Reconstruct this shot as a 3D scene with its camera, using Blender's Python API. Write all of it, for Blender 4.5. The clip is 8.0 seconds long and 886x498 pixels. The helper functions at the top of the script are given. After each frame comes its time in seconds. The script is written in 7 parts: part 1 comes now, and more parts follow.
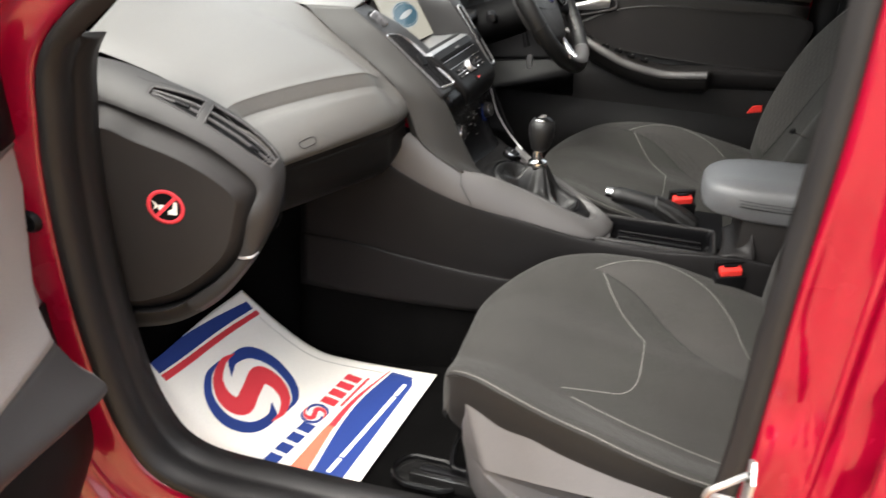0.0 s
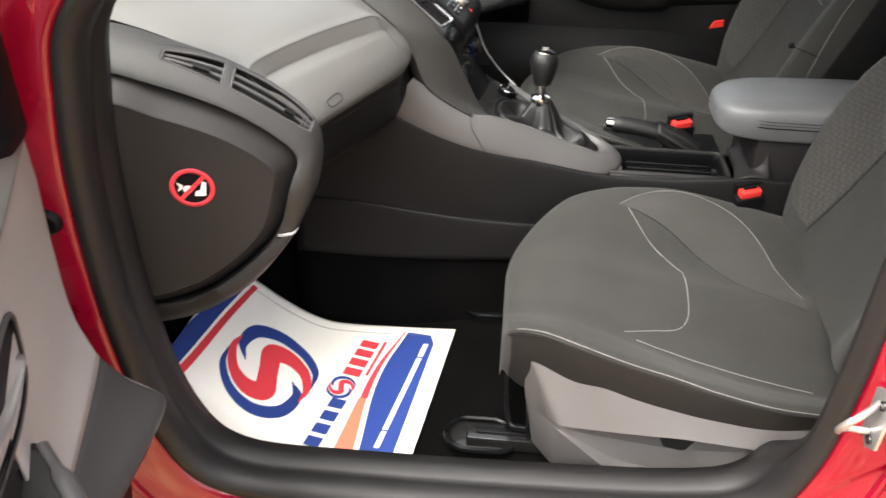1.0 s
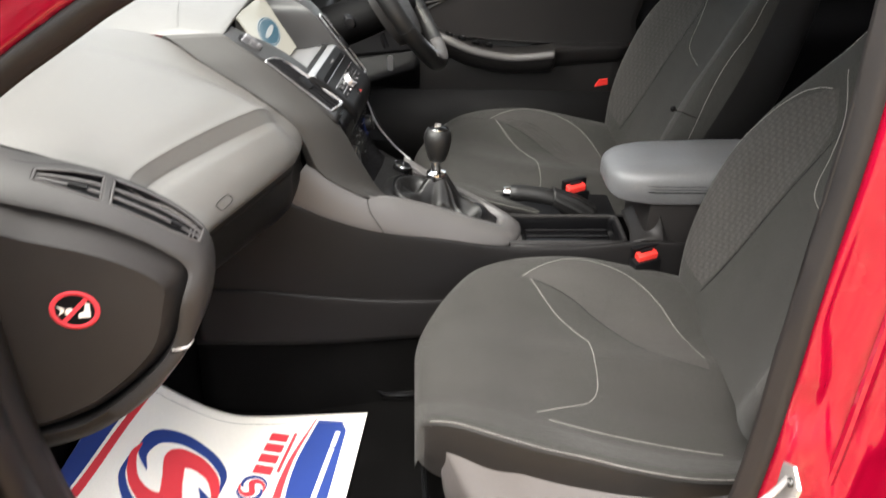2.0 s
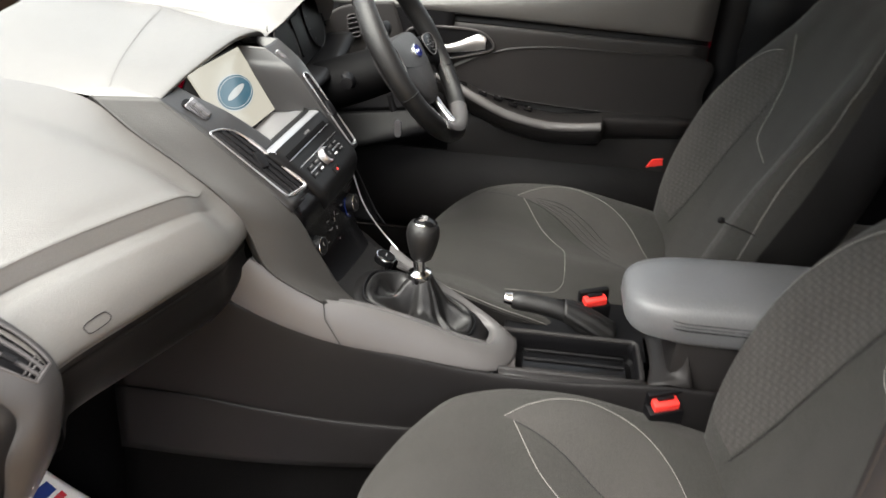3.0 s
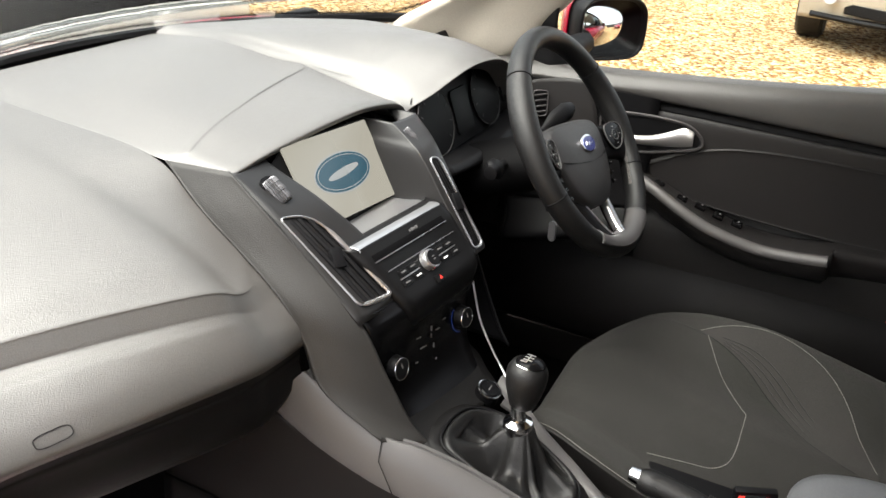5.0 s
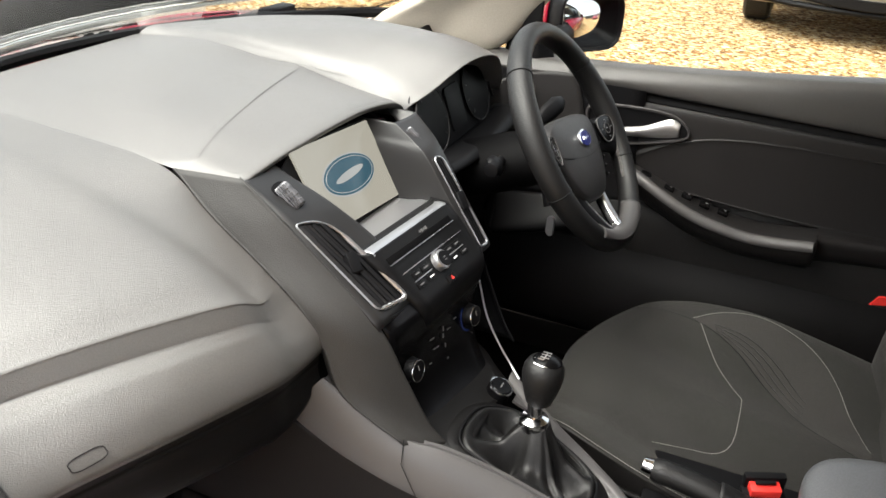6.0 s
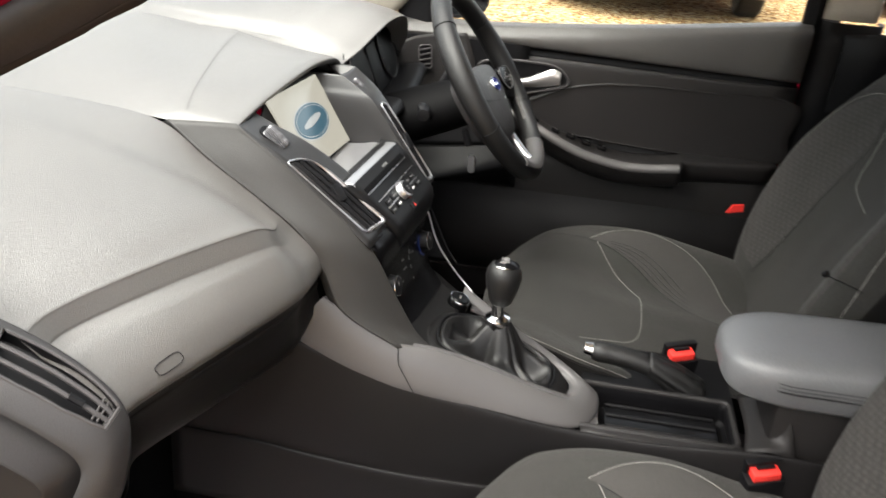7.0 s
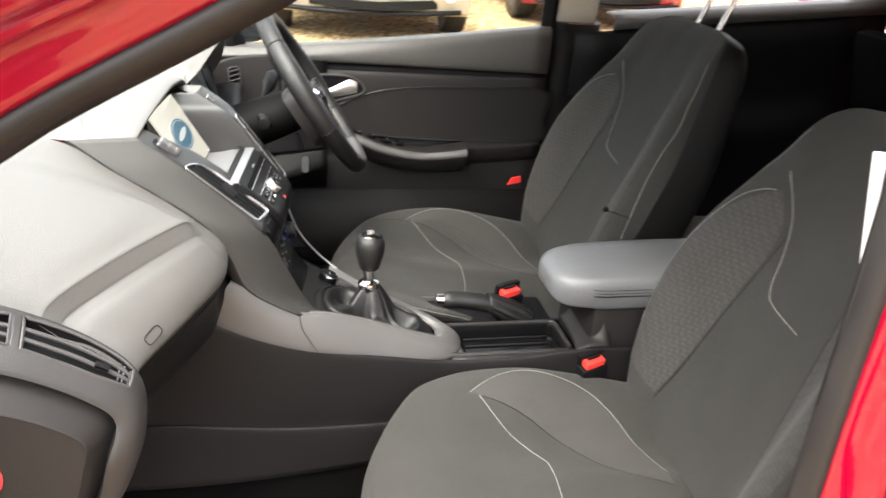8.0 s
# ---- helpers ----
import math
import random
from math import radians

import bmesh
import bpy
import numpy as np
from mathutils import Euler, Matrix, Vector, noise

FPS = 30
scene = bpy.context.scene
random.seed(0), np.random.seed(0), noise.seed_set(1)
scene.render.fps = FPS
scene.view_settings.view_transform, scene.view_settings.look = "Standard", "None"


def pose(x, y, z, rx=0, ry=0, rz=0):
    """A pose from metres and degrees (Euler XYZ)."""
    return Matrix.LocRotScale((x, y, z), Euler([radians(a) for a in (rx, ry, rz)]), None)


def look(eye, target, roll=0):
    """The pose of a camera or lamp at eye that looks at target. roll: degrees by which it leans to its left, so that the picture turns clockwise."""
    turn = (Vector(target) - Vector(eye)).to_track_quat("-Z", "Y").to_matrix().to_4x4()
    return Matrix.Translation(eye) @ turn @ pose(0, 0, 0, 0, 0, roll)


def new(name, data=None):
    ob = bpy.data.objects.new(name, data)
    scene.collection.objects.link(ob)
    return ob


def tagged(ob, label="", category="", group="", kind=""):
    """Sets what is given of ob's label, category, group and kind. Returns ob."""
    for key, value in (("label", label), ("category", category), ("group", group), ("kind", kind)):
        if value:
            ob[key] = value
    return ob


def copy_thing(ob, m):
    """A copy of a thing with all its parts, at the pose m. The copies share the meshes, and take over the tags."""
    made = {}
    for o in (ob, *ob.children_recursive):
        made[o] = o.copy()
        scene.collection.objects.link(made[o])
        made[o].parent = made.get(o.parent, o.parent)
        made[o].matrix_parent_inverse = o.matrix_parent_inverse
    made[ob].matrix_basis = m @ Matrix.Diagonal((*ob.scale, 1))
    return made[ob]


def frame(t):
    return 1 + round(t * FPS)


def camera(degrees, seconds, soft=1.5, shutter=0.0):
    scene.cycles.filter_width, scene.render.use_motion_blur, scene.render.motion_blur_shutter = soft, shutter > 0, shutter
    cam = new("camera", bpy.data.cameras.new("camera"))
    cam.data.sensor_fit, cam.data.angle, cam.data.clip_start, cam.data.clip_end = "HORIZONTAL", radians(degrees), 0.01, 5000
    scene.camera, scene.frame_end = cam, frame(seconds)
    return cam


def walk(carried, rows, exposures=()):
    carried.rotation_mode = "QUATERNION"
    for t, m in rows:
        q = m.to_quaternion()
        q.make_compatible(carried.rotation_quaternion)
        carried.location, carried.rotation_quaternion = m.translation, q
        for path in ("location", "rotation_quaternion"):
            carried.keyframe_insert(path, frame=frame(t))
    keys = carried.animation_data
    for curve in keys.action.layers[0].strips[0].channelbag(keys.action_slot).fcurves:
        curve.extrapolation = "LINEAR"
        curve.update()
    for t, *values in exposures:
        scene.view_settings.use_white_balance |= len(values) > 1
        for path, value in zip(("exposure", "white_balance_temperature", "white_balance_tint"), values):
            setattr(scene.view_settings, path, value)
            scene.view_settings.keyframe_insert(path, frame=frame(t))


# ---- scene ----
cam = camera(56.6, 8.0, shutter=0.35)
PATH = [
    (0, (-1.574, -0.056, 1.341), (0.113, 0.409, 0.372), 2.0),
    (0.5, (-1.573, 0.14, 1.328), (0.075, 0.51, 0.258), 1.5),
    (1, (-1.534, 0.221, 1.325), (0.126, 0.368, 0.22), 1.4),
    (1.5, (-1.514, 0.231, 1.346), (0.162, 0.238, 0.255), 1.6),
    (2, (-1.473, 0.217, 1.382), (0.242, 0.144, 0.356), 1.3),
    (2.2, (-1.424, 0.188, 1.392), (0.305, 0.121, 0.388), 0.9),
    (3.3, (-1.044, 0.03, 1.377), (0.67, 0.262, 0.373), 4.9),
    (3.5, (-0.969, 0.038, 1.356), (0.737, 0.316, 0.351), 5.7),
    (4, (-0.878, 0.017, 1.359), (0.824, 0.393, 0.379), 6.5),
    (4.5, (-0.849, -0.048, 1.356), (0.801, 0.568, 0.409), 4.5),
    (5, (-0.848, -0.08, 1.364), (0.764, 0.675, 0.453), 3.3),
    (5.2, (-0.847, -0.09, 1.366), (0.76, 0.687, 0.465), 3.0),
    (6.3, (-0.913, 0.036, 1.378), (0.767, 0.587, 0.444), 3.4),
    (6.5, (-0.96, 0.059, 1.375), (0.746, 0.544, 0.451), 3.3),
    (7, (-1.096, 0.127, 1.353), (0.662, 0.355, 0.428), 4.2),
    (7.5, (-1.232, 0.192, 1.352), (0.552, 0.145, 0.45), 4.0),
    (8, (-1.341, 0.334, 1.361), (0.437, -0.068, 0.537), 4.1),
]
EXPOSURES = [(0, 2.35), (2, 2.6), (3.3, 2.6), (4, 2.6), (4.5, 2.3), (5, 2.15), (6.5, 2.05), (7, 2.4), (7.5, 2.55), (8, 2.95)]
walk(cam, [(t, look(eye, target, roll)) for t, eye, target, roll in PATH], exposures=[(t, e, 6800, 11) for t, e in EXPOSURES])

# ---------------------------------------------------------------- world and light
SUN_ELEV, SUN_ROT = radians(64), radians(-50)
world = bpy.data.worlds.new("world")
scene.world = world
world.use_nodes = True
wn, wl = world.node_tree.nodes, world.node_tree.links
sky = wn.new("ShaderNodeTexSky")
sky.sky_type, sky.sun_disc = "NISHITA", False
sky.sun_elevation, sky.sun_rotation = SUN_ELEV, SUN_ROT
sky.dust_density, sky.air_density = 4.0, 1.0
veil = wn.new("ShaderNodeHueSaturation")   # overcast: the sky's blue is washed out
veil.inputs["Saturation"].default_value = 0.3
wl.new(sky.outputs[0], veil.inputs["Color"])
wl.new(veil.outputs[0], wn["Background"].inputs[0])
wn["Background"].inputs[1].default_value = 0.145
sun_data = bpy.data.lights.new("sun", "SUN")
sun_data.energy, sun_data.angle, sun_data.color = 2.3, radians(75), (1.0, 0.97, 0.93)
sun_ob = new("sun", sun_data)
sun_ob.matrix_world = look((-2.68, 2.55, 7.69), (0, 0.3, 0.5))


# ---------------------------------------------------------------- materials
def mat(name, color, rough=0.5, metal=0.0, grain=0.0, scale=400.0, var=0.15, vscale=9.0, coat=0.0, spec=0.5, bump=0.0, sheen=0.0):
    """A procedural surface: colour with broad wear and fine grain, a fine bump."""
    m = bpy.data.materials.new(name)
    m.use_nodes = True
    n, l = m.node_tree.nodes, m.node_tree.links
    b = n["Principled BSDF"]
    b.inputs["Roughness"].default_value = rough
    b.inputs["Metallic"].default_value = metal
    b.inputs["Coat Weight"].default_value = coat
    b.inputs["Coat Roughness"].default_value = 0.06
    b.inputs["Specular IOR Level"].default_value = spec
    b.inputs["Sheen Weight"].default_value = sheen
    tc = n.new("ShaderNodeTexCoord")
    broad = n.new("ShaderNodeTexNoise")
    broad.inputs["Scale"].default_value, broad.inputs["Detail"].default_value = vscale, 4.0
    fine = n.new("ShaderNodeTexNoise")
    fine.inputs["Scale"].default_value, fine.inputs["Detail"].default_value = scale, 2.0
    l.new(tc.outputs["Object"], broad.inputs["Vector"])
    l.new(tc.outputs["Object"], fine.inputs["Vector"])
    ramp = n.new("ShaderNodeMapRange")
    ramp.inputs["From Min"].default_value, ramp.inputs["From Max"].default_value = 0.3, 0.7
    ramp.inputs["To Min"].default_value, ramp.inputs["To Max"].default_value = 1 - var, 1 + var
    l.new(broad.outputs["Fac"], ramp.inputs["Value"])
    speck = n.new("ShaderNodeMapRange")
    speck.inputs["From Min"].default_value, speck.inputs["From Max"].default_value = 0.3, 0.7
    speck.inputs["To Min"].default_value, speck.inputs["To Max"].default_value = 1 - grain, 1 + grain
    l.new(fine.outputs["Fac"], speck.inputs["Value"])
    mul = n.new("ShaderNodeMath")
    mul.operation = "MULTIPLY"
    l.new(ramp.outputs[0], mul.inputs[0])
    l.new(speck.outputs[0], mul.inputs[1])
    mix = n.new("ShaderNodeVectorMath")
    mix.operation = "SCALE"
    mix.inputs[0].default_value = color
    l.new(mul.outputs[0], mix.inputs["Scale"])
    l.new(mix.outputs[0], b.inputs["Base Color"])
    rr = n.new("ShaderNodeMapRange")
    rr.inputs["To Min"].default_value, rr.inputs["To Max"].default_value = max(rough - 0.07, 0.02), min(rough + 0.07, 1)
    l.new(broad.outputs["Fac"], rr.inputs["Value"])
    l.new(rr.outputs[0], b.inputs["Roughness"])
    if bump:
        bp = n.new("ShaderNodeBump")
        bp.inputs["Strength"].default_value, bp.inputs["Distance"].default_value = bump, 0.001
        l.new(fine.outputs["Fac"], bp.inputs["Height"])
        l.new(bp.outputs[0], b.inputs["Normal"])
    return m


def hex_fabric(name, color, size=130.0, depth=0.5, contrast=0.35):
    """Woven cloth with a small honeycomb relief."""
    m = mat(name, color, 0.85, grain=0.25, scale=900, var=0.1, sheen=0.05, bump=0.3, spec=0.15)
    n, l = m.node_tree.nodes, m.node_tree.links
    b = n["Principled BSDF"]
    tc = next(x for x in n if x.type == "TEX_COORD")
    v = n.new("ShaderNodeTexVoronoi")
    v.inputs["Scale"].default_value, v.inputs["Randomness"].default_value = size, 0.12
    v.distance = "EUCLIDEAN"
    l.new(tc.outputs["Object"], v.inputs["Vector"])
    bp = n.new("ShaderNodeBump")
    bp.inputs["Strength"].default_value, bp.inputs["Distance"].default_value = depth, 0.002
    bp.invert = True
    l.new(v.outputs["Distance"], bp.inputs["Height"])
    l.new(bp.outputs[0], b.inputs["Normal"])
    r = n.new("ShaderNodeMapRange")
    r.inputs["From Min"].default_value, r.inputs["From Max"].default_value = 0.2, 0.65
    r.inputs["To Min"].default_value, r.inputs["To Max"].default_value = 1.0, 1 - contrast
    l.new(v.outputs["Distance"], r.inputs["Value"])
    old = b.inputs["Base Color"].links[0].from_socket
    sc = n.new("ShaderNodeVectorMath")
    sc.operation = "SCALE"
    l.new(old, sc.inputs[0])
    l.new(r.outputs[0], sc.inputs["Scale"])
    l.new(sc.outputs[0], b.inputs["Base Color"])
    return m


def glass(name, tint=(1, 1, 1)):
    """A thin clear pane: light goes straight through, with a faint gloss."""
    m = bpy.data.materials.new(name)
    m.use_nodes = True
    n, l = m.node_tree.nodes, m.node_tree.links
    n.remove(n["Principled BSDF"])
    clear, shine, mix, fres = n.new("ShaderNodeBsdfTransparent"), n.new("ShaderNodeBsdfGlossy"), n.new("ShaderNodeMixShader"), n.new("ShaderNodeFresnel")
    clear.inputs["Color"].default_value = (*tint, 1)
    shine.inputs["Roughness"].default_value = 0.02
    fres.inputs["IOR"].default_value = 1.12
    l.new(fres.outputs[0], mix.inputs[0])
    l.new(clear.outputs[0], mix.inputs[1])
    l.new(shine.outputs[0], mix.inputs[2])
    l.new(mix.outputs[0], n["Material Output"].inputs["Surface"])
    return m


def pebbles(name, stones, size):
    """Loose gravel: each chip takes its own colour and height."""
    m = mat(name, (0.3, 0.2, 0.1), 0.95, grain=0.3, scale=160, var=0.3, vscale=0.7, spec=0.2)
    n, l = m.node_tree.nodes, m.node_tree.links
    b = n["Principled BSDF"]
    tc = next(x for x in n if x.type == "TEX_COORD")
    v = n.new("ShaderNodeTexVoronoi")
    v.inputs["Scale"].default_value = size
    l.new(tc.outputs["Object"], v.inputs["Vector"])
    sep = n.new("ShaderNodeSeparateColor")
    l.new(v.outputs["Color"], sep.inputs[0])
    ramp = n.new("ShaderNodeValToRGB")
    ramp.color_ramp.interpolation = "CONSTANT"
    while len(ramp.color_ramp.elements) < len(stones):
        ramp.color_ramp.elements.new(0.5)
    for i, (e, c) in enumerate(zip(ramp.color_ramp.elements, stones)):
        e.position, e.color = i / len(stones), (*c, 1)
    l.new(sep.outputs[0], ramp.inputs[0])
    mul = next(x for x in n if x.type == "MATH")
    sc = n.new("ShaderNodeVectorMath")
    sc.operation = "SCALE"
    l.new(ramp.outputs[0], sc.inputs[0])
    l.new(mul.outputs[0], sc.inputs["Scale"])
    l.new(sc.outputs[0], b.inputs["Base Color"])
    bp = n.new("ShaderNodeBump")
    bp.inputs["Strength"].default_value, bp.inputs["Distance"].default_value = 1.0, 0.02
    bp.invert = True
    l.new(v.outputs["Distance"], bp.inputs["Height"])
    l.new(bp.outputs[0], b.inputs["Normal"])
    return m


def glow(name, color, strength):
    m = bpy.data.materials.new(name)
    m.use_nodes = True
    b = m.node_tree.nodes["Principled BSDF"]
    b.inputs["Base Color"].default_value = (0.02, 0.02, 0.02, 1)
    b.inputs["Roughness"].default_value = 0.2
    b.inputs["Emission Color"].default_value = (*color, 1)
    b.inputs["Emission Strength"].default_value = strength
    return m


def leather_grain(m, size):
    """Adds the pebbled relief of moulded soft trim."""
    n, l = m.node_tree.nodes, m.node_tree.links
    tc = next(x for x in n if x.type == "TEX_COORD")
    v = n.new("ShaderNodeTexVoronoi")
    v.feature = "DISTANCE_TO_EDGE"
    v.inputs["Scale"].default_value = size
    l.new(tc.outputs["Object"], v.inputs["Vector"])
    r = n.new("ShaderNodeMapRange")
    r.inputs["From Max"].default_value = 0.25
    l.new(v.outputs["Distance"], r.inputs["Value"])
    bp = n.new("ShaderNodeBump")
    bp.inputs["Strength"].default_value, bp.inputs["Distance"].default_value = 0.28, 0.0004
    l.new(r.outputs[0], bp.inputs["Height"])
    old = n["Principled BSDF"].inputs["Normal"].links
    if old:
        l.new(old[0].from_socket, bp.inputs["Normal"])
    l.new(bp.outputs[0], n["Principled BSDF"].inputs["Normal"])
    return m


AIRBAG = mat("airbag_plastic", (0.022, 0.021, 0.021), 0.5, grain=0.1, scale=800, var=0.05, bump=0.25, spec=0.3)
# glovebox lid plastic, darkened to carry the shade under the pad's nose
LIDSHADE = mat("shaded_lid_plastic", (0.0060, 0.0057, 0.0056), 0.5, grain=0.12, scale=800, var=0.06, bump=0.3, spec=0.16)
ENDPL = mat("end_panel_plastic", (0.0185, 0.0172, 0.0168), 0.5, grain=0.12, scale=800, var=0.06, bump=0.3, spec=0.25)
GEARPL = mat("gear_plate_plastic", (0.0048, 0.0046, 0.0046), 0.45, grain=0.1, scale=800, var=0.06, bump=0.2, spec=0.15)
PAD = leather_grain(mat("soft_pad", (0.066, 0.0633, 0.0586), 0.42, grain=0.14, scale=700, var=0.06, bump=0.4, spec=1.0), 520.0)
# same soft trim as the pad; the cheek's shade is put into this darker colour
PADSHADE = leather_grain(mat("soft_pad_shaded", (0.0205, 0.0199, 0.0188), 0.48, grain=0.12, scale=700, var=0.06, bump=0.35, spec=0.3), 520.0)
PLASTIC = mat("dark_plastic", (0.0112, 0.0104, 0.0103), 0.5, grain=0.12, scale=800, var=0.06, bump=0.3, spec=0.25)
# door plastic of the open door, paled to stand for skylight on it
DOORPL_LIT = mat("door_plastic_lit", (0.27, 0.257, 0.25), 0.5, grain=0.10, scale=800, var=0.05, bump=0.25)
# dark trim plastic, lowered further to paint shade on console sides and lower doors
SIDESHADE = mat("shaded_side_plastic", (0.0058, 0.0054, 0.0055), 0.5, grain=0.12, scale=800, var=0.06, bump=0.3, spec=0.15)
BEZEL = mat("bezel_metal", (0.42, 0.42, 0.43), 0.28, metal=0.9, var=0.08)
SKIRT = mat("skirt_plastic", (0.070, 0.066, 0.065), 0.5, grain=0.10, scale=800, var=0.05, bump=0.25, spec=0.35)
FRAMEPL = mat("frame_plastic", (0.0200, 0.0190, 0.0188), 0.5, grain=0.12, scale=800, var=0.06, bump=0.3, spec=0.35)
GREYPL = mat("grey_plastic", (0.036, 0.034, 0.034), 0.5, grain=0.10, scale=800, var=0.05, bump=0.25, spec=0.35)
BLACK = mat("black_plastic", (0.0035, 0.0035, 0.004), 0.5, grain=0.05, var=0.1, spec=0.14)
GLOSS = mat("gloss_black", (0.0028, 0.0028, 0.0031), 0.24, var=0.05, spec=0.14)
SILVER = mat("satin_silver", (0.067, 0.0645, 0.064), 0.45, metal=0.2, grain=0.05, scale=900, var=0.04, spec=0.35)
CHROME = mat("chrome", (0.75, 0.75, 0.76), 0.12, metal=1.0, var=0.03)
SHELF = mat("brushed_shelf", (0.40, 0.405, 0.415), 0.34, metal=0.9, var=0.05)
CLOTH = mat("seat_cloth", (0.0245, 0.0240, 0.0222), 0.95, grain=0.38, scale=1100, var=0.09, bump=0.6, sheen=0.05, spec=0.15)
BOLSTER = mat("bolster_cloth", (0.034, 0.0325, 0.0305), 0.9, grain=0.3, scale=1100, var=0.08, bump=0.4, sheen=0.05, spec=0.15)
HEX = hex_fabric("honeycomb_cloth", (0.038, 0.0362, 0.034), contrast=0.26)
FLANKPL = mat("flank_plastic", (0.0125, 0.0122, 0.0122), 0.36, grain=0.06, scale=900, var=0.06, bump=0.1, spec=0.4)
# the same door plastic darkened to stand for cabin shade
DOORPL_SHADE = mat("door_plastic_shaded", (0.0150, 0.0142, 0.0140), 0.48, grain=0.12, scale=800, var=0.06, bump=0.3, spec=0.28)
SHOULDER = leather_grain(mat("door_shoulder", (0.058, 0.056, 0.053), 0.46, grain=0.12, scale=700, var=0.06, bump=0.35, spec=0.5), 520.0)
ROLLER = mat("roller_metal", (0.10, 0.10, 0.105), 0.36, metal=0.6, var=0.1)
BACKSIDE = mat("backrest_side_hide", (0.0062, 0.0059, 0.0058), 0.55, grain=0.1, scale=400, var=0.06, bump=0.3, spec=0.18)
SIDEHIDE = mat("seat_side_hide", (0.011, 0.0104, 0.0102), 0.5, grain=0.1, scale=400, var=0.06, bump=0.3, spec=0.25)
THREAD = mat("grey_thread", (0.17, 0.165, 0.155), 0.8, var=0.1)
LEATHER = leather_grain(mat("black_leather", (0.0055, 0.0055, 0.0055), 0.46, grain=0.1, scale=350, var=0.1, bump=0.4, spec=0.35), 420.0)
ARMHIDE = mat("armrest_leather", (0.086, 0.0885, 0.092), 0.42, grain=0.12, scale=500, var=0.08, bump=0.4)
CARPET = mat("carpet", (0.0024, 0.0023, 0.0023), 1.0, grain=0.6, scale=500, var=0.25, bump=0.9, spec=0.03)
RUBBER = mat("rubber_seal", (0.010, 0.0095, 0.0098), 0.5, grain=0.08, var=0.08, bump=0.1, spec=0.3)
REDPAINT = mat("red_paint", (0.205, 0.0009, 0.014), 0.26, metal=0.1, grain=0.04, scale=1500, var=0.03, coat=0.8, spec=0.2)
REDPL = mat("red_button", (0.66, 0.035, 0.028), 0.4, var=0.05)
PAPER = mat("mat_paper", (0.82, 0.80, 0.74), 0.75, grain=0.03, var=0.04, vscale=6)
PRBLUE = mat("print_blue", (0.010, 0.036, 0.195), 0.7, var=0.06)
PRRED = mat("print_red", (0.62, 0.035, 0.05), 0.7, var=0.06)
PRORANGE = mat("print_orange", (0.75, 0.17, 0.10), 0.7, var=0.06)
PRWHITE = mat("print_white", (0.8, 0.8, 0.8), 0.7, var=0.04)
CREAM = mat("headliner", (0.42, 0.39, 0.33), 0.9, grain=0.06, var=0.05)
RADIOPL = mat("radio_satin", (0.0045, 0.0045, 0.0048), 0.40, grain=0.05, var=0.08, spec=0.16)
# near-black plastic that paints the shade under the dash; also fills the disc slot
SHADEBLACK = mat("shade_black_plastic", (0.0024, 0.0024, 0.0026), 0.6, grain=0.1, scale=600, var=0.1, bump=0.2, spec=0.05)
LEGEND = mat("printed_legend", (0.09, 0.09, 0.09), 0.6, var=0.05)
STEEL = mat("black_steel", (0.012, 0.012, 0.012), 0.18, metal=0.3, var=0.2, coat=0.4)
GLASS = glass("glass", (0.93, 0.96, 0.95))
ZINC = mat("bare_zinc", (0.45, 0.44, 0.43), 0.34, metal=0.75, grain=0.05, var=0.15)
MIRROR = mat("mirror_glass", (0.8, 0.8, 0.8), 0.02, metal=1.0, var=0.0)
SCREENMAT = glow("lit_screen", (0.80, 0.78, 0.66), 0.115)
LOGOBLUE = glow("lit_blue", (0.01, 0.13, 0.21), 0.13)
LOGOPALE = glow("lit_pale", (0.75, 0.80, 0.80), 0.12)
LITBLUE = glow("lit_dial_blue", (0.02, 0.10, 0.7), 0.03)
LITRED = glow("lit_dial_red", (0.7, 0.02, 0.02), 0.02)
BADGEBLUE = mat("badge_blue", (0.01, 0.02, 0.16), 0.2, coat=0.6)


# ---------------------------------------------------------------- mesh tools
def V(*a):
    return Vector(a)


def spline(pts, n, closed=False):
    """n points along a Catmull-Rom curve through pts."""
    pts = [Vector(p) for p in pts]
    k, out = len(pts), []
    spans = k if closed else k - 1
    for i in range(n):
        f = i / (n if closed else n - 1) * spans
        j = min(int(f), spans - 1)
        f -= j
        if closed:
            a, b, c, d = (pts[(j + q) % k] for q in (-1, 0, 1, 2))
        else:
            b, c = pts[j], pts[j + 1]
            a = pts[j - 1] if j else b * 2 - c
            d = pts[j + 2] if j + 2 < k else c * 2 - b
        out.append(0.5 * (2 * b + (c - a) * f + (2 * a - 5 * b + 4 * c - d) * f ** 2 + (3 * b - a - 3 * c + d) * f ** 3))
    return out


def even(pts, n):
    """n points at even steps along a polyline."""
    pts = [Vector(p) for p in pts]
    run = [0.0]
    for a, b in zip(pts, pts[1:]):
        run.append(run[-1] + (b - a).length)
    out, j = [], 0
    for i in range(n):
        s = run[-1] * i / (n - 1)
        while j < len(pts) - 2 and run[j + 1] < s:
            j += 1
        out.append(pts[j].lerp(pts[j + 1], (s - run[j]) / max(run[j + 1] - run[j], 1e-9)))
    return out


def sharpen(bm, angle=38):
    for f in bm.faces:
        f.smooth = True
    for e in bm.edges:
        if len(e.link_faces) == 2 and e.calc_face_angle(0) > radians(angle):
            e.smooth = False


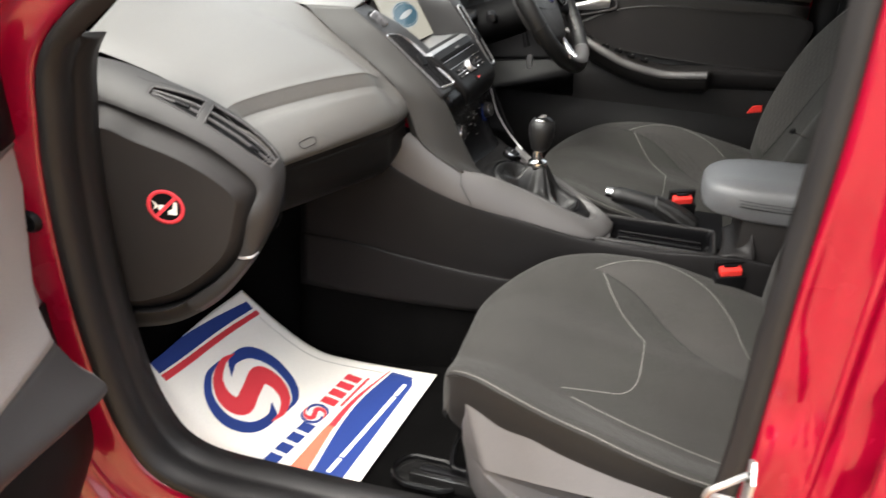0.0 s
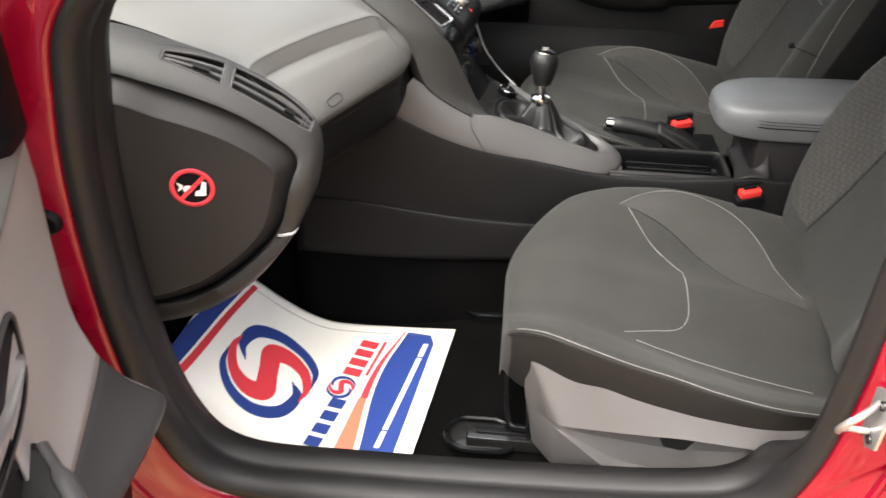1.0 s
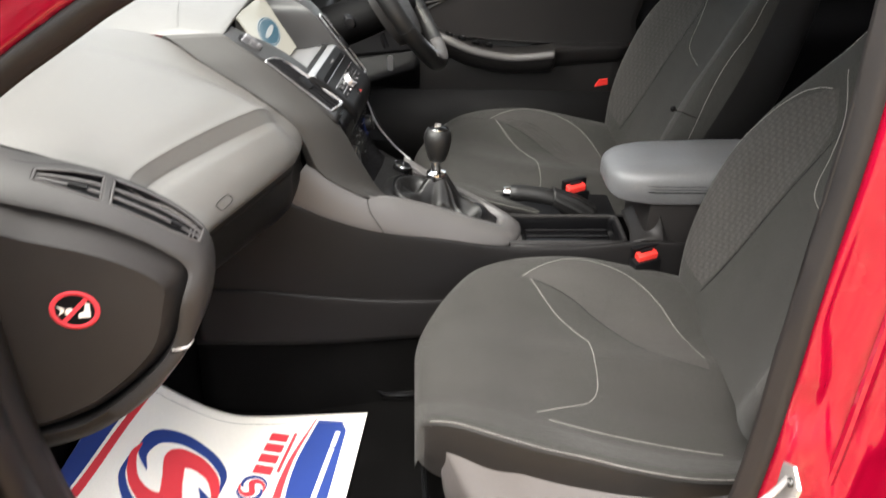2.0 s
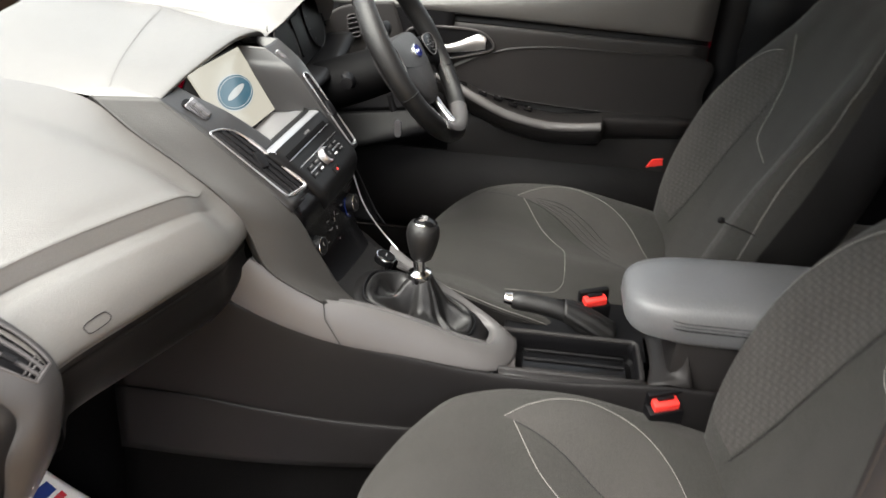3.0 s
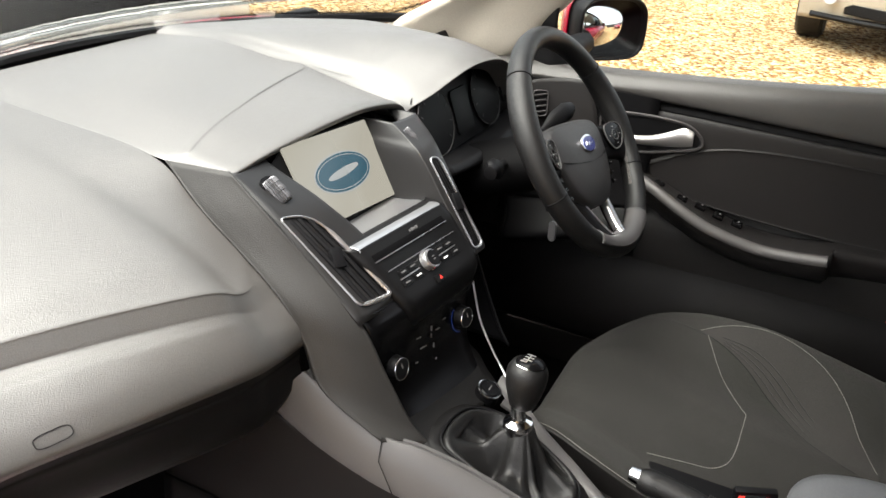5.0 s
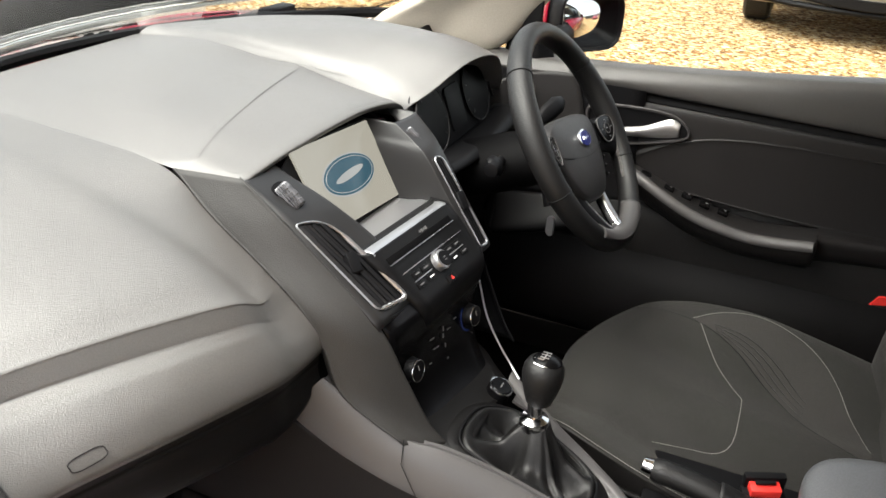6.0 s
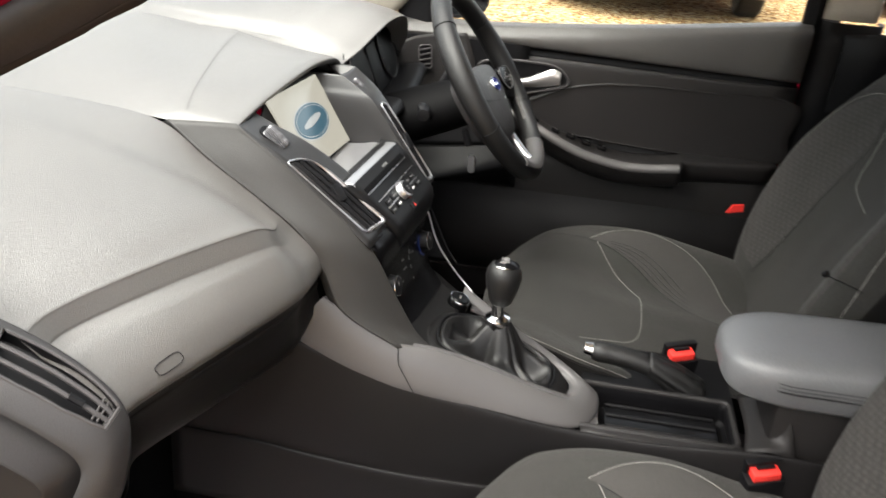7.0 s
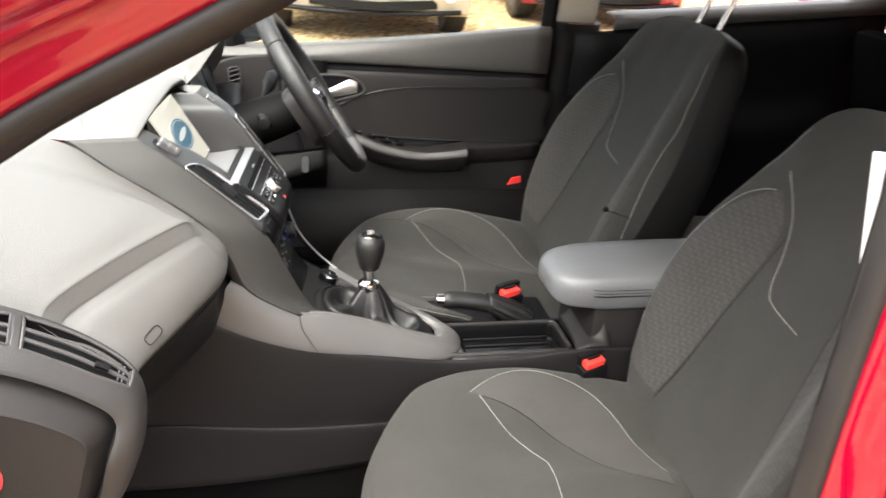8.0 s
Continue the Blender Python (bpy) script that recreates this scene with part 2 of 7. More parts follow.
def grid(rows, wrap_u=False, wrap_v=False, bm=None):
    bm = bm or bmesh.new()
    vs = [[bm.verts.new(p) for p in r] for r in rows]
    nr, nc = len(vs), len(vs[0])
    for i in range(nr if wrap_v else nr - 1):
        for j in range(nc if wrap_u else nc - 1):
            q = [vs[i][j], vs[i][(j + 1) % nc], vs[(i + 1) % nr][(j + 1) % nc], vs[(i + 1) % nr][j]]
            if len(set(q)) == 4:
                bm.faces.new(q)
    return bm


def loft(sections, nu=24, nv=24, wrap_u=False, wrap_v=False, cap=False):
    """A skin through sections of equally many points."""
    fine = [spline(s, nu, wrap_u) for s in sections]
    cols = [spline([s[j] for s in fine], nv, wrap_v) for j in range(nu)]
    rows = [[cols[j][i] for j in range(nu)] for i in range(nv)]
    bm = grid(rows, wrap_u, wrap_v)
    if cap:
        bm.verts.ensure_lookup_table()
        if cap != "end":
            bm.faces.new([bm.verts[j] for j in range(nu)])
        bm.faces.new([bm.verts[(nv - 1) * nu + j] for j in reversed(range(nu))])
    return bm


def tube(pts, r, n=8, closed=False, bm=None, flat=1.0):
    """A round cord along pts; r is one radius or one for each point."""
    pts = [Vector(p) for p in pts]
    k = len(pts)
    rs = r if isinstance(r, (list, tuple)) else [r] * k
    rows, up = [], None
    for i, p in enumerate(pts):
        d = (pts[(i + 1) % k] - pts[i - 1]) if closed else (pts[min(i + 1, k - 1)] - pts[max(i - 1, 0)])
        d.normalize()
        if up is None:
            up = d.orthogonal().normalized()
        up = (up - d * up.dot(d)).normalized()
        side = d.cross(up)
        rows.append([p + up * (math.cos(a) * rs[i]) + side * (math.sin(a) * rs[i] * flat) for a in (2 * math.pi * q / n for q in range(n))])
    bm = grid(rows, True, closed, bm)
    if not closed:
        bm.verts.ensure_lookup_table()
        base = len(bm.verts) - k * n
        bm.faces.new([bm.verts[base + j] for j in reversed(range(n))])
        bm.faces.new([bm.verts[base + (k - 1) * n + j] for j in range(n)])
    return bm


def block(size, at=(0, 0, 0), rot=(0, 0, 0), bevel=0.004, seg=2, taper=None):
    """A box with rounded edges; taper scales its top."""
    bm = bmesh.new()
    bmesh.ops.create_cube(bm, size=1)
    for v in bm.verts:
        if taper and v.co.z > 0:
            v.co.x *= taper[0]
            v.co.y *= taper[1]
        v.co = Vector((v.co.x * size[0], v.co.y * size[1], v.co.z * size[2]))
    if bevel:
        bmesh.ops.bevel(bm, geom=bm.edges[:], offset=bevel, segments=seg, profile=0.6, affect="EDGES")
    bm.transform(pose(*at, *rot))
    return bm


def plate(outline, depth, m=None, bevel=0.0):
    """An outline in x, y, made depth thick along z, placed by m."""
    bm = bmesh.new()
    vs = [bm.verts.new((p[0], p[1], 0)) for p in outline]
    f = bm.faces.new(vs)
    f.normal_update()
    if f.normal.z < 0:
        f.normal_flip()
    top = bmesh.ops.extrude_face_region(bm, geom=[f])
    for g in top["geom"]:
        if isinstance(g, bmesh.types.BMVert):
            g.co.z += depth
    bmesh.ops.recalc_face_normals(bm, faces=bm.faces[:])
    if bevel:
        rim = [e for e in bm.edges if all(v.co.z > depth * 0.5 for v in e.verts)]
        bmesh.ops.bevel(bm, geom=rim, offset=bevel, segments=2, profile=0.6, affect="EDGES")
    if m is not None:
        bm.transform(m)
    return bm


def disc(r, depth, n=28, m=None, bevel=0.0):
    return plate([(r * math.cos(2 * math.pi * i / n), r * math.sin(2 * math.pi * i / n)) for i in range(n)], depth, m, bevel)


def lathe(profile, n=24, m=None):
    """Turns a profile of (radius, height) round z."""
    rows = [[V(r * math.cos(a), r * math.sin(a), h) for a in (2 * math.pi * q / n for q in range(n))] for r, h in profile]
    bm = grid(rows, True)
    bmesh.ops.remove_doubles(bm, verts=bm.verts[:], dist=1e-6)
    if m is not None:
        bm.transform(m)
    return bm


def part(name, bm, material, parent=None, label="", angle=38, thick=0.0, kind=""):
    """Links a bmesh as one mesh object under a thing or a part."""
    bmesh.ops.recalc_face_normals(bm, faces=bm.faces[:]) if thick == 0 else None
    sharpen(bm, angle)
    me = bpy.data.meshes.new(name)
    bm.to_mesh(me)
    bm.free()
    me.materials.append(material)
    ob = new(name, me)
    if parent is not None:
        ob.parent = parent
    if thick:
        mod = ob.modifiers.new("thickness", "SOLIDIFY")
        mod.thickness, mod.offset = thick, 0.0
    return tagged(ob, label, kind=kind)


def thing(name, label, category, at=(0, 0, 0), group="", kind=""):
    ob = new(name)
    ob.location = at
    return tagged(ob, label, category, group, kind)


def frame_of(o, x, y):
    """The pose whose x and y axes run along the two ways given."""
    x = Vector(x).normalized()
    z = x.cross(Vector(y)).normalized()
    y = z.cross(x)
    m = Matrix((x, y, z)).transposed().to_4x4()
    m.translation = o
    return m


def rounded(w, h, r, n=5):
    """A rectangle with round corners, centred."""
    out = []
    for cx, cy, a0 in ((w / 2 - r, h / 2 - r, 0), (-w / 2 + r, h / 2 - r, 90), (-w / 2 + r, -h / 2 + r, 180), (w / 2 - r, -h / 2 + r, 270)):
        out += [(cx + r * math.cos(radians(a0 + 90 * i / n)), cy + r * math.sin(radians(a0 + 90 * i / n))) for i in range(n + 1)]
    return out


# ---------------------------------------------------------------- ground
bm = bmesh.new()
bmesh.ops.create_grid(bm, x_segments=60, y_segments=60, size=60)
for v in bm.verts:
    v.co.z = 0.02 * noise.noise(v.co * 0.4) if v.co.length > 4 else 0
GRAVEL = pebbles("gravel", [(0.30, 0.20, 0.09), (0.16, 0.075, 0.02), (0.42, 0.30, 0.16), (0.24, 0.13, 0.04), (0.36, 0.25, 0.13), (0.10, 0.05, 0.02), (0.46, 0.36, 0.22)], 38.0)
part("ground", bm, GRAVEL, None, "yellow-brown gravel yard strewn with leaves", kind="structure")

# ---------------------------------------------------------------- car body round the open doorway
# the doorway's outline in y, z, seen from the open side
DOORWAY = [(0.665, 1.06), (0.70, 0.95), (0.712, 0.80), (0.705, 0.62), (0.672, 0.45), (0.60, 0.365), (0.42, 0.357), (0.15, 0.366),
           (-0.05, 0.38), (-0.145, 0.41), (-0.19, 0.50), (-0.206, 0.65), (-0.208, 0.9), (-0.212, 1.14), (-0.20, 1.32), (-0.12, 1.41), (0.04, 1.425), (0.19, 1.36), (0.36, 1.262), (0.52, 1.172)]


def ring(profile, n=120, inside=0.0):
    """A skin round the doorway: profile gives (outward offset, x)."""
    base = spline([V(0, y, z) for y, z in DOORWAY], n, True)
    rows = []
    for off, x in profile:
        row = []
        for i, p in enumerate(base):
            d = base[(i + 1) % n] - base[i - 1]
            nrm = V(0, d.z, -d.y).normalized()
            high = max(0.0, min(1.0, (p.z - 1.0) / 0.3))
            rear = max(0.0, min(1.0, (-0.10 - p.y) / 0.08)) * max(0.0, min(1.0, (p.z - 0.45) / 0.12))
            x = x if x < -0.742 else x + (-0.742 + (x + 0.742) * 0.25 - x) * rear
            row.append(p - nrm * (off if off < 0.03 else 0.03 + (off - 0.03) * (1 - 0.6 * high)) + V(x + 0.13 * high * high * (x + 0.66) / -0.2 * 0.3, 0, 0))
        rows.append(row)
    return rows


body = thing("hatchback", "bright red hatchback with one front door open", "car")
def smooth(a, b, x):
    t = max(0.0, min(1.0, (x - a) / (b - a)))
    return t * t * (3 - 2 * t)
def pressed(off, y, z):
    """Depth of the pressings in the rear pillar, by distance from the doorway and height."""
    if y > -0.12 or z < 0.46 or z > 1.05:
        return 0.0
    fold = 0.018 + 0.26 * max(0.0, 0.86 - z) * (1 if z > 0.60 else max(0.0, (z - 0.46) / 0.14))
    d = 0.009 * smooth(fold, fold + 0.010, off) * smooth(0.155, 0.125, off) * smooth(0.46, 0.56, z) * smooth(1.05, 0.88, z)
    d -= 0.006 * smooth(0.048, 0.030, abs(off - 0.062)) * smooth(0.075, 0.060, abs(z - 0.655))
    d += 0.005 * smooth(0.020, 0.014, abs(off - 0.034)) * smooth(0.040, 0.028, abs(z - 0.735))
    d -= 0.005 * smooth(0.022, 0.013, math.hypot(off - 0.115, z - 0.815))
    d += 0.004 * smooth(0.011, 0.006, math.hypot(off - 0.115, z - 0.815))
    d -= 0.004 * smooth(0.018, 0.010, abs(off - 0.118)) * smooth(0.030, 0.020, abs(z - 0.72))
    return d
PROFILE = [(p.x, p.y) for p in even(spline([V(o, x, 0) for o, x in ((0.012, -0.735), (0.016, -0.757), (0.03, -0.764), (0.06, -0.770), (0.085, -0.788), (0.10, -0.80), (0.15, -0.806), (0.17, -0.82), (0.178, -0.86))], 80), 60)]
skin = []
for (off, x), row in zip(PROFILE, ring(PROFILE, 300)):
    skin.append([p + V(pressed(off, p.y, p.z), 0, 0) for p in row])
part("door_surround", grid(skin, True), REDPAINT, body, "glossy red door surround", thick=0.003)
part("pressed_ridge", tube(ring([(0.078, -0.781)])[0], 0.0065, 8, closed=True), REDPAINT, body, "pressed red ridge")
part("pressed_ridge", tube(ring([(0.150, -0.805)])[0], 0.005, 8, closed=True), REDPAINT, body, "pressed red ridge")
part("door_seal", grid(ring([(-0.006, -0.665), (-0.012, -0.69), (-0.006, -0.705), (-0.002, -0.712), (-0.010, -0.722), (-0.008, -0.742), (0.000, -0.756), (0.010, -0.760), (0.016, -0.750), (0.015, -0.735)]), True), RUBBER, body, "black rubber door seal", thick=0.003)
plug = part("jamb_plug", lathe([(0.0, 0.004), (0.006, 0.006), (0.013, 0.010), (0.016, 0.006), (0.017, 0.0)], 24, frame_of(V(-0.764, 0.752, 0.812), (0, -0.6, 0.2), (0, 0.2, 1))), BLACK, body, "black rubber jamb plug")
# striker on the rear pillar, with its plate and two screws
loop = [V(-0.812, -0.212, 0.636), V(-0.812, -0.186, 0.638), V(-0.825, -0.172, 0.645), V(-0.835, -0.172, 0.665), V(-0.832, -0.186, 0.676), V(-0.812, -0.212, 0.680)]
part("door_striker", tube(spline(loop, 30), 0.0042), ZINC, body, "bare metal door striker loop")
part("striker_plate", plate([(-0.020, -0.030), (0.0, -0.044), (0.020, -0.030), (0.022, 0.030), (0.0, 0.044), (-0.022, 0.030)], 0.004, frame_of(V(-0.815, -0.2165, 0.658), (-1, 0, 0), (0, 0, 1)), 0.001), ZINC, body, "bare metal striker plate")
for dz in (-0.026, 0.026):
    part("striker_screw", disc(0.006, 0.003, 14, frame_of(V(-0.821, -0.2120, 0.658 + dz), (-1, 0, 0), (0, 0, 1)), 0.001), STEEL, body)
# roof, with the headliner under it
def arch(y0, z0, drop, x0=0.0, w=0.62):
    return [V(x0 + w * u, y0 - 0.05 * u * u, z0 - drop * u ** 2 - 0.02 * abs(u) ** 6) for u in (-1, -0.7, -0.35, 0, 0.35, 0.7, 1)]
part("roof", loft([arch(0.20, 1.415, 0.045), arch(0.05, 1.445, 0.05), arch(-0.35, 1.47, 0.05), arch(-0.9, 1.46, 0.055), arch(-1.5, 1.40, 0.06)], 28, 24), REDPAINT, body, "red roof", thick=0.004)
part("headliner", loft([arch(0.19, 1.39, 0.045, w=0.61), arch(0.05, 1.42, 0.05, w=0.61), arch(-0.35, 1.44, 0.05, w=0.61), arch(-0.9, 1.43, 0.055, w=0.61), arch(-1.5, 1.37, 0.06, w=0.61)], 28, 24), CREAM, body, "cream cloth headliner", thick=0.006)
# front pillar on the far side: a broad cream moulding
PIL = [((0.676, 0.545, 0.955), (0.655, 0.68, 0.965), (0.630, 0.83, 0.955)), ((0.672, 0.495, 0.988), (0.648, 0.62, 0.998), (0.622, 0.775, 0.983)), ((0.666, 0.450, 1.042), (0.640, 0.57, 1.052), (0.618, 0.690, 1.032)), ((0.660, 0.400, 1.097), (0.630, 0.50, 1.106), (0.610, 0.600, 1.084)),
       ((0.650, 0.305, 1.195), (0.615, 0.365, 1.200), (0.592, 0.430, 1.180)), ((0.632, 0.17, 1.310), (0.598, 0.21, 1.312), (0.575, 0.26, 1.296)), ((0.610, 0.02, 1.395), (0.58, 0.04, 1.397), (0.558, 0.08, 1.390))]
part("front_pillar", loft([[V(*a) + V(0.03, -0.004, -0.004), V(*a), V(*a).lerp(V(*b), 0.5) + V(-0.006, 0, 0.002), V(*b), V(*b).lerp(V(*c), 0.5) + V(-0.004, 0, 0.002), V(*c), V(*c) + V(0.03, 0.02, 0.004)] for a, b, c in PIL], 30, 40), CREAM, body, "cream-trimmed windscreen pillar", thick=0.003)
# windscreen, cowl and bonnet
def ws(u, v):
    base = V(0.70 * u, 1.0 - 0.28 * u * u, 1.03 - 0.02 * u * u)
    top = V(0.60 * u, 0.20 - 0.06 * u * u, 1.412 - 0.045 * u * u)
    return base.lerp(top, v) + V(0, 0.03, 0.04) * math.sin(math.pi * v)
w = part("windscreen", grid([[ws(-1 + i / 10, j / 10) for i in range(21)] for j in range(11)]), GLASS, body, "clear windscreen", thick=0.004)
w.visible_shadow = False
part("windscreen_seal", tube([ws(-1 + i / 20, 0.0) for i in range(41)], 0.010), BLACK, body)
part("bonnet", loft([[V(0.78 * u, y - 0.22 * u * u, z - d * u * u) for u in (-1, -0.6, -0.2, 0.2, 0.6, 1)] for y, z, d in ((1.05, 1.0, 0.05), (1.3, 0.965, 0.07), (1.6, 0.90, 0.08), (1.9, 0.78, 0.09), (2.0, 0.62, 0.1))], 20, 16), REDPAINT, body, "red bonnet", thick=0.004)
# lower side, wings and tail close the shell
for s in (-1, 1):
    part("front_wing", loft([[V(s * (0.78 + 0.09 * f), y, z1 + (z0 - z1) * f) for f in (0, 0.3, 0.7, 1)] for y, z0, z1 in ((0.70 if s > 0 else 0.80, 0.25, 0.97), (1.1, 0.45, 0.95), (1.5, 0.5, 0.87), (1.95, 0.35, 0.66))], 10, 14), REDPAINT, body, "red front wing", thick=0.004)
    part("rear_quarter", loft([[V(s * x, y, z) for x, z in ((0.84, 0.25), (0.88, 0.6), (0.84, 1.0))] for y in (-1.05, -1.5, -2.0)], 10, 10), REDPAINT, body, "red rear quarter", thick=0.004)
part("tail_panel", loft([[V(0.8 * u, -2.05 + 0.1 * u * u + dy, z) for u in (-1, -0.5, 0, 0.5, 1)] for z, dy in ((0.3, 0), (0.7, -0.03), (1.0, 0.08), (1.36, 0.55))], 12, 12), REDPAINT, body, "red tail", thick=0.004)
# the rear door on the open side
part("rear_side", loft([[V(-x, y, z) for x, z in ((0.83, 0.30), (0.865, 0.6), (0.84, 1.02))] for y in (-0.32, -0.6, -1.05)], 12, 12), REDPAINT, body, "red rear door", thick=0.02)
part("rear_side", loft([[V(x, y, z) for x, z in ((0.83, 0.30), (0.865, 0.6), (0.85, 0.85), (0.80, 0.97))] for y in (-0.40, -0.7, -1.05)], 12, 12), REDPAINT, body, "red rear door", thick=0.02)
DARKPANE = mat("dark_glass", (0.02, 0.025, 0.03), 0.05, coat=0.5)
for s in (-1, 1):
    part("rear_quarter_glass", loft([[V(s * 0.80, y, 1.06), V(s * 0.70, y + dy, 1.25), V(s * 0.62, y + dy * 1.6, 1.385)] for y, dy in ((-1.24, 0.0), (-1.45, 0.0), (-1.72, 0.10))], 10, 10), DARKPANE, body, "dark rear side glass", thick=0.004)
    for y in (1.34, -1.32):
        wheel_part = part("wheel", lathe([(0.0, -0.09), (0.20, -0.095), (0.285, -0.10), (0.312, -0.08), (0.315, 0.0), (0.312, 0.08), (0.285, 0.10), (0.205, 0.085), (0.0, 0.05)], 36, frame_of(V(s * 0.765, y, 0.315), (0, 1, 0), (0, 0, s))), RUBBER, body, "black tyre")
        hub_m = frame_of(V(s * 0.845, y, 0.315), (0, 1, 0), (0, 0, s))
        for q in range(5):
            part("rim_spoke", block((0.175, 0.045, 0.018), (0.10, 0, 0), bevel=0.005), SILVER, wheel_part).matrix_basis = hub_m @ pose(0, 0, 0, 0, 0, 72 * q)
        part("rim", tube([hub_m @ V(0.195 * math.cos(a), 0.195 * math.sin(a), 0) for a in (2 * math.pi * i / 40 for i in range(40))], 0.012, 8, closed=True), SILVER, wheel_part, "silver wheel rim")
# floor pan
FLOOR = [(-0.80, 0.31), (-0.3, 0.31), (0.0, 0.315), (0.22, 0.30), (0.42, 0.285), (0.58, 0.285), (0.68, 0.33), (0.80, 0.44), (0.92, 0.60), (0.95, 0.85)]
part("carpet", loft([[V(x, y, z + up) for y, z in FLOOR] for x, up in ((-0.70, 0.035), (-0.655, 0.01), (-0.60, 0.0), (-0.35, 0.0), (-0.22, 0.012), (-0.16, 0.10), (-0.1, 0.14), (0.1, 0.14), (0.16, 0.10), (0.22, 0.01), (0.60, 0.0), (0.72, 0.03))], 50, 60), CARPET, body, "black carpet", thick=0.004)
part("floor_pan", block((1.40, 2.9, 0.03), (0, -0.45, 0.24), bevel=0.01), BLACK, body)
part("bulkhead", block((1.4, 0.04, 0.75), (0, 1.0, 0.62), bevel=0.01), BLACK, body)
part("rear_bulkhead", block((1.30, 0.05, 0.84), (0, -1.30, 0.655), (-12, 0, 0), bevel=0.03), CARPET, body, "dark rear seat back")

# ---------------------------------------------------------------- dashboard
dash = thing("dashboard", "dark grey soft-touch dashboard with round hooded centre screen", "dashboard")
SIDE = [
    (-0.550, [(0.93, 1.01), (0.8, 0.995), (0.7, 0.972), (0.62, 0.945), (0.572, 0.92), (0.553, 0.893), (0.525, 0.883), (0.5, 0.868), (0.484, 0.846), (0.483, 0.825), (0.53, 0.77), (0.62, 0.7)]),
    (-0.50, [(0.95, 1.02), (0.8, 1.005), (0.68, 0.975), (0.61, 0.945), (0.566, 0.923), (0.553, 0.891), (0.525, 0.886), (0.494, 0.868), (0.475, 0.841), (0.48, 0.815), (0.55, 0.77), (0.66, 0.7)]),
    (-0.40, [(0.96, 1.03), (0.8, 1.015), (0.67, 0.984), (0.565, 0.949), (0.5165, 0.925), (0.502, 0.892), (0.478, 0.884), (0.455, 0.868), (0.439, 0.838), (0.443, 0.81), (0.52, 0.76), (0.64, 0.7)]),
    (-0.285, [(0.97, 1.035), (0.8, 1.02), (0.66, 0.992), (0.525, 0.950), (0.458, 0.918), (0.444, 0.885), (0.430, 0.876), (0.414, 0.859), (0.403, 0.832), (0.408, 0.8), (0.48, 0.75), (0.62, 0.69)]),
    (-0.235, [(0.97, 1.031), (0.8, 1.0185), (0.66, 0.9935), (0.530, 0.946), (0.448, 0.898), (0.434, 0.876), (0.424, 0.866), (0.410, 0.850), (0.399, 0.824), (0.405, 0.795), (0.47, 0.745), (0.6, 0.69)]),
]
def stepped(x, s):
    """The section with its step drawn crisp."""
    p = [V(x, y, z) for y, z in s]
    p[8], p[9], p[10] = p[8] + V(0, 0.002, 0.005), p[9] + V(0, 0.010, -0.004), p[10] + V(0, -0.022, -0.004)
    if x < -0.26:
        p[5], p[6] = p[5] + V(0, 0, 0.009), p[6] + V(0, 0, 0.005)
    return p[:4] + [p[3].lerp(p[4], 0.80), p[4], p[4].lerp(p[5], 0.18), p[4].lerp(p[5], 0.80), p[5], p[5].lerp(p[6], 0.35)] + p[6:]
WHOLE = [stepped(x, s) for x, s in SIDE]
# the pad's last section runs up against the cheek of the centre stack
LASTROW = [V(-0.176, 0.97, 1.0262), V(-0.171, 0.80, 1.0148), V(-0.164, 0.635, 0.9958), V(-0.1775, 0.556, 0.9545), V(-0.182, 0.495, 0.916), V(-0.183, 0.470, 0.898), V(-0.184, 0.455, 0.888), V(-0.186, 0.435, 0.872), V(-0.187, 0.425, 0.864),
           V(-0.187, 0.418, 0.857), V(-0.187, 0.412, 0.850), V(-0.186, 0.405, 0.838), V(-0.186, 0.402, 0.824), V(-0.189, 0.408, 0.796), V(-0.189, 0.436, 0.772), V(-0.189, 0.60, 0.72)]
WHOLE.append(LASTROW)
part("top_pad", loft([r[:13] + [r[12].lerp(r[13], 0.35)] for r in WHOLE], 150, 60), PAD, dash, "soft grained dashboard pad")
# lid below the nose; its dark colour paints the shade there
part("glovebox_lid", loft([[r[12].lerp(r[13], 0.30) + V(0, 0.0015, 0), r[12].lerp(r[13], 0.65) + V(0, 0.002, 0), r[13], r[14] + V(0, -0.012, -0.026), r[15] + V(0, 0, -0.03)] for r in WHOLE], 24, 60), LIDSHADE, dash, "glovebox lid under the pad, darkened for shade")
LIP = ((-0.149, 0.989), (-0.094, 0.999), (-0.044, 1.0045), (0.02, 1.010), (0.091, 1.0125), (0.156, 1.007), (0.184, 0.998), (0.197, 0.984))
def along(table, x):
    """Runs straight between (x, value) pairs."""
    for (x0, a), (x1, b) in zip(table, table[1:]):
        if x <= x1:
            return a + (b - a) * max(0.0, (x - x0) / (x1 - x0))
    return table[-1][1]
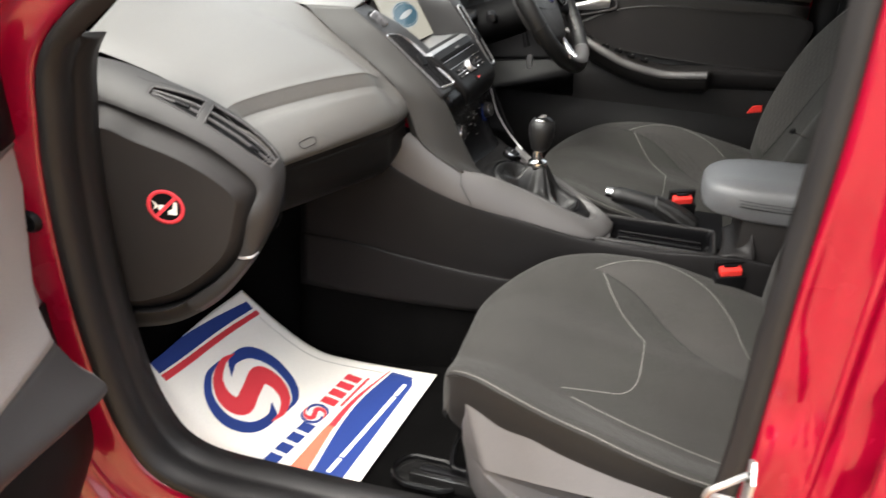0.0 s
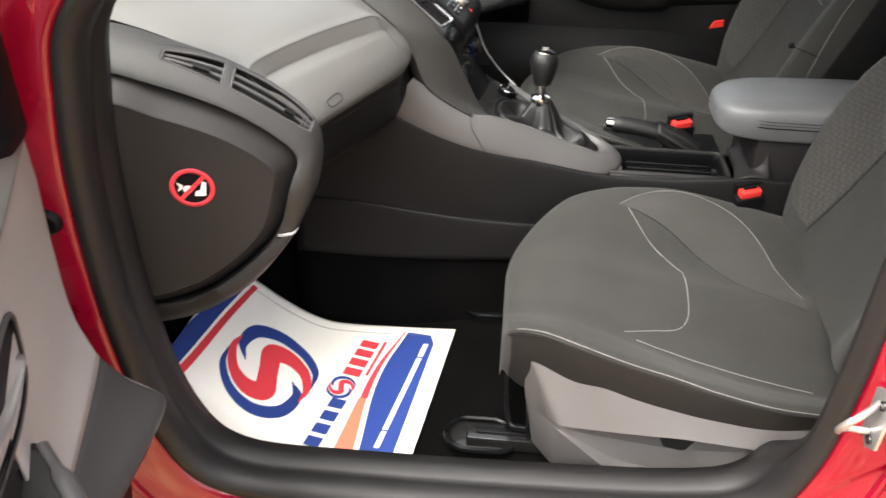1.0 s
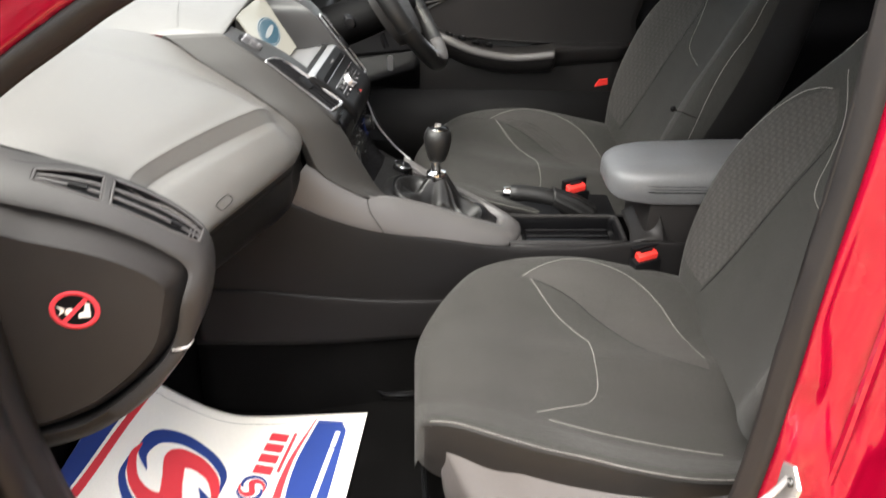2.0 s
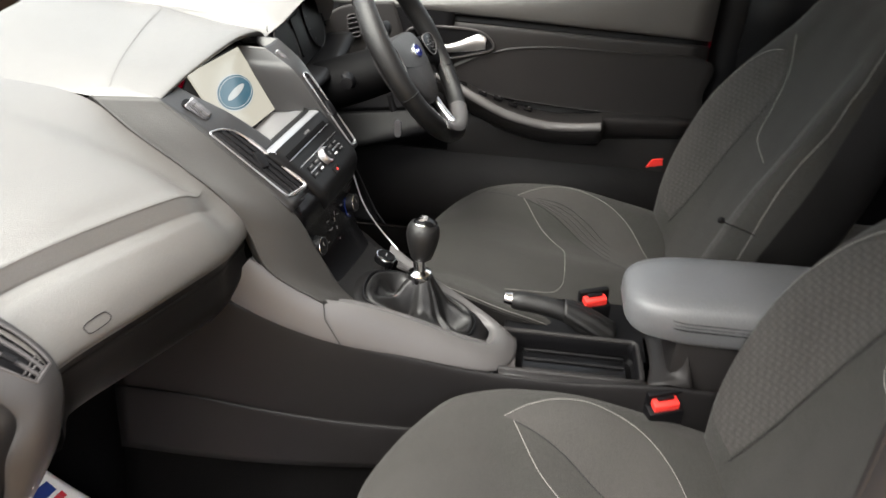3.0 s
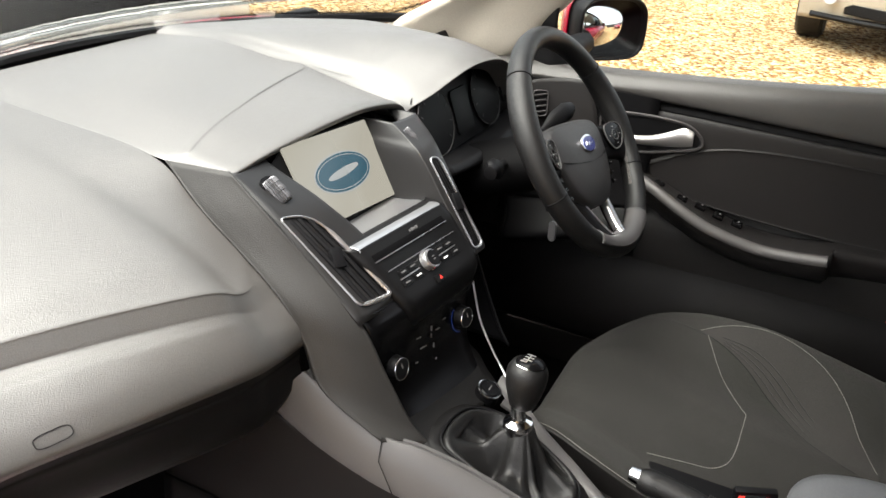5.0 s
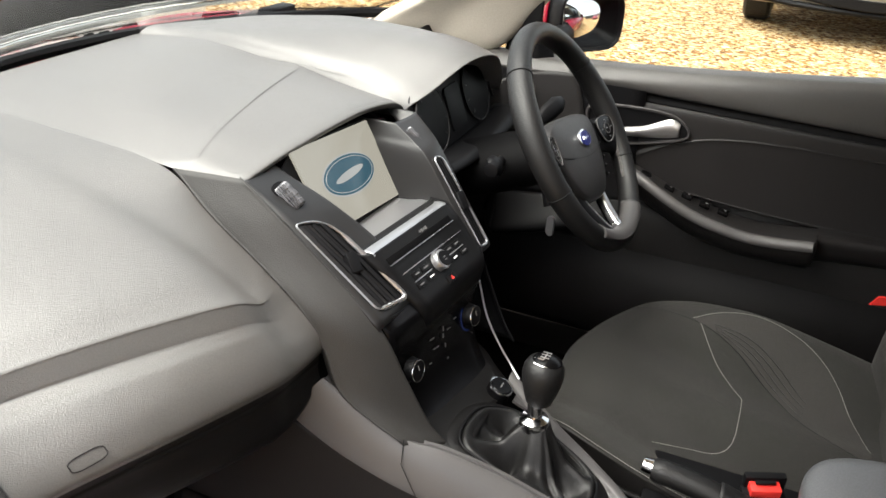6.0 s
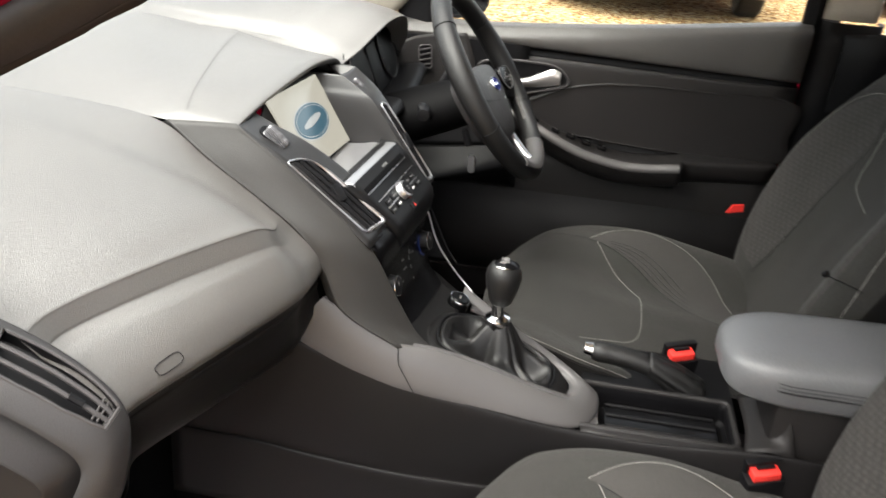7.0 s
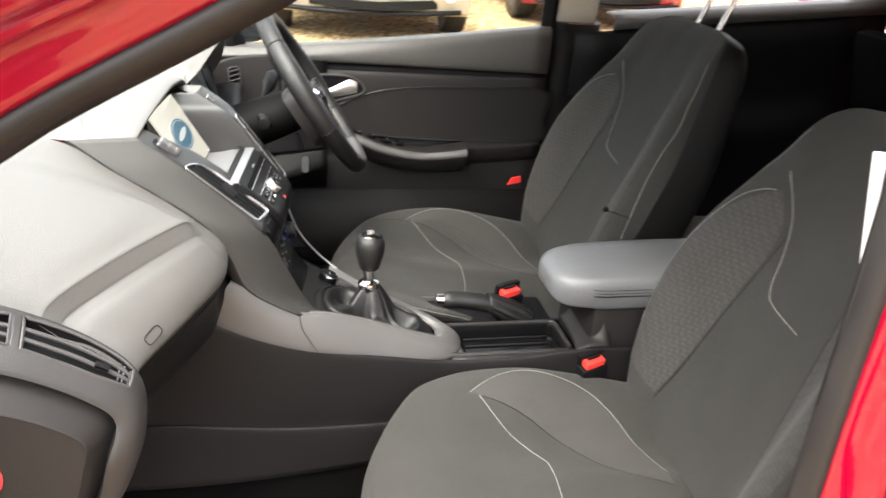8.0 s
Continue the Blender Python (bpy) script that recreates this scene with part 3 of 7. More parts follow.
def visor(x):
    """A section of the hood over the screen: from the windscreen over its ridge to the lip."""
    y, z = 0.525 - 0.122 * (x + 0.149), along(LIP, x)
    ry, rz = 0.602 + 0.17 * (x + 0.149), along(((-0.149, 1.000), (-0.09, 1.014), (0.0, 1.0225), (0.1, 1.0255), (0.197, 1.024)), x)
    return [V(x, 0.97, 1.030), V(x, 0.83, along(((-0.149, 1.0195), (-0.05, 1.028), (0.05, 1.034), (0.197, 1.038)), x)), V(x, ry + 0.05, rz + 0.002), V(x, ry, rz), V(x, ry - 0.012, rz - 0.002), V(x, y + 0.030, z + 0.0055), V(x, y + 0.006, z + 0.0025), V(x, y, z - 0.002), V(x, y + 0.010, z - 0.010), V(x, y + 0.05, z - 0.012)]
EDGE = [V(-0.178, 0.97, 1.026), V(-0.172, 0.83, 1.0168), V(-0.166, 0.67, 0.9995), V(-0.164, 0.625, 0.995), V(-0.162, 0.60, 0.992), V(-0.157, 0.56, 0.9895), V(-0.152, 0.535, 0.9885), V(-0.150, 0.526, 0.987), V(-0.150, 0.530, 0.982), V(-0.150, 0.57, 0.972)]
BINNACLE = [
    (0.215, [(0.96, 1.04), (0.80, 1.041), (0.67, 1.030), (0.57, 1.012), (0.482, 0.986), (0.515, 0.970)]),
    (0.245, [(0.95, 1.04), (0.80, 1.048), (0.66, 1.043), (0.55, 1.030), (0.464, 1.001), (0.50, 0.985)]),
    (0.33, [(0.92, 1.035), (0.78, 1.05), (0.64, 1.06), (0.52, 1.055), (0.435, 1.033), (0.47, 1.015)]),
    (0.43, [(0.88, 1.03), (0.74, 1.045), (0.62, 1.05), (0.51, 1.045), (0.425, 1.022), (0.46, 1.0)]),
    (0.52, [(0.82, 1.02), (0.72, 1.03), (0.61, 1.025), (0.51, 1.0), (0.44, 0.965), (0.47, 0.945)]),
    (0.60, [(0.76, 1.0), (0.68, 1.0), (0.60, 0.975), (0.53, 0.945), (0.47, 0.91), (0.49, 0.90)]),
    (0.67, [(0.74, 0.98), (0.66, 0.97), (0.59, 0.94), (0.53, 0.91), (0.48, 0.88), (0.50, 0.87)]),
]
def ten(x, s):
    a, b, c, d, e, f = [V(x, y, z) for y, z in s]
    return [a, b, c.lerp(d, 0.2), c.lerp(d, 0.7), d, d.lerp(e, 0.6) + V(0, 0, 0.004), d.lerp(e, 0.92) + V(0, 0, 0.002), e, e.lerp(f, 0.3), f]
part("hood", loft([EDGE] + [visor(x) for x in (-0.143, -0.12, -0.08, -0.03, 0.03, 0.09, 0.14, 0.17, 0.188, 0.197)] + [ten(x, s) for x, s in BINNACLE], 90, 130), PAD, dash, "soft hood over screen and dials", angle=50)
# side of the centre stack: skin from the hood down to the console
STACK_EDGE = [(-0.153, 0.525, 0.995), (-0.158, 0.462, 0.950), (-0.152, 0.400, 0.893), (-0.147, 0.345, 0.835), (-0.142, 0.315, 0.775), (-0.135, 0.285, 0.715), (-0.128, 0.262, 0.685)]
CREASE = [(-0.163, 0.612, 0.9935), (-0.179, 0.550, 0.9525), (-0.185, 0.492, 0.916), (-0.190, 0.430, 0.870), (-0.189, 0.400, 0.822), (-0.192, 0.372, 0.764), (-0.182, 0.297, 0.712)]
def cheek(f, g):
    """Between the stack's front edge (0) and the crease beside the pad (1), domed by g."""
    return [V(*a).lerp(V(*b), f) + V(-0.75, -0.35, 0.55) * (g * min(1.0, 0.25 + 0.25 * i)) for i, (a, b) in enumerate(zip(STACK_EDGE, CREASE))]
# the cheek takes the shaded copy of the pad colour
part("stack_flare", loft([[p + V(0.010, 0.012, -0.004) for p in cheek(0, 0)], cheek(0, 0), cheek(0.08, 0.0035), cheek(0.3, 0.007), cheek(0.55, 0.0085), cheek(0.82, 0.0055), cheek(0.96, 0.002), cheek(1, 0), [p + V(0.012, 0.012, -0.008) for p in cheek(1, 0)]], 40, 40), PADSHADE, dash, "soft side cheek of the centre stack", thick=0.002, angle=60)
part("stack_cheek", loft([[(-x - 0.004 - f, y - 0.004 + g, z) for x, y, z in STACK_EDGE] for f, g in ((0, 0), (-0.008, 0.02), (-0.012, 0.12))], 30, 10), BLACK, dash, thick=0.003)
# face of the stack
FACE = [(0.50, 0.975), (0.458, 0.945), (0.40, 0.893), (0.345, 0.842), (0.322, 0.80), (0.318, 0.75), (0.285, 0.695), (0.262, 0.672)]
LOWFACE = [(0.330, 0.845), (0.318, 0.828), (0.316, 0.805), (0.3185, 0.785), (0.318, 0.76), (0.308, 0.728), (0.288, 0.700), (0.262, 0.676)]
def low_width(z):
    return along(((0.676, -0.122), (0.715, -0.132), (0.775, -0.139), (0.84, -0.143)), z), along(((0.676, 0.045), (0.715, 0.066), (0.775, 0.090), (0.84, 0.104)), z)
part("stack_face", loft([[V(low_width(z)[0] + (low_width(z)[1] - low_width(z)[0]) * f, y - 0.12 * (low_width(z)[0] + (low_width(z)[1] - low_width(z)[0]) * f) + dy, z) for y, z in LOWFACE] for f, dy in ((0, 0.012), (0.03, 0.003), (0.2, 0), (0.5, 0), (0.8, 0), (0.97, 0.004), (1, 0.02))], 50, 24), GLOSS, dash, "gloss black climate panel", thick=0.003)
EDGE_IN = ((1.0, -0.090), (0.96, -0.078), (0.92, -0.060), (0.89, -0.050), (0.84, -0.068))   # the flank's inner edge by height
def inner_edge(z):
    for (z0, a), (z1, b) in zip(EDGE_IN, EDGE_IN[1:]):
        if z >= z1:
            return a + (b - a) * (z0 - z) / (z0 - z1)
    return EDGE_IN[-1][1]
rows_f = [(0.525, 0.99)] + FACE[:4]
part("stack_flank", loft([[V(-0.154 + (inner_edge(z) + 0.154) * f, y + dy + 0.0012 - 0.011 * f * (z < 0.96), z) for y, z in rows_f] for f, dy in ((0, 0), (0.5, 0), (0.93, 0), (0.99, 0.002), (1.0, 0.008), (1.0, 0.03))], 24, 16), FLANKPL, dash, "dark satin flank beside the screen", thick=0.002)
RIGHT = [(0.462, 0.992), (0.430, 0.974), (0.404, 0.956), (0.360, 0.900), (0.320, 0.846), (0.314, 0.836)]
def right_x(z):
    return along(((0.836, 0.086), (0.90, 0.094), (0.956, 0.103), (0.992, 0.118)), z), along(((0.836, 0.126), (0.90, 0.134), (0.956, 0.146), (0.992, 0.176)), z)
part("stack_flank", loft([[V(right_x(z)[0] + (right_x(z)[1] - right_x(z)[0]) * f, y + dy - 0.10 * (right_x(z)[1] - right_x(z)[0]) * f, z) for y, z in RIGHT] for f, dy in ((0.0, 0.095), (0.0, 0.05), (0.0, 0.006), (0.06, 0.0), (0.5, -0.002), (0.92, 0.0), (1.0, 0.007), (1.0, 0.05))], 40, 40), FLANKPL, dash, "dark satin flank beside the screen", thick=0.002)
# end frame and panel beside the door: the frame's inner and outer edges
FI = [(-0.60, 0.86, 1.00), (-0.562, 0.74, 0.985), (-0.550, 0.66, 0.960), (-0.542, 0.585, 0.930), (-0.538, 0.52, 0.890), (-0.545, 0.480, 0.850), (-0.570, 0.474, 0.80), (-0.588, 0.495, 0.745), (-0.600, 0.525, 0.695), (-0.605, 0.58, 0.63), (-0.61, 0.66, 0.575), (-0.62, 0.75, 0.55)]
FE = [(-0.69, 0.83, 0.950), (-0.660, 0.74, 0.936), (-0.645, 0.66, 0.916), (-0.632, 0.58, 0.884), (-0.622, 0.525, 0.848), (-0.616, 0.503, 0.818), (-0.614, 0.507, 0.785), (-0.612, 0.523, 0.730), (-0.615, 0.548, 0.690), (-0.62, 0.60, 0.640), (-0.63, 0.665, 0.600), (-0.64, 0.75, 0.585)]
FE = [tuple(V(*b).lerp(V(*a), 0.26)) if 0 < i < 6 else b for i, (a, b) in enumerate(zip(FI, FE))]
fi, fe = spline(FI, 221), spline(FE, 221)
def band(f, k):
    """On the frame: f from its inner (0) to its outer edge (1), k (0 to 110) along it; slightly domed."""
    k = max(0, min(220, round(k * 2)))
    a, b = fi[k], fe[k]
    d = (fi[min(k + 1, 220)] - fi[max(k - 1, 0)]).normalized()
    n = d.cross(b - a).normalized()
    n = n if n.z - 0.6 * n.x > 0 else -n
    return a.lerp(b, f) + n * (0.010 * math.sin(math.pi * f) ** 0.8)
def step(table, k):
    """Runs smoothly between (k, value) pairs."""
    for (k0, a), (k1, b) in zip(table, table[1:]):
        if k <= k1:
            g = max(0.0, (k - k0) / (k1 - k0))
            return a + (b - a) * g
    return table[-1][1]
VTOP = ((0, 0.46), (18, 0.44), (21, 0.33), (24, 0.24), (27, 0.17), (30, 0.13), (35, 0.10), (41, 0.08), (48, 0.09), (60, 0.2), (110, 0.3))
VLOW = ((0, 0.56), (19, 0.58), (27, 0.65), (34, 0.68), (40, 0.66), (45, 0.58), (48, 0.48), (60, 0.5), (110, 0.6))
GAPS = ((19.5, 28.5), (30, 48))
def slot(g, k):
    """Across the vent's opening: g from its upper (0) to its lower (1) edge."""
    a, b = step(VTOP, k), step(VLOW, k)
    return a + (b - a) * g
def across(k):
    a, b = step(VTOP, k), step(VLOW, k)
    return [a * j / 6 for j in range(6)] + [a + (b - a) * j / 6 for j in range(6)] + [b + (1 - b) * j / 12 for j in range(13)]
rows = [[band(f, k / 2) for f in across(k / 2)] for k in range(221)]
bm = grid([[p + V(0.004, 0.004, -0.012) if i == 0 else p for i, p in enumerate(r)] + [r[-1] + V(0.030, 0.004, -0.004)] for r in rows])
bm.faces.ensure_lookup_table()
bmesh.ops.delete(bm, geom=[f for i, f in enumerate(bm.faces) if any(a <= (i // 25) / 2 < b for a, b in GAPS) and 6 <= i % 25 < 12], context="FACES")
part("end_frame", bm, FRAMEPL, dash, "grey frame round the dashboard's end", thick=0.0025)
loopE = [V(*p) for p in FE[1:]] + [V(-0.645, 0.77, 0.70), V(-0.655, 0.77, 0.84)]
cE = V(-0.634, 0.63, 0.765)
def plane_x(y, z):
    return -0.634 - 0.17 * (y - 0.63) - 0.05 * (z - 0.765)
def ringE(k, dx, flat=0.0):
    """The panel's outline drawn in to k; flat 1 lies in the panel's plane."""
    out = []
    for p in loopE:
        y, z = cE.y + (p.y - cE.y) * k, cE.z + (p.z - cE.z) * k
        out.append(V((p.x + dx) * (1 - flat) + plane_x(y, z) * flat, y, z))
    return out
part("end_panel", loft([ringE(1.0, 0.030), ringE(0.985, 0.024), ringE(0.965, 0.021), ringE(0.825, 0.004, 0.75), ringE(0.795, 0.0, 1), ringE(0.76, 0.0, 1), ringE(0.5, 0, 1), ringE(0.03, 0, 1)], 120, 40, wrap_u=True, cap="end"), ENDPL, dash, "dark end panel beside the door")
part("frame_tab", tube([band(f / 8, 74 - 0.5 * f / 8) + V(-0.001, -0.001, 0.0) for f in range(1, 9)], 0.0028, 6, flat=0.5), ZINC, dash, "bright tab across the frame's joint")
part("frame_joint", tube([band(f / 8, 75 - 0.5 * f / 8) + V(-0.0005, -0.0005, 0.0) for f in range(0, 9)], 0.0016, 6), BLACK, dash)
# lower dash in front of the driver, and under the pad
# knee panel coloured near black in place of the shade there
part("knee_panel", loft([[V(x, y, z) for y, z in ((0.60, 0.905), (0.475, 0.885), (0.455, 0.872), (0.455, 0.82), (0.51, 0.72), (0.64, 0.62), (0.75, 0.58))] for x in (0.148, 0.3, 0.5, 0.66)], 20, 12), SHADEBLACK, dash, "knee panel, blacked for the shade under the dash", thick=0.004)
ENDROWS = [[V(0.560, 0.485, 0.915), V(0.600, 0.452, 0.942), V(0.632, 0.400, 0.952), V(0.648, 0.335, 0.955)], [V(0.560, 0.480, 0.88), V(0.602, 0.440, 0.90), V(0.632, 0.385, 0.90), V(0.648, 0.315, 0.90)], [V(0.560, 0.475, 0.83), V(0.602, 0.430, 0.835), V(0.632, 0.375, 0.835), V(0.648, 0.300, 0.835)]]
# shadow at the dashboard's end is put into this cheek's dark colour
part("end_cheek", loft(ENDROWS, 20, 14), DOORPL_SHADE, dash, "cheek at the dashboard's end, darkened for shade", thick=0.003)
EM = frame_of(V(0.613, 0.418, 0.905), (0.42, -0.75, 0.02), (0.1, 0.12, 1))
sv = part("side_vent", plate(rounded(0.026, 0.046, 0.006), 0.004, EM @ pose(0, 0, 0.001), 0.001), BLACK, dash, "slim black side vent")
part("side_vent_rim", tube([EM @ V(x, y, 0.006) for x, y in rounded(0.028, 0.048, 0.007)], 0.0016, 6, closed=True), GREYPL, sv)
for k in range(4):
    part("vent_slat", block((0.024, 0.003, 0.004), bevel=0.0008), GREYPL, sv).matrix_basis = EM @ pose(0, -0.016 + 0.0107 * k, 0.006, 20, 0, 8)
part("under_panel", loft([[V(x, y, z) for y, z in ((0.60, 0.72), (0.66, 0.66), (0.72, 0.58), (0.85, 0.56))] for x in (-0.60, -0.4, -0.19)], 16, 10), BLACK, dash, thick=0.004)
part("dial_back", block((0.50, 0.01, 0.18), (0.420, 0.615, 0.92), (-18, 0, 0), bevel=0.003), BLACK, dash)

# ---------------------------------------------------------------- seats
from mathutils.bvhtree import BVHTree
seat = thing("seat", "black cloth front seat with pale grey top-stitching", "seat", group="front seats")
CUSH = [  # y, half width, middle height, inner bolster's rise, outer dip, outer edge's height, bottom
    (0.2135, 0.15, 0.485, 0.000, 0.0, 0.0, 0.468), (0.2135, 0.172, 0.512, 0.000, 0.0, 0.0, 0.464), (0.205, 0.190, 0.538, 0.000, 0.0, 0.008, 0.458), (0.185, 0.205, 0.551, 0.002, 0.0, 0.013, 0.450), (0.150, 0.220, 0.559, 0.008, 0.0, 0.013, 0.44),
    (0.10, 0.238, 0.560, 0.020, 0.0, 0.008, 0.42), (0.035, 0.248, 0.546, 0.042, -0.006, 0.006, 0.40), (-0.03, 0.253, 0.533, 0.060, -0.018, 0.004, 0.39), (-0.10, 0.254, 0.521, 0.070, -0.030, -0.006, 0.38), (-0.20, 0.250, 0.508, 0.064, -0.044, -0.018, 0.38), (-0.34, 0.23, 0.497, 0.05, -0.06, -0.03, 0.38)]
FAR = [(0.0, 0.03), (0.15, 0.0), (0.27, 0.02), (0.38, 0.14), (0.50, 0.50), (0.62, 0.84), (0.74, 1.0), (0.85, 0.94), (0.935, 0.60), (0.985, 0.14), (1.0, -0.025), (0.99, -0.075), (0.93, None)]
def cush_section(y, hw, zc, b, dip, rim, bot):
    """From the outer side, over the top, to the inner side beside the tunnel."""
    near = [(-0.92, bot), (-0.975, zc + rim - 0.065), (-0.995, zc + rim - 0.030), (-1.0, zc + rim - 0.002), (-0.985, zc + rim + 0.006), (-0.93, zc + rim + 0.007), (-0.80, zc + (rim + dip) / 2 + 0.004), (-0.66, zc + dip), (-0.48, zc + 0.95 * dip), (-0.33, zc + 0.80 * dip), (-0.15, zc + 0.30 * dip)]
    k = 1.0 - 0.93 * max(0.0, min(1.0, y / 0.215)) ** 2.66   # the inner front corner is cut round
    far = [(u * k, bot if f is None else zc + (b * f if f > 0 else f)) for u, f in FAR]
    return [V(u * hw, y, z) for u, z in near + far]
cm = loft([cush_section(*c) for c in CUSH], 121, 70)
tree = BVHTree.FromBMesh(cm)
def on_cushion(x, y, lift=0.0006):
    hit = tree.ray_cast(V(x, y, 1.0), V(0, 0, -1))
    return hit[0] + V(0, 0, lift) if hit[0] else None
def is_side(i, f, s):
    return f.calc_center_median().y < 0.199 and (i % 120 < 15 if s < 0 else i % 120 >= 109)
for s in (-1, 1):
    side_bm = cm.copy()
    side_bm.faces.ensure_lookup_table()
    bmesh.ops.delete(side_bm, geom=[f for i, f in enumerate(side_bm.faces) if not is_side(i, f, s)], context="FACES")
    part("cushion_side", side_bm, SIDEHIDE, seat, "black cushion side", angle=60)
cm.faces.ensure_lookup_table()
bmesh.ops.delete(cm, geom=[f for i, f in enumerate(cm.faces) if is_side(i, f, -1) or is_side(i, f, 1)], context="FACES")
part("cushion", cm, CLOTH, seat, "dark cloth seat cushion", angle=60)
def stitch(curve, project, name="stitching", r=0.0008, parent=None):
    """A row of short raised stitches along a curve laid on a surface."""
    pts = [project(*p) for p in curve]
    pts = even([p for p in pts if p], 2 + int(sum((a - b).length for a, b in zip(pts, pts[1:]) if a and b) / 0.0045))
    bm = bmesh.new()
    for a, b in zip(pts, pts[1:]):
        tube([a, a.lerp(b, 0.4), a.lerp(b, 0.78)], [r * 0.7, r, r * 0.7], 5, bm=bm)
    return part(name, bm, THREAD, parent or seat, "pale grey stitching")
def c2(pts, n=60):
    return [(p.x, p.y) for p in spline([V(*p, 0) for p in pts], n)]
def seam(curve, project, r=0.0022, material=None, parent=None):
    pts = [project(*p, -0.0008) for p in curve]
    return part("seam", tube([p for p in pts if p], r, 6), material or BLACK, parent or seat)
stitch(c2([(-0.150, 0.030), (-0.120, -0.020), (-0.095, -0.062), (-0.06, -0.083), (0, -0.086), (0.04, -0.086)]) + c2([(0.04, -0.086), (0.075, -0.055), (0.115, -0.02), (0.152, 0.006)]), on_cushion)
ARC = [(0.158, 0.020), (0.178, -0.012), (0.194, -0.05), (0.200, -0.09), (0.193, -0.13), (0.170, -0.18), (0.128, -0.228), (0.075, -0.262), (0.020, -0.285)]
VALLEY = [(0.153, 0.006), (0.134, -0.045), (0.110, -0.090), (0.078, -0.135), (0.040, -0.180), (0.012, -0.230), (-0.008, -0.285)]
stitch(c2(ARC), on_cushion)
seam(c2(VALLEY), on_cushion, 0.0013)
stitch(c2([(-0.160, 0.012), (-0.157, -0.06), (-0.155, -0.16), (-0.155, -0.27)]), on_cushion)
# piped and stitched seam along the outer side
edge = [p for p in spline([V(-c[1] * 0.999, c[0], c[2] + c[5]) for c in CUSH[2:]], 90) if p.y < 0.204]
part("piping", tube(edge, 0.0026, 6), SIDEHIDE, seat, "black piping")
stitch([(p.x, p.y, p.z) for p in edge], lambda x, y, z: V(x + 0.002, y, z + 0.0055))
# backrest
def back_section(h, hw, c, b, d, skew=0.0):
    """Front with side bolsters b proud, back d deep."""
    front = [(-1.0, -0.2 * d), (-0.985, 0.45 * b), (-0.90, 0.98 * b), (-0.72, 0.80 * b), (-0.52, 0.22 * b), (-0.25, 0.0), (0, -0.002), (0.25, 0.0), (0.52, 0.22 * b), (0.72, 0.80 * b), (0.90, 0.98 * b), (0.985, 0.45 * b), (1.0, -0.2 * d)]
    rear = [(0.97, -0.75 * d), (0.85, -d), (0.4, -1.05 * d), (0, -1.06 * d), (-0.4, -1.05 * d), (-0.85, -d), (-0.97, -0.75 * d)]
    return [V(u * hw, c + y, h) for u, y in front + rear]
BACK = [(-0.03, 0.19, 0.0, 0.02, 0.08), (0.02, 0.215, 0.0, 0.045, 0.10), (0.12, 0.240, 0.004, 0.062, 0.11), (0.24, 0.252, 0.006, 0.064, 0.11), (0.34, 0.245, 0.004, 0.052, 0.105), (0.43, 0.218, 0.002, 0.032, 0.10), (0.49, 0.196, 0.0, 0.016, 0.095), (0.54, 0.182, -0.001, 0.008, 0.09), (0.575, 0.163, -0.008, 0.003, 0.076), (0.598, 0.132, -0.020, 0.0, 0.054), (0.608, 0.085, -0.030, 0.0, 0.030)]
bmk = loft([back_section(*b) for b in BACK], 84, 60, wrap_u=True, cap=True)
tree2 = BVHTree.FromBMesh(bmk)
LEAN = pose(0, -0.312, 0.53, 21)
def on_back(x, h, lift=0.0006):
    hit = tree2.ray_cast(V(x, 1.0, h), V(0, -1, 0))
    return LEAN @ (hit[0] + V(0, lift, 0)) if hit[0] else None
bmk.transform(LEAN)
shell = bmk.copy()
for b_, front in ((bmk, True), (shell, False)):
    b_.faces.ensure_lookup_table()
    bmesh.ops.delete(b_, geom=[f for i, f in enumerate(b_.faces) if (i < 84 * 59 and 2 <= i % 84 < 49) != front], context="FACES")
part("backrest", bmk, CLOTH, seat, "dark cloth backrest", angle=60)
part("back_shell", shell, BACKSIDE, seat, "black sides and rear of the backrest", angle=60)
for s in (1, -1):
    if s > 0:
        stitch(c2([(s * 0.145, 0.435), (s * 0.165, 0.425), (s * 0.190, 0.40), (s * 0.212, 0.35), (s * 0.228, 0.28), (s * 0.230, 0.2), (s * 0.222, 0.10)]), on_back)
        stitch(c2([(s * 0.145, 0.470), (s * 0.120, 0.440), (s * 0.090, 0.400), (s * 0.070, 0.35), (s * 0.058, 0.305), (s * 0.035, 0.285), (s * -0.04, 0.275)]), on_back)
    seam(c2([(s * 0.085, 0.385), (s * 0.105, 0.25), (s * 0.120, 0.13), (s * 0.135, 0.03)]), on_back, 0.0014)
    stitch(c2([(s * 0.170, 0.54), (s * 0.196, 0.47), (s * 0.222, 0.40), (s * 0.240, 0.31), (s * 0.246, 0.22), (s * 0.238, 0.10)]), on_back)
# honeycomb inserts laid 1 mm proud of the bolsters
def inlay(name, project, f0, f1, steps=(40, 14), material=None, label=""):
    rows = [[project(*Vector(a).lerp(Vector(b), j / steps[1]), 0.0009) for j in range(steps[1] + 1)] for a, b in zip(c2(f0, steps[0]), c2(f1, steps[0]))]
    return part(name, grid(rows), material or HEX, seat, label, angle=60)
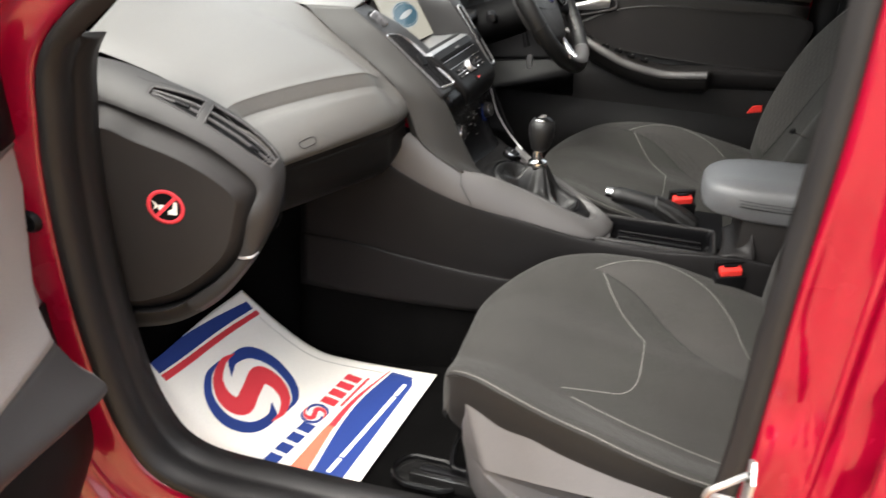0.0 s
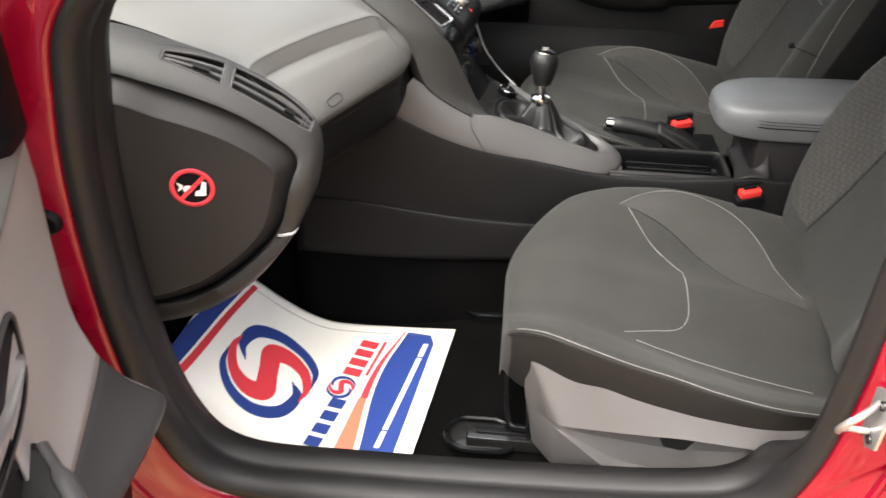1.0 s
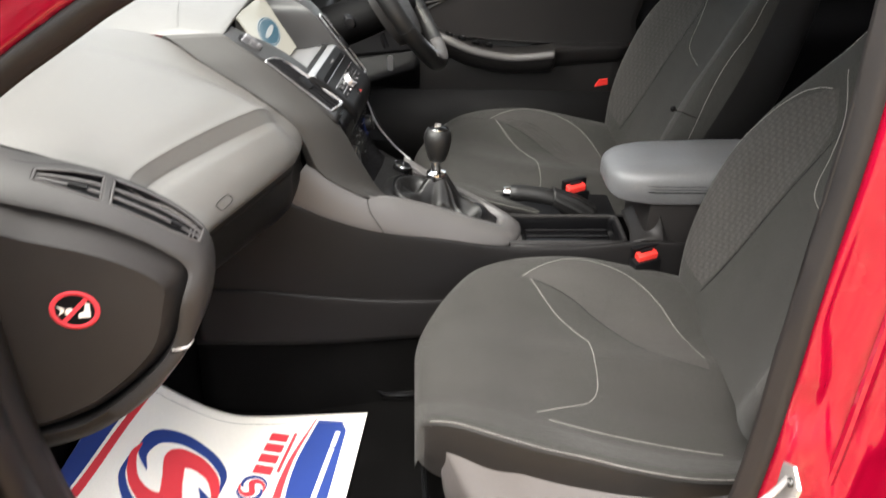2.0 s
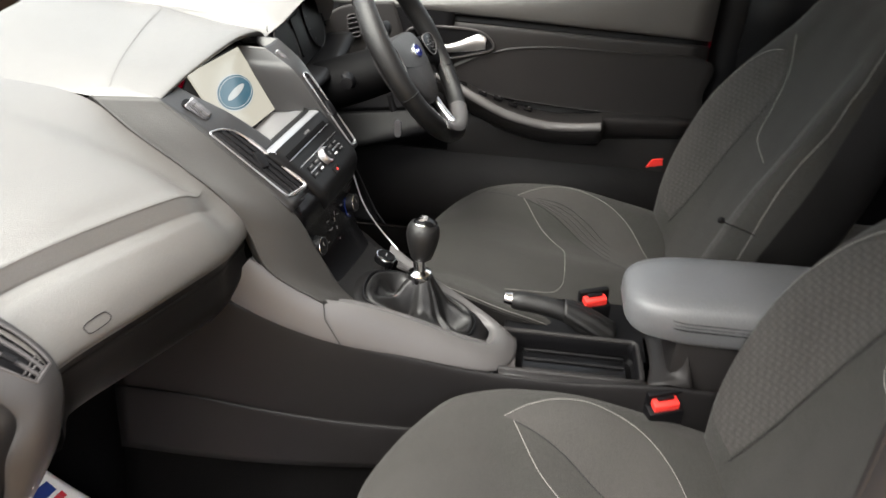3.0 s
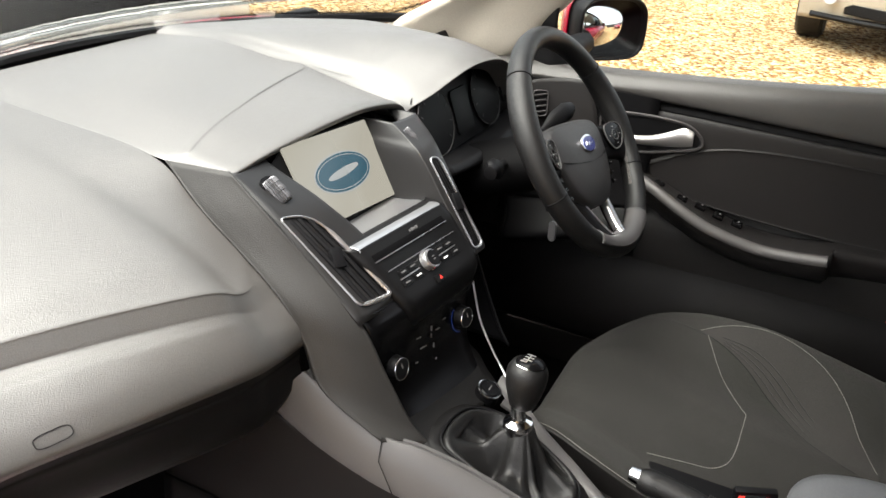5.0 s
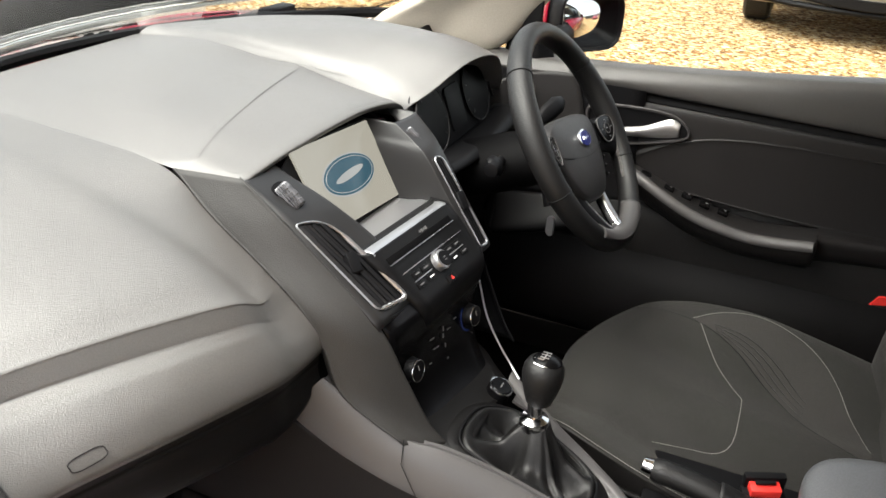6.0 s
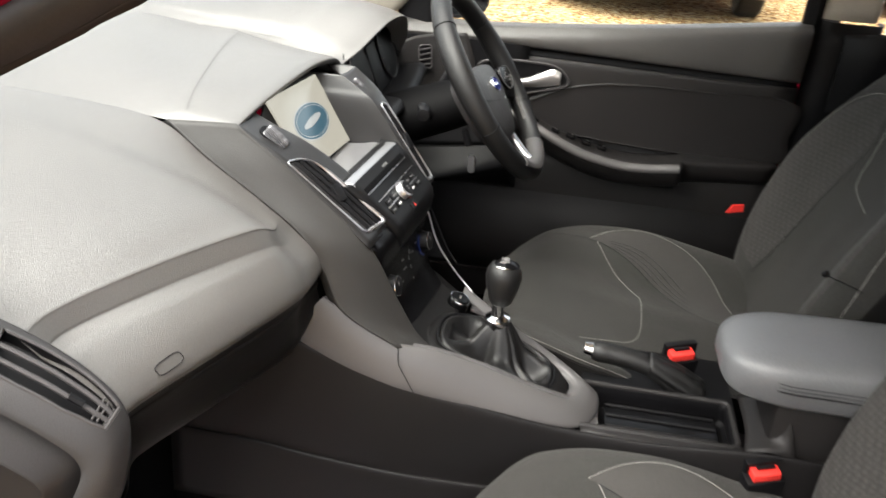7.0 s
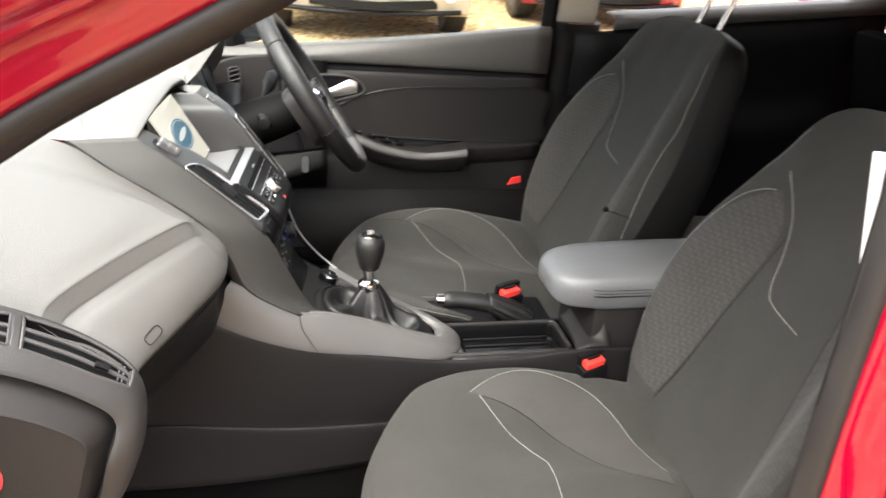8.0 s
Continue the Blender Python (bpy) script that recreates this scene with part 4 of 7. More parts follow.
for s in (1, -1):
    inlay("bolster_insert", on_back, [(s * 0.135, 0.440), (s * 0.098, 0.37), (s * 0.108, 0.25), (s * 0.122, 0.13), (s * 0.136, 0.04)], [(s * 0.150, 0.431), (s * 0.205, 0.36), (s * 0.225, 0.27), (s * 0.227, 0.2), (s * 0.205, 0.06)], label="honeycomb-weave bolster insert")
    if s > 0:
        inlay("cushion_insert", on_cushion, VALLEY, [(x * 0.985, y) for x, y in ARC], material=BOLSTER, label="ribbed bolster insert")
# plastic skirts beside the cushion
UPR = [(0.150, 0.178, 0.505), (0.188, 0.180, 0.515), (0.205, 0.174, 0.524), (0.238, 0.064, 0.508), (0.245, -0.062, 0.480), (0.246, -0.215, 0.458), (0.246, -0.34, 0.45)]
RIDGE = [(0.160, 0.172, 0.44), (0.205, 0.172, 0.435), (0.258, 0.120, 0.436), (0.267, 0.030, 0.441), (0.268, -0.062, 0.441), (0.265, -0.200, 0.426), (0.255, -0.34, 0.42)]
LIP = [(0.160, 0.168, 0.42), (0.205, 0.168, 0.415), (0.258, 0.118, 0.424), (0.268, 0.028, 0.350), (0.268, -0.070, 0.322), (0.265, -0.200, 0.418), (0.255, -0.34, 0.415)]
FOOT = [(0.160, 0.155, 0.345), (0.200, 0.155, 0.340), (0.245, 0.112, 0.325), (0.255, 0.028, 0.312), (0.255, -0.070, 0.305), (0.250, -0.200, 0.325), (0.245, -0.34, 0.35)]
DEEP = (0, 0, 0.002, 0.032, 0.036, 0.004, 0)
def facet_row(pts, s, n=14):
    """Straight runs between the corners, softened a little."""
    out = []
    for a, b in zip(pts, pts[1:]):
        out += [V(*a).lerp(V(*b), i / n) for i in range(n)]
    out.append(V(*pts[-1]))
    for _ in range(3):
        out = [out[0]] + [(p + q * 2 + r) / 4 for p, q, r in zip(out, out[1:], out[2:])] + [out[-1]]
    return [V(s * p.x, p.y, p.z) for p in out]
def between(f, inset=0.0):
    return [(a[0] + (b[0] - a[0]) * f - d * inset, a[1] + (b[1] - a[1]) * f, a[2] + (b[2] - a[2]) * f) for a, b, d in zip(RIDGE, LIP, DEEP)]
for s in (-1, 1):
    inner = [(0.13 if i < 2 else 0.19, y, z - 0.01) for i, (x, y, z) in enumerate(UPR)]
    soft = [(x - 0.004, y, z + 0.002) for x, y, z in UPR]
    cut = (lambda q: q) if s < 0 else (lambda q: [(x, min(y, 0.075 - 0.0001 * i), z) for i, (x, y, z) in enumerate(q)])   # the inner cover starts further back
    rows = [facet_row(cut(q), s) for q in (inner, soft, UPR, RIDGE, between(0.03, 0.15), between(0.15, 0.85), between(0.5, 1.0), between(0.85, 0.7), between(0.97, 0.1), LIP, FOOT, [(0.19, y, z - 0.005) for x, y, z in FOOT])]
    part("side_skirt", grid(rows), SKIRT, seat, "grey plastic seat side cover", angle=22)
    part("rail", block((0.034, 0.62, 0.026), (s * 0.185, -0.05, 0.324), bevel=0.004), STEEL, seat, "black steel seat rail")
    part("rail_channel", block((0.012, 0.16, 0.030), (s * 0.185, 0.165, 0.326), bevel=0.003), BLACK, seat)
    oval = [(0.036 * math.cos(a), 0.036 * math.sin(a) + (0.022 if math.sin(a) > 0 else -0.022)) for a in (2 * math.pi * i / 28 for i in range(28))]
    part("rail_foot", plate(oval, 0.010, pose(s * 0.178, 0.235, 0.308), 0.003), STEEL, seat, "glossy black rail foot")
    part("foot_rim", tube([V(s * 0.178 + x, 0.235 + y, 0.320) for x, y in oval], 0.0055, 8, closed=True), GLOSS, seat, "glossy black foot rim")
    part("bolt", disc(0.011, 0.010, 6, pose(s * 0.178, 0.248, 0.317), 0.001), STEEL, seat)
part("seat_pan", block((0.40, 0.45, 0.06), (0, -0.06, 0.37), bevel=0.01), BLACK, seat)
part("slide_bar", tube(spline([V(-0.17, 0.10, 0.345), V(-0.185, 0.17, 0.352), V(-0.165, 0.194, 0.356), V(0, 0.198, 0.356), V(0.165, 0.194, 0.356), V(0.185, 0.17, 0.352), V(0.17, 0.10, 0.345)], 60), 0.006, 10), GLOSS, seat, "black seat slide bar")
# hinge arm on the side of the backrest, head restraint posts
part("hinge_arm", tube([V(-0.2465, -0.304, 0.766), V(-0.2470, -0.345, 0.752), V(-0.2470, -0.376, 0.739)], 0.0009, 6), BACKSIDE, seat)
for y, z, r in ((-0.300, 0.768, 0.006), (-0.384, 0.735, 0.009)):
    part("hinge_cap", lathe([(0.0, 0.004), (r * 0.6, 0.0036), (r * 0.9, 0.002), (r, 0.0)], 20, frame_of(V(-0.2450, y, z), (0, 1, 0), (0, 0, -1))), BLACK, seat, "black hinge rivet")
for s in (-1, 1):
    part("post", tube([LEAN @ V(s * 0.045, -0.05, 0.60), LEAN @ V(s * 0.045, -0.052, 0.74)], 0.006, 10), CHROME, seat, "chrome head restraint post")
seat.location = (-0.39, 0, 0)
tagged(seat, "black cloth passenger seat with pale grey top-stitching", "seat")
other = copy_thing(seat, pose(0.29, 0.005, 0.028))
tagged(other, "black cloth driver's seat with pale grey top-stitching", "seat")

# pressed ribs along the driver's insert, and the crease ahead of it
lo_edge, hi_edge = c2(VALLEY, 40), c2(ARC, 40)
for f in (0.10, 0.20, 0.30, 0.40):
    seam([tuple(Vector(a).lerp(Vector(b), f)) for a, b in zip(lo_edge[4:27], hi_edge[4:27])], lambda x, y, lift: on_cushion(x, y, 0.0006), 0.0011, SIDEHIDE, other)
seam(c2([(0.153, 0.008), (0.160, 0.050), (0.162, 0.095), (0.158, 0.130)], 24), on_cushion, 0.0014, parent=other)

tag = part("side_tag", tube([V(-0.252, -0.272, 1.135), V(-0.254, -0.283, 1.06), V(-0.256, -0.292, 0.99)], [0.007, 0.006, 0.004], 6, flat=0.3), PRWHITE, seat, "narrow white tag")

# ---------------------------------------------------------------- centre console
con = thing("center_console", "dark centre console with satin silver gear surround", "console")
TOPL = [(-0.198, 0.62, 0.74), (-0.200, 0.50, 0.735), (-0.198, 0.40, 0.70), (-0.188, 0.28, 0.655), (-0.172, 0.15, 0.622), (-0.160, 0.05, 0.602), (-0.158, -0.08, 0.600), (-0.160, -0.215, 0.612), (-0.150, -0.40, 0.60)]
BASE = 0.432
for s in (1, -1):
    rows = []
    for q, out in ((0.0, 0.0), (0.025, -0.008), (0.42, -0.016), (0.62, -0.018), (0.66, -0.024), (1.0, -0.034)):
        rows.append([V(s * (x + out) - (0.130 if s < 0 else 0), y, (z if s > 0 else z - 0.05) + (BASE - (z if s > 0 else z - 0.05)) * q) for x, y, z in TOPL])
    # the side's shade is in its colour, darker than the other trim
    part("console_side", loft(rows, 50, 40), SIDESHADE, con, "grained console side, darkened for shade", thick=0.003)
    rows = [[V(s * (x + out) - (0.130 if s < 0 else 0), y, zz) for x, y, z in TOPL] for zz, out in ((0.440, -0.026), (0.40, -0.030), (0.34, -0.045), (0.27, -0.06))]
    part("tunnel_carpet", loft(rows, 30, 10), CARPET, con, "black carpet below the console", thick=0.003)
# silver band of the gear surround
UP = [(-0.196, 0.40, 0.783), (-0.187, 0.345, 0.743), (-0.179, 0.297, 0.716), (-0.167, 0.255, 0.706), (-0.152, 0.19, 0.683), (-0.140, 0.11, 0.650), (-0.127, 0.064, 0.630), (-0.107, 0.044, 0.622), (-0.077, 0.040, 0.620), (-0.053, 0.056, 0.624), (-0.030, 0.10, 0.640), (-0.004, 0.16, 0.662), (0.036, 0.235, 0.692)]
LO = [(-0.206, 0.44, 0.727), (-0.205, 0.38, 0.690), (-0.200, 0.31, 0.663), (-0.193, 0.25, 0.647), (-0.180, 0.17, 0.626), (-0.168, 0.10, 0.610), (-0.152, 0.042, 0.601), (-0.118, 0.014, 0.600), (-0.070, 0.010, 0.602), (-0.044, 0.042, 0.610), (-0.022, 0.094, 0.630), (0.003, 0.157, 0.653), (0.043, 0.235, 0.684)]
mid = [tuple(V(*a).lerp(V(*b), 0.42) + (V(*b) - V(-0.05, b[1] + 0.02, b[2])).normalized() * 0.005 + V(0, 0, 0.003)) for a, b in zip(UP, LO)]
def inward(p, d):
    way = V(-0.045 - p[0], 0.15 - p[1] if p[1] < 0.06 else 0, 0).normalized()
    return tuple(V(*p) + way * d + V(0, 0, -0.004))
part("gear_trim", loft([[inward(p, 0.012) for p in LO], LO, mid, UP, [inward(p, 0.010) for p in UP], [inward(p, 0.016) for p in UP]], 80, 24), SILVER, con, "satin silver gear surround")
part("trim_joint", tube([V(-0.180, 0.298, 0.718), V(-0.197, 0.293, 0.695), V(-0.203, 0.268, 0.655)], 0.0006, 5), BLACK, con)
RT = [(0.092, 0.312, 0.80), (0.078, 0.290, 0.748), (0.062, 0.262, 0.716), (0.050, 0.240, 0.698), (0.036, 0.222, 0.688)]
part("gear_trim", tube(spline(RT, 30), 0.0012, 8, flat=1.3), BEZEL, con)
# gaiter and lever
GQ = [(-0.122, 0.243), (-0.080, 0.252), (-0.040, 0.240), (-0.018, 0.20), (-0.024, 0.15), (-0.040, 0.102), (-0.062, 0.083), (-0.098, 0.084), (-0.124, 0.100), (-0.132, 0.14), (-0.130, 0.20)]
def gate_z(y):
    return 0.621 + 0.345 * (y - 0.055)
def gaiter(k, h, fold, cx=-0.055, cy=0.168):
    """The boot's ring, k from the collar (0) to the rim (1)."""
    out = []
    for i, p in enumerate(spline([V(x, y, 0) for x, y in GQ], 44, True)):
        a = 2 * math.pi * i / 44
        rim_p = V(p.x, p.y, gate_z(p.y))
        top = V(cx + 0.014 * math.cos(math.atan2(p.y - cy, p.x - cx)), cy + 0.014 * math.sin(math.atan2(p.y - cy, p.x - cx)), 0.697)
        q = top.lerp(rim_p, k)
        out.append(V(q.x, q.y, q.z + h + fold * (1.1 * math.sin(a * 4 + 0.6) + 0.8 * math.sin(a * 7 + 2) + 0.4 * math.sin(a * 13))))
    return out
part("gaiter", loft([gaiter(1.0, 0.0, 0.0), gaiter(0.94, 0.001, 0.001), gaiter(0.80, -0.013, 0.005), gaiter(0.62, -0.026, 0.009), gaiter(0.4, -0.030, 0.008), gaiter(0.22, -0.012, 0.004), gaiter(0.08, 0.0, 0.001), gaiter(0.0, 0.004, 0.0)], 88, 40, wrap_u=True), LEATHER, con, "creased black leather gear gaiter", thick=0.002)
def plate_ring(k, drop, cx=-0.062, cy=0.166):
    return [V(cx + (p.x - cx) * k, cy + (p.y - cy) * k, gate_z(cy + (p.y - cy) * k) - drop) for p in spline([V(x, y, 0) for x, y in GQ], 60, True)]
part("gear_plate", grid([plate_ring(k, d) for k, d in ((0.98, 0.010), (1.0, 0.001), (1.03, -0.001), (1.16, 0.001), (1.30, 0.010))], True), GEARPL, con, "dark gear surround plate")
part("gear_plate", loft([[V(a + (b - a) * f, y, z) for y, z, a, b in ((0.320, 0.705, -0.14, 0.085), (0.285, 0.692, -0.14, 0.072), (0.262, 0.688, -0.145, 0.050), (0.236, 0.680, -0.148, 0.032))] for f in (0, 0.33, 0.66, 1)], 12, 12), GEARPL, con, "dark gear surround plate", thick=0.003)
part("gaiter_rim", tube([p + V(0, 0, 0.004) for p in spline(gaiter(1.04, 0.0, 0), 80, True)], 0.0018, 8, closed=True), BLACK, con)
UPG = frame_of(V(-0.057, 0.172, 0.690), (1, 0, 0), (0, 1, -0.06))
lever = part("gear_lever", lathe([(0.0095, 0.0), (0.0095, 0.04)], 16, UPG), CHROME, con, "chrome gear lever")
part("collar", lathe([(0.010, 0.020), (0.0185, 0.016), (0.0195, 0.010), (0.018, 0.002), (0.012, 0.0)], 24, UPG), CHROME, lever, "chrome collar")
KNOB = UPG @ pose(0, 0, 0, 4, 6, 0)
part("gear_knob", lathe([(0.0, 0.038), (0.0135, 0.038), (0.0165, 0.041), (0.0205, 0.053), (0.0245, 0.068), (0.0262, 0.081), (0.0250, 0.091), (0.0200, 0.0995), (0.011, 0.1035), (0.0, 0.1045)], 36, KNOB), LEATHER, lever, "black leather gear knob")
part("knob_cap", lathe([(0.0, 0.1060), (0.010, 0.1052), (0.0180, 0.1014), (0.0190, 0.0998)], 32, KNOB @ pose(0, 0.001, 0, 2, 0, 0)), GLOSS, lever, "gloss black cap with the shift pattern")
part("knob_trim", tube(spline([KNOB @ V(x, y, z) for x, y, z in ((0.0185, -0.0185, 0.062), (0.0165, -0.0210, 0.079), (0.012, -0.0210, 0.0905), (0.002, -0.0172, 0.0990), (-0.010, -0.0148, 0.1005), (-0.0180, -0.004, 0.1002), (-0.0158, 0.0102, 0.1005))], 50), 0.0011, 6), CHROME, lever, "chrome line round the knob")
# tray, console box, armrest
part("console_top", loft([[V(x, y, z) for y, z in ((0.035, 0.601), (-0.08, 0.599), (-0.205, 0.604))] for x in (-0.160, -0.145)], 8, 4), PLASTIC, con, thick=0.004)
part("armrest_box", block((0.17, 0.36, 0.13), (-0.055, -0.40, 0.625), bevel=0.012), PLASTIC, con, "dark armrest pillar")
def arm(y, hw, z0, z1):
    return [V(-0.071 + hw * u, y, z0 + (z1 - z0) * f) for u, f in ((-0.86, 0.02), (-0.97, 0.22), (-1.0, 0.48), (-0.97, 0.72), (-0.86, 0.89), (-0.62, 0.98), (-0.25, 1.0), (0.25, 1.0), (0.62, 0.98), (0.86, 0.89), (0.97, 0.72), (1.0, 0.48), (0.97, 0.22), (0.86, 0.02), (0.3, 0), (-0.3, 0))]
part("armrest", loft([arm(-0.143, 0.020, 0.706, 0.722), arm(-0.146, 0.040, 0.697, 0.731), arm(-0.156, 0.058, 0.689, 0.739), arm(-0.174, 0.071, 0.684, 0.746), arm(-0.205, 0.080, 0.682, 0.751), arm(-0.25, 0.084, 0.680, 0.754), arm(-0.40, 0.085, 0.683, 0.758), arm(-0.50, 0.080, 0.688, 0.756), arm(-0.515, 0.06, 0.70, 0.745)], 70, 50, wrap_u=True, cap=True), ARMHIDE, con, "pale grey leather armrest lid", angle=60)

# ---------------------------------------------------------------- steering wheel
wheel = thing("steering_wheel", "black leather steering wheel with a silver lower spoke", "steering wheel")
TILT = radians(33.2)
WUP = V(0, math.sin(TILT), math.cos(TILT))
WM = frame_of(V(0.342, 0.250, 0.942), (1, 0, 0), WUP) @ pose(0, 0, 0, 0, 0, -10)   # x to the right, y up the wheel, z towards the driver; turned a little
RIM = 0.172
def on_rim(a, b, r, extra=0.0):
    """A point round the rim's section: a from the top, b round the section from outside towards the driver."""
    return WM @ V((RIM + r * math.cos(b)) * math.sin(a), (RIM + r * math.cos(b)) * math.cos(a), (r + extra) * math.sin(b))
def swell(a):
    return 0.0165 + 0.0022 * math.exp(-((abs(a) - 1.35) / 0.35) ** 2)
rim_rows = []
for i in range(96):
    a = -math.pi + 2 * math.pi * i / 96
    rim_rows.append([on_rim(a, 2 * math.pi * j / 18, swell(a), 0.0015) for j in range(18)])
part("rim", grid(rim_rows, True, True), LEATHER, wheel, "black leather rim")
for a in (-50, 50, 112, -112):
    a = radians(a)
    part("rim_seam", tube([on_rim(a, 2 * math.pi * i / 18, swell(a) + 0.0003, 0.0015) for i in range(18)], 0.0010, 5, closed=True), BLACK, wheel)
for s in (-1, 1):
    bm = bmesh.new()
    for i in range(40):
        a = s * radians(92 + 34 * i / 39)
        tube([on_rim(a, radians(168), swell(a) + 0.0003), on_rim(a + 0.006, radians(186), swell(a) + 0.0003)], 0.0007, 4, bm=bm)
    part("rim_stitching", bm, THREAD, wheel, "grey stitching inside the rim")
def hub(s, z, dy=0.0):
    half = ((0, 0.037), (0.045, 0.036), (0.080, 0.030), (0.096, 0.014), (0.095, -0.016), (0.086, -0.046), (0.068, -0.076), (0.040, -0.098), (0, -0.104))
    pts = [(x, y) for x, y in half] + [(-x, y) for x, y in reversed(half[1:-1])]
    return [WM @ V(x * s, -0.030 + (y + 0.030) * s, z) for x, y in pts]
airbag = part("airbag_cover", loft([hub(0.92, -0.050), hub(0.99, -0.030), hub(1.0, -0.016), hub(0.975, -0.008), hub(0.90, -0.003), hub(0.6, 0.003), hub(0.3, 0.005), hub(0.04, 0.006)], 80, 30, wrap_u=True, cap=True), AIRBAG, wheel, "dark grained airbag cover")
part("cover_seam", tube(spline([WM @ V(x, y, z) for x, y, z in ((-0.088, -0.022, -0.001), (-0.05, -0.030, 0.003), (0, -0.034, 0.0052), (0.05, -0.030, 0.003), (0.088, -0.022, -0.001))], 30), 0.0009, 5), BLACK, airbag)
BM = WM @ pose(0.004, -0.006, 0.004)
part("badge", plate([(0.0235 * math.cos(2 * math.pi * i / 32), 0.0145 * math.sin(2 * math.pi * i / 32)) for i in range(32)], 0.004, BM, 0.0014), CHROME, airbag, "small oval badge")
part("badge_field", plate([(0.0205 * math.cos(2 * math.pi * i / 32), 0.0117 * math.sin(2 * math.pi * i / 32)) for i in range(32)], 0.0012, BM @ pose(0, 0, 0.0036)), BADGEBLUE, airbag, "dark blue oval")
part("badge_mark", tube(spline([BM @ V(x, y, 0.005) for x, y in ((-0.013, -0.002), (-0.008, 0.003), (-0.004, -0.003), (0.001, 0.002), (0.005, -0.002), (0.013, 0.002))], 24), 0.0008, 5), CHROME, airbag)
for s in (-1, 1):
    arm_pts = [(0.070, -0.006, -0.018, 0.030, 0.036), (0.105, -0.010, -0.012, 0.029, 0.030), (0.140, -0.014, -0.004, 0.030, 0.034), (0.166, -0.016, 0.0, 0.034, 0.048)]
    spoke = part("spoke", loft([[WM @ V(s * x, y + dy, z + dz) for dy, dz in ((up, -0.004), (up * 0.8, 0.004), (0, 0.007), (-dn * 0.8, 0.004), (-dn, -0.004), (-dn * 0.7, -0.014), (up * 0.7, -0.014))] for x, y, z, up, dn in arm_pts], 30, 16, wrap_u=True, cap=True), BLACK, wheel, "black wheel spoke")
    PODM = WM @ frame_of(V(s * 0.127, -0.004, 0.001), (1, 0, s * 0.20), (0, 1, 0))
    pod_shape = [(s * x, y) for x, y in ((-0.024, 0.017), (0.004, 0.020), (0.020, 0.014), (0.022, -0.004), (0.006, -0.022), (-0.014, -0.024), (-0.026, -0.006))]
    pod = part("button_pod", plate([(p.x, p.y) for p in spline([V(*p, 0) for p in pod_shape], 36, True)], 0.005, PODM, 0.0015), GLOSS, spoke, "gloss black button pod")
    part("pod_rim", tube([PODM @ V(p.x * 0.97, p.y * 0.97, 0.0052) for p in spline([V(*p, 0) for p in pod_shape], 40, True)], 0.0011, 5, closed=True), SILVER, spoke, "satin pod edge")
    part("pod_ring", tube([PODM @ V(0.0085 * math.cos(a), 0.0085 * math.sin(a) - 0.002, 0.0054) for a in (2 * math.pi * i / 24 for i in range(24))], 0.0008, 5, closed=True), GREYPL, spoke)
    for dx, dy in ((0, 0.0125), (0, -0.0165), (-0.015, -0.002), (0.014, -0.002), (0, -0.002)):
        part("button_mark", block((0.0042, 0.0018, 0.0006), bevel=0), LEGEND, spoke).matrix_basis = PODM @ pose(dx, dy, 0.0053)
    for k in range(3):
        part("button", block((0.011, 0.008, 0.004), bevel=0.0012), GLOSS, wheel, "small black button").matrix_basis = WM @ pose(s * (0.101 - 0.006 * k), -0.046 - 0.015 * k, -0.010)
        part("button_mark", block((0.004, 0.0014, 0.0006), bevel=0), LEGEND, wheel).matrix_basis = WM @ pose(s * (0.101 - 0.006 * k), -0.046 - 0.015 * k, -0.0078)
    # the lower spoke's two legs, each with a bright inner edge
    leg = [V(s * 0.052, -0.084, -0.022), V(s * 0.041, -0.115, -0.015), V(s * 0.029, -0.145, -0.006), V(s * 0.018, -0.162, 0.004)]
    part("spoke_leg", loft([[WM @ (p + V(s * dx, 0, dz)) for dx, dz in ((-0.010, -0.008), (-0.009, 0.003), (0.0, 0.007), (0.010, 0.003), (0.013, -0.008), (0.0, -0.013))] for p in leg], 24, 18, wrap_u=True, cap=True), BLACK, wheel, "black lower spoke leg")
    part("leg_trim", loft([[WM @ (p + V(s * dx, -0.001, dz)) for dx, dz in ((-0.0115, -0.006), (-0.0118, 0.002), (-0.008, 0.0065), (-0.003, 0.0078))] for p in leg], 10, 18), BEZEL, wheel, "satin silver spoke edge", thick=0.0015)
part("spoke_foot", loft([[on_rim(math.pi + a, radians(b), swell(3) + 0.0012, 0.001) for b in (55 + 34 * math.cos(a * 2.4), 80, 105, 130, 155, 180, 200)] for a in (radians(-34 + 6.8 * i) for i in range(11))], 24, 30), SILVER, wheel, "silver spoke foot on the rim", thick=0.0016)
part("spoke_web", loft([[WM @ V(x, y, z) for x in (-w, -w * 0.5, 0, w * 0.5, w)] for w, y, z in ((0.022, -0.150, -0.004), (0.018, -0.158, 0.004), (0.017, -0.166, 0.012))], 12, 10), SILVER, wheel, "silver foot bridge", thick=0.003)

# steering column with its stalks and the key
col = thing("steering_column", "dark steering column shroud with two stalks", "steering column")
def shroud(t, w, h):
    c = V(0.345, 0.262, 0.915).lerp(V(0.345, 0.47, 0.835), t)
    return [c + V(w * math.cos(a), 0, 0) + WUP * (h * math.sin(a)) for a in (2 * math.pi * i / 12 for i in range(12))]
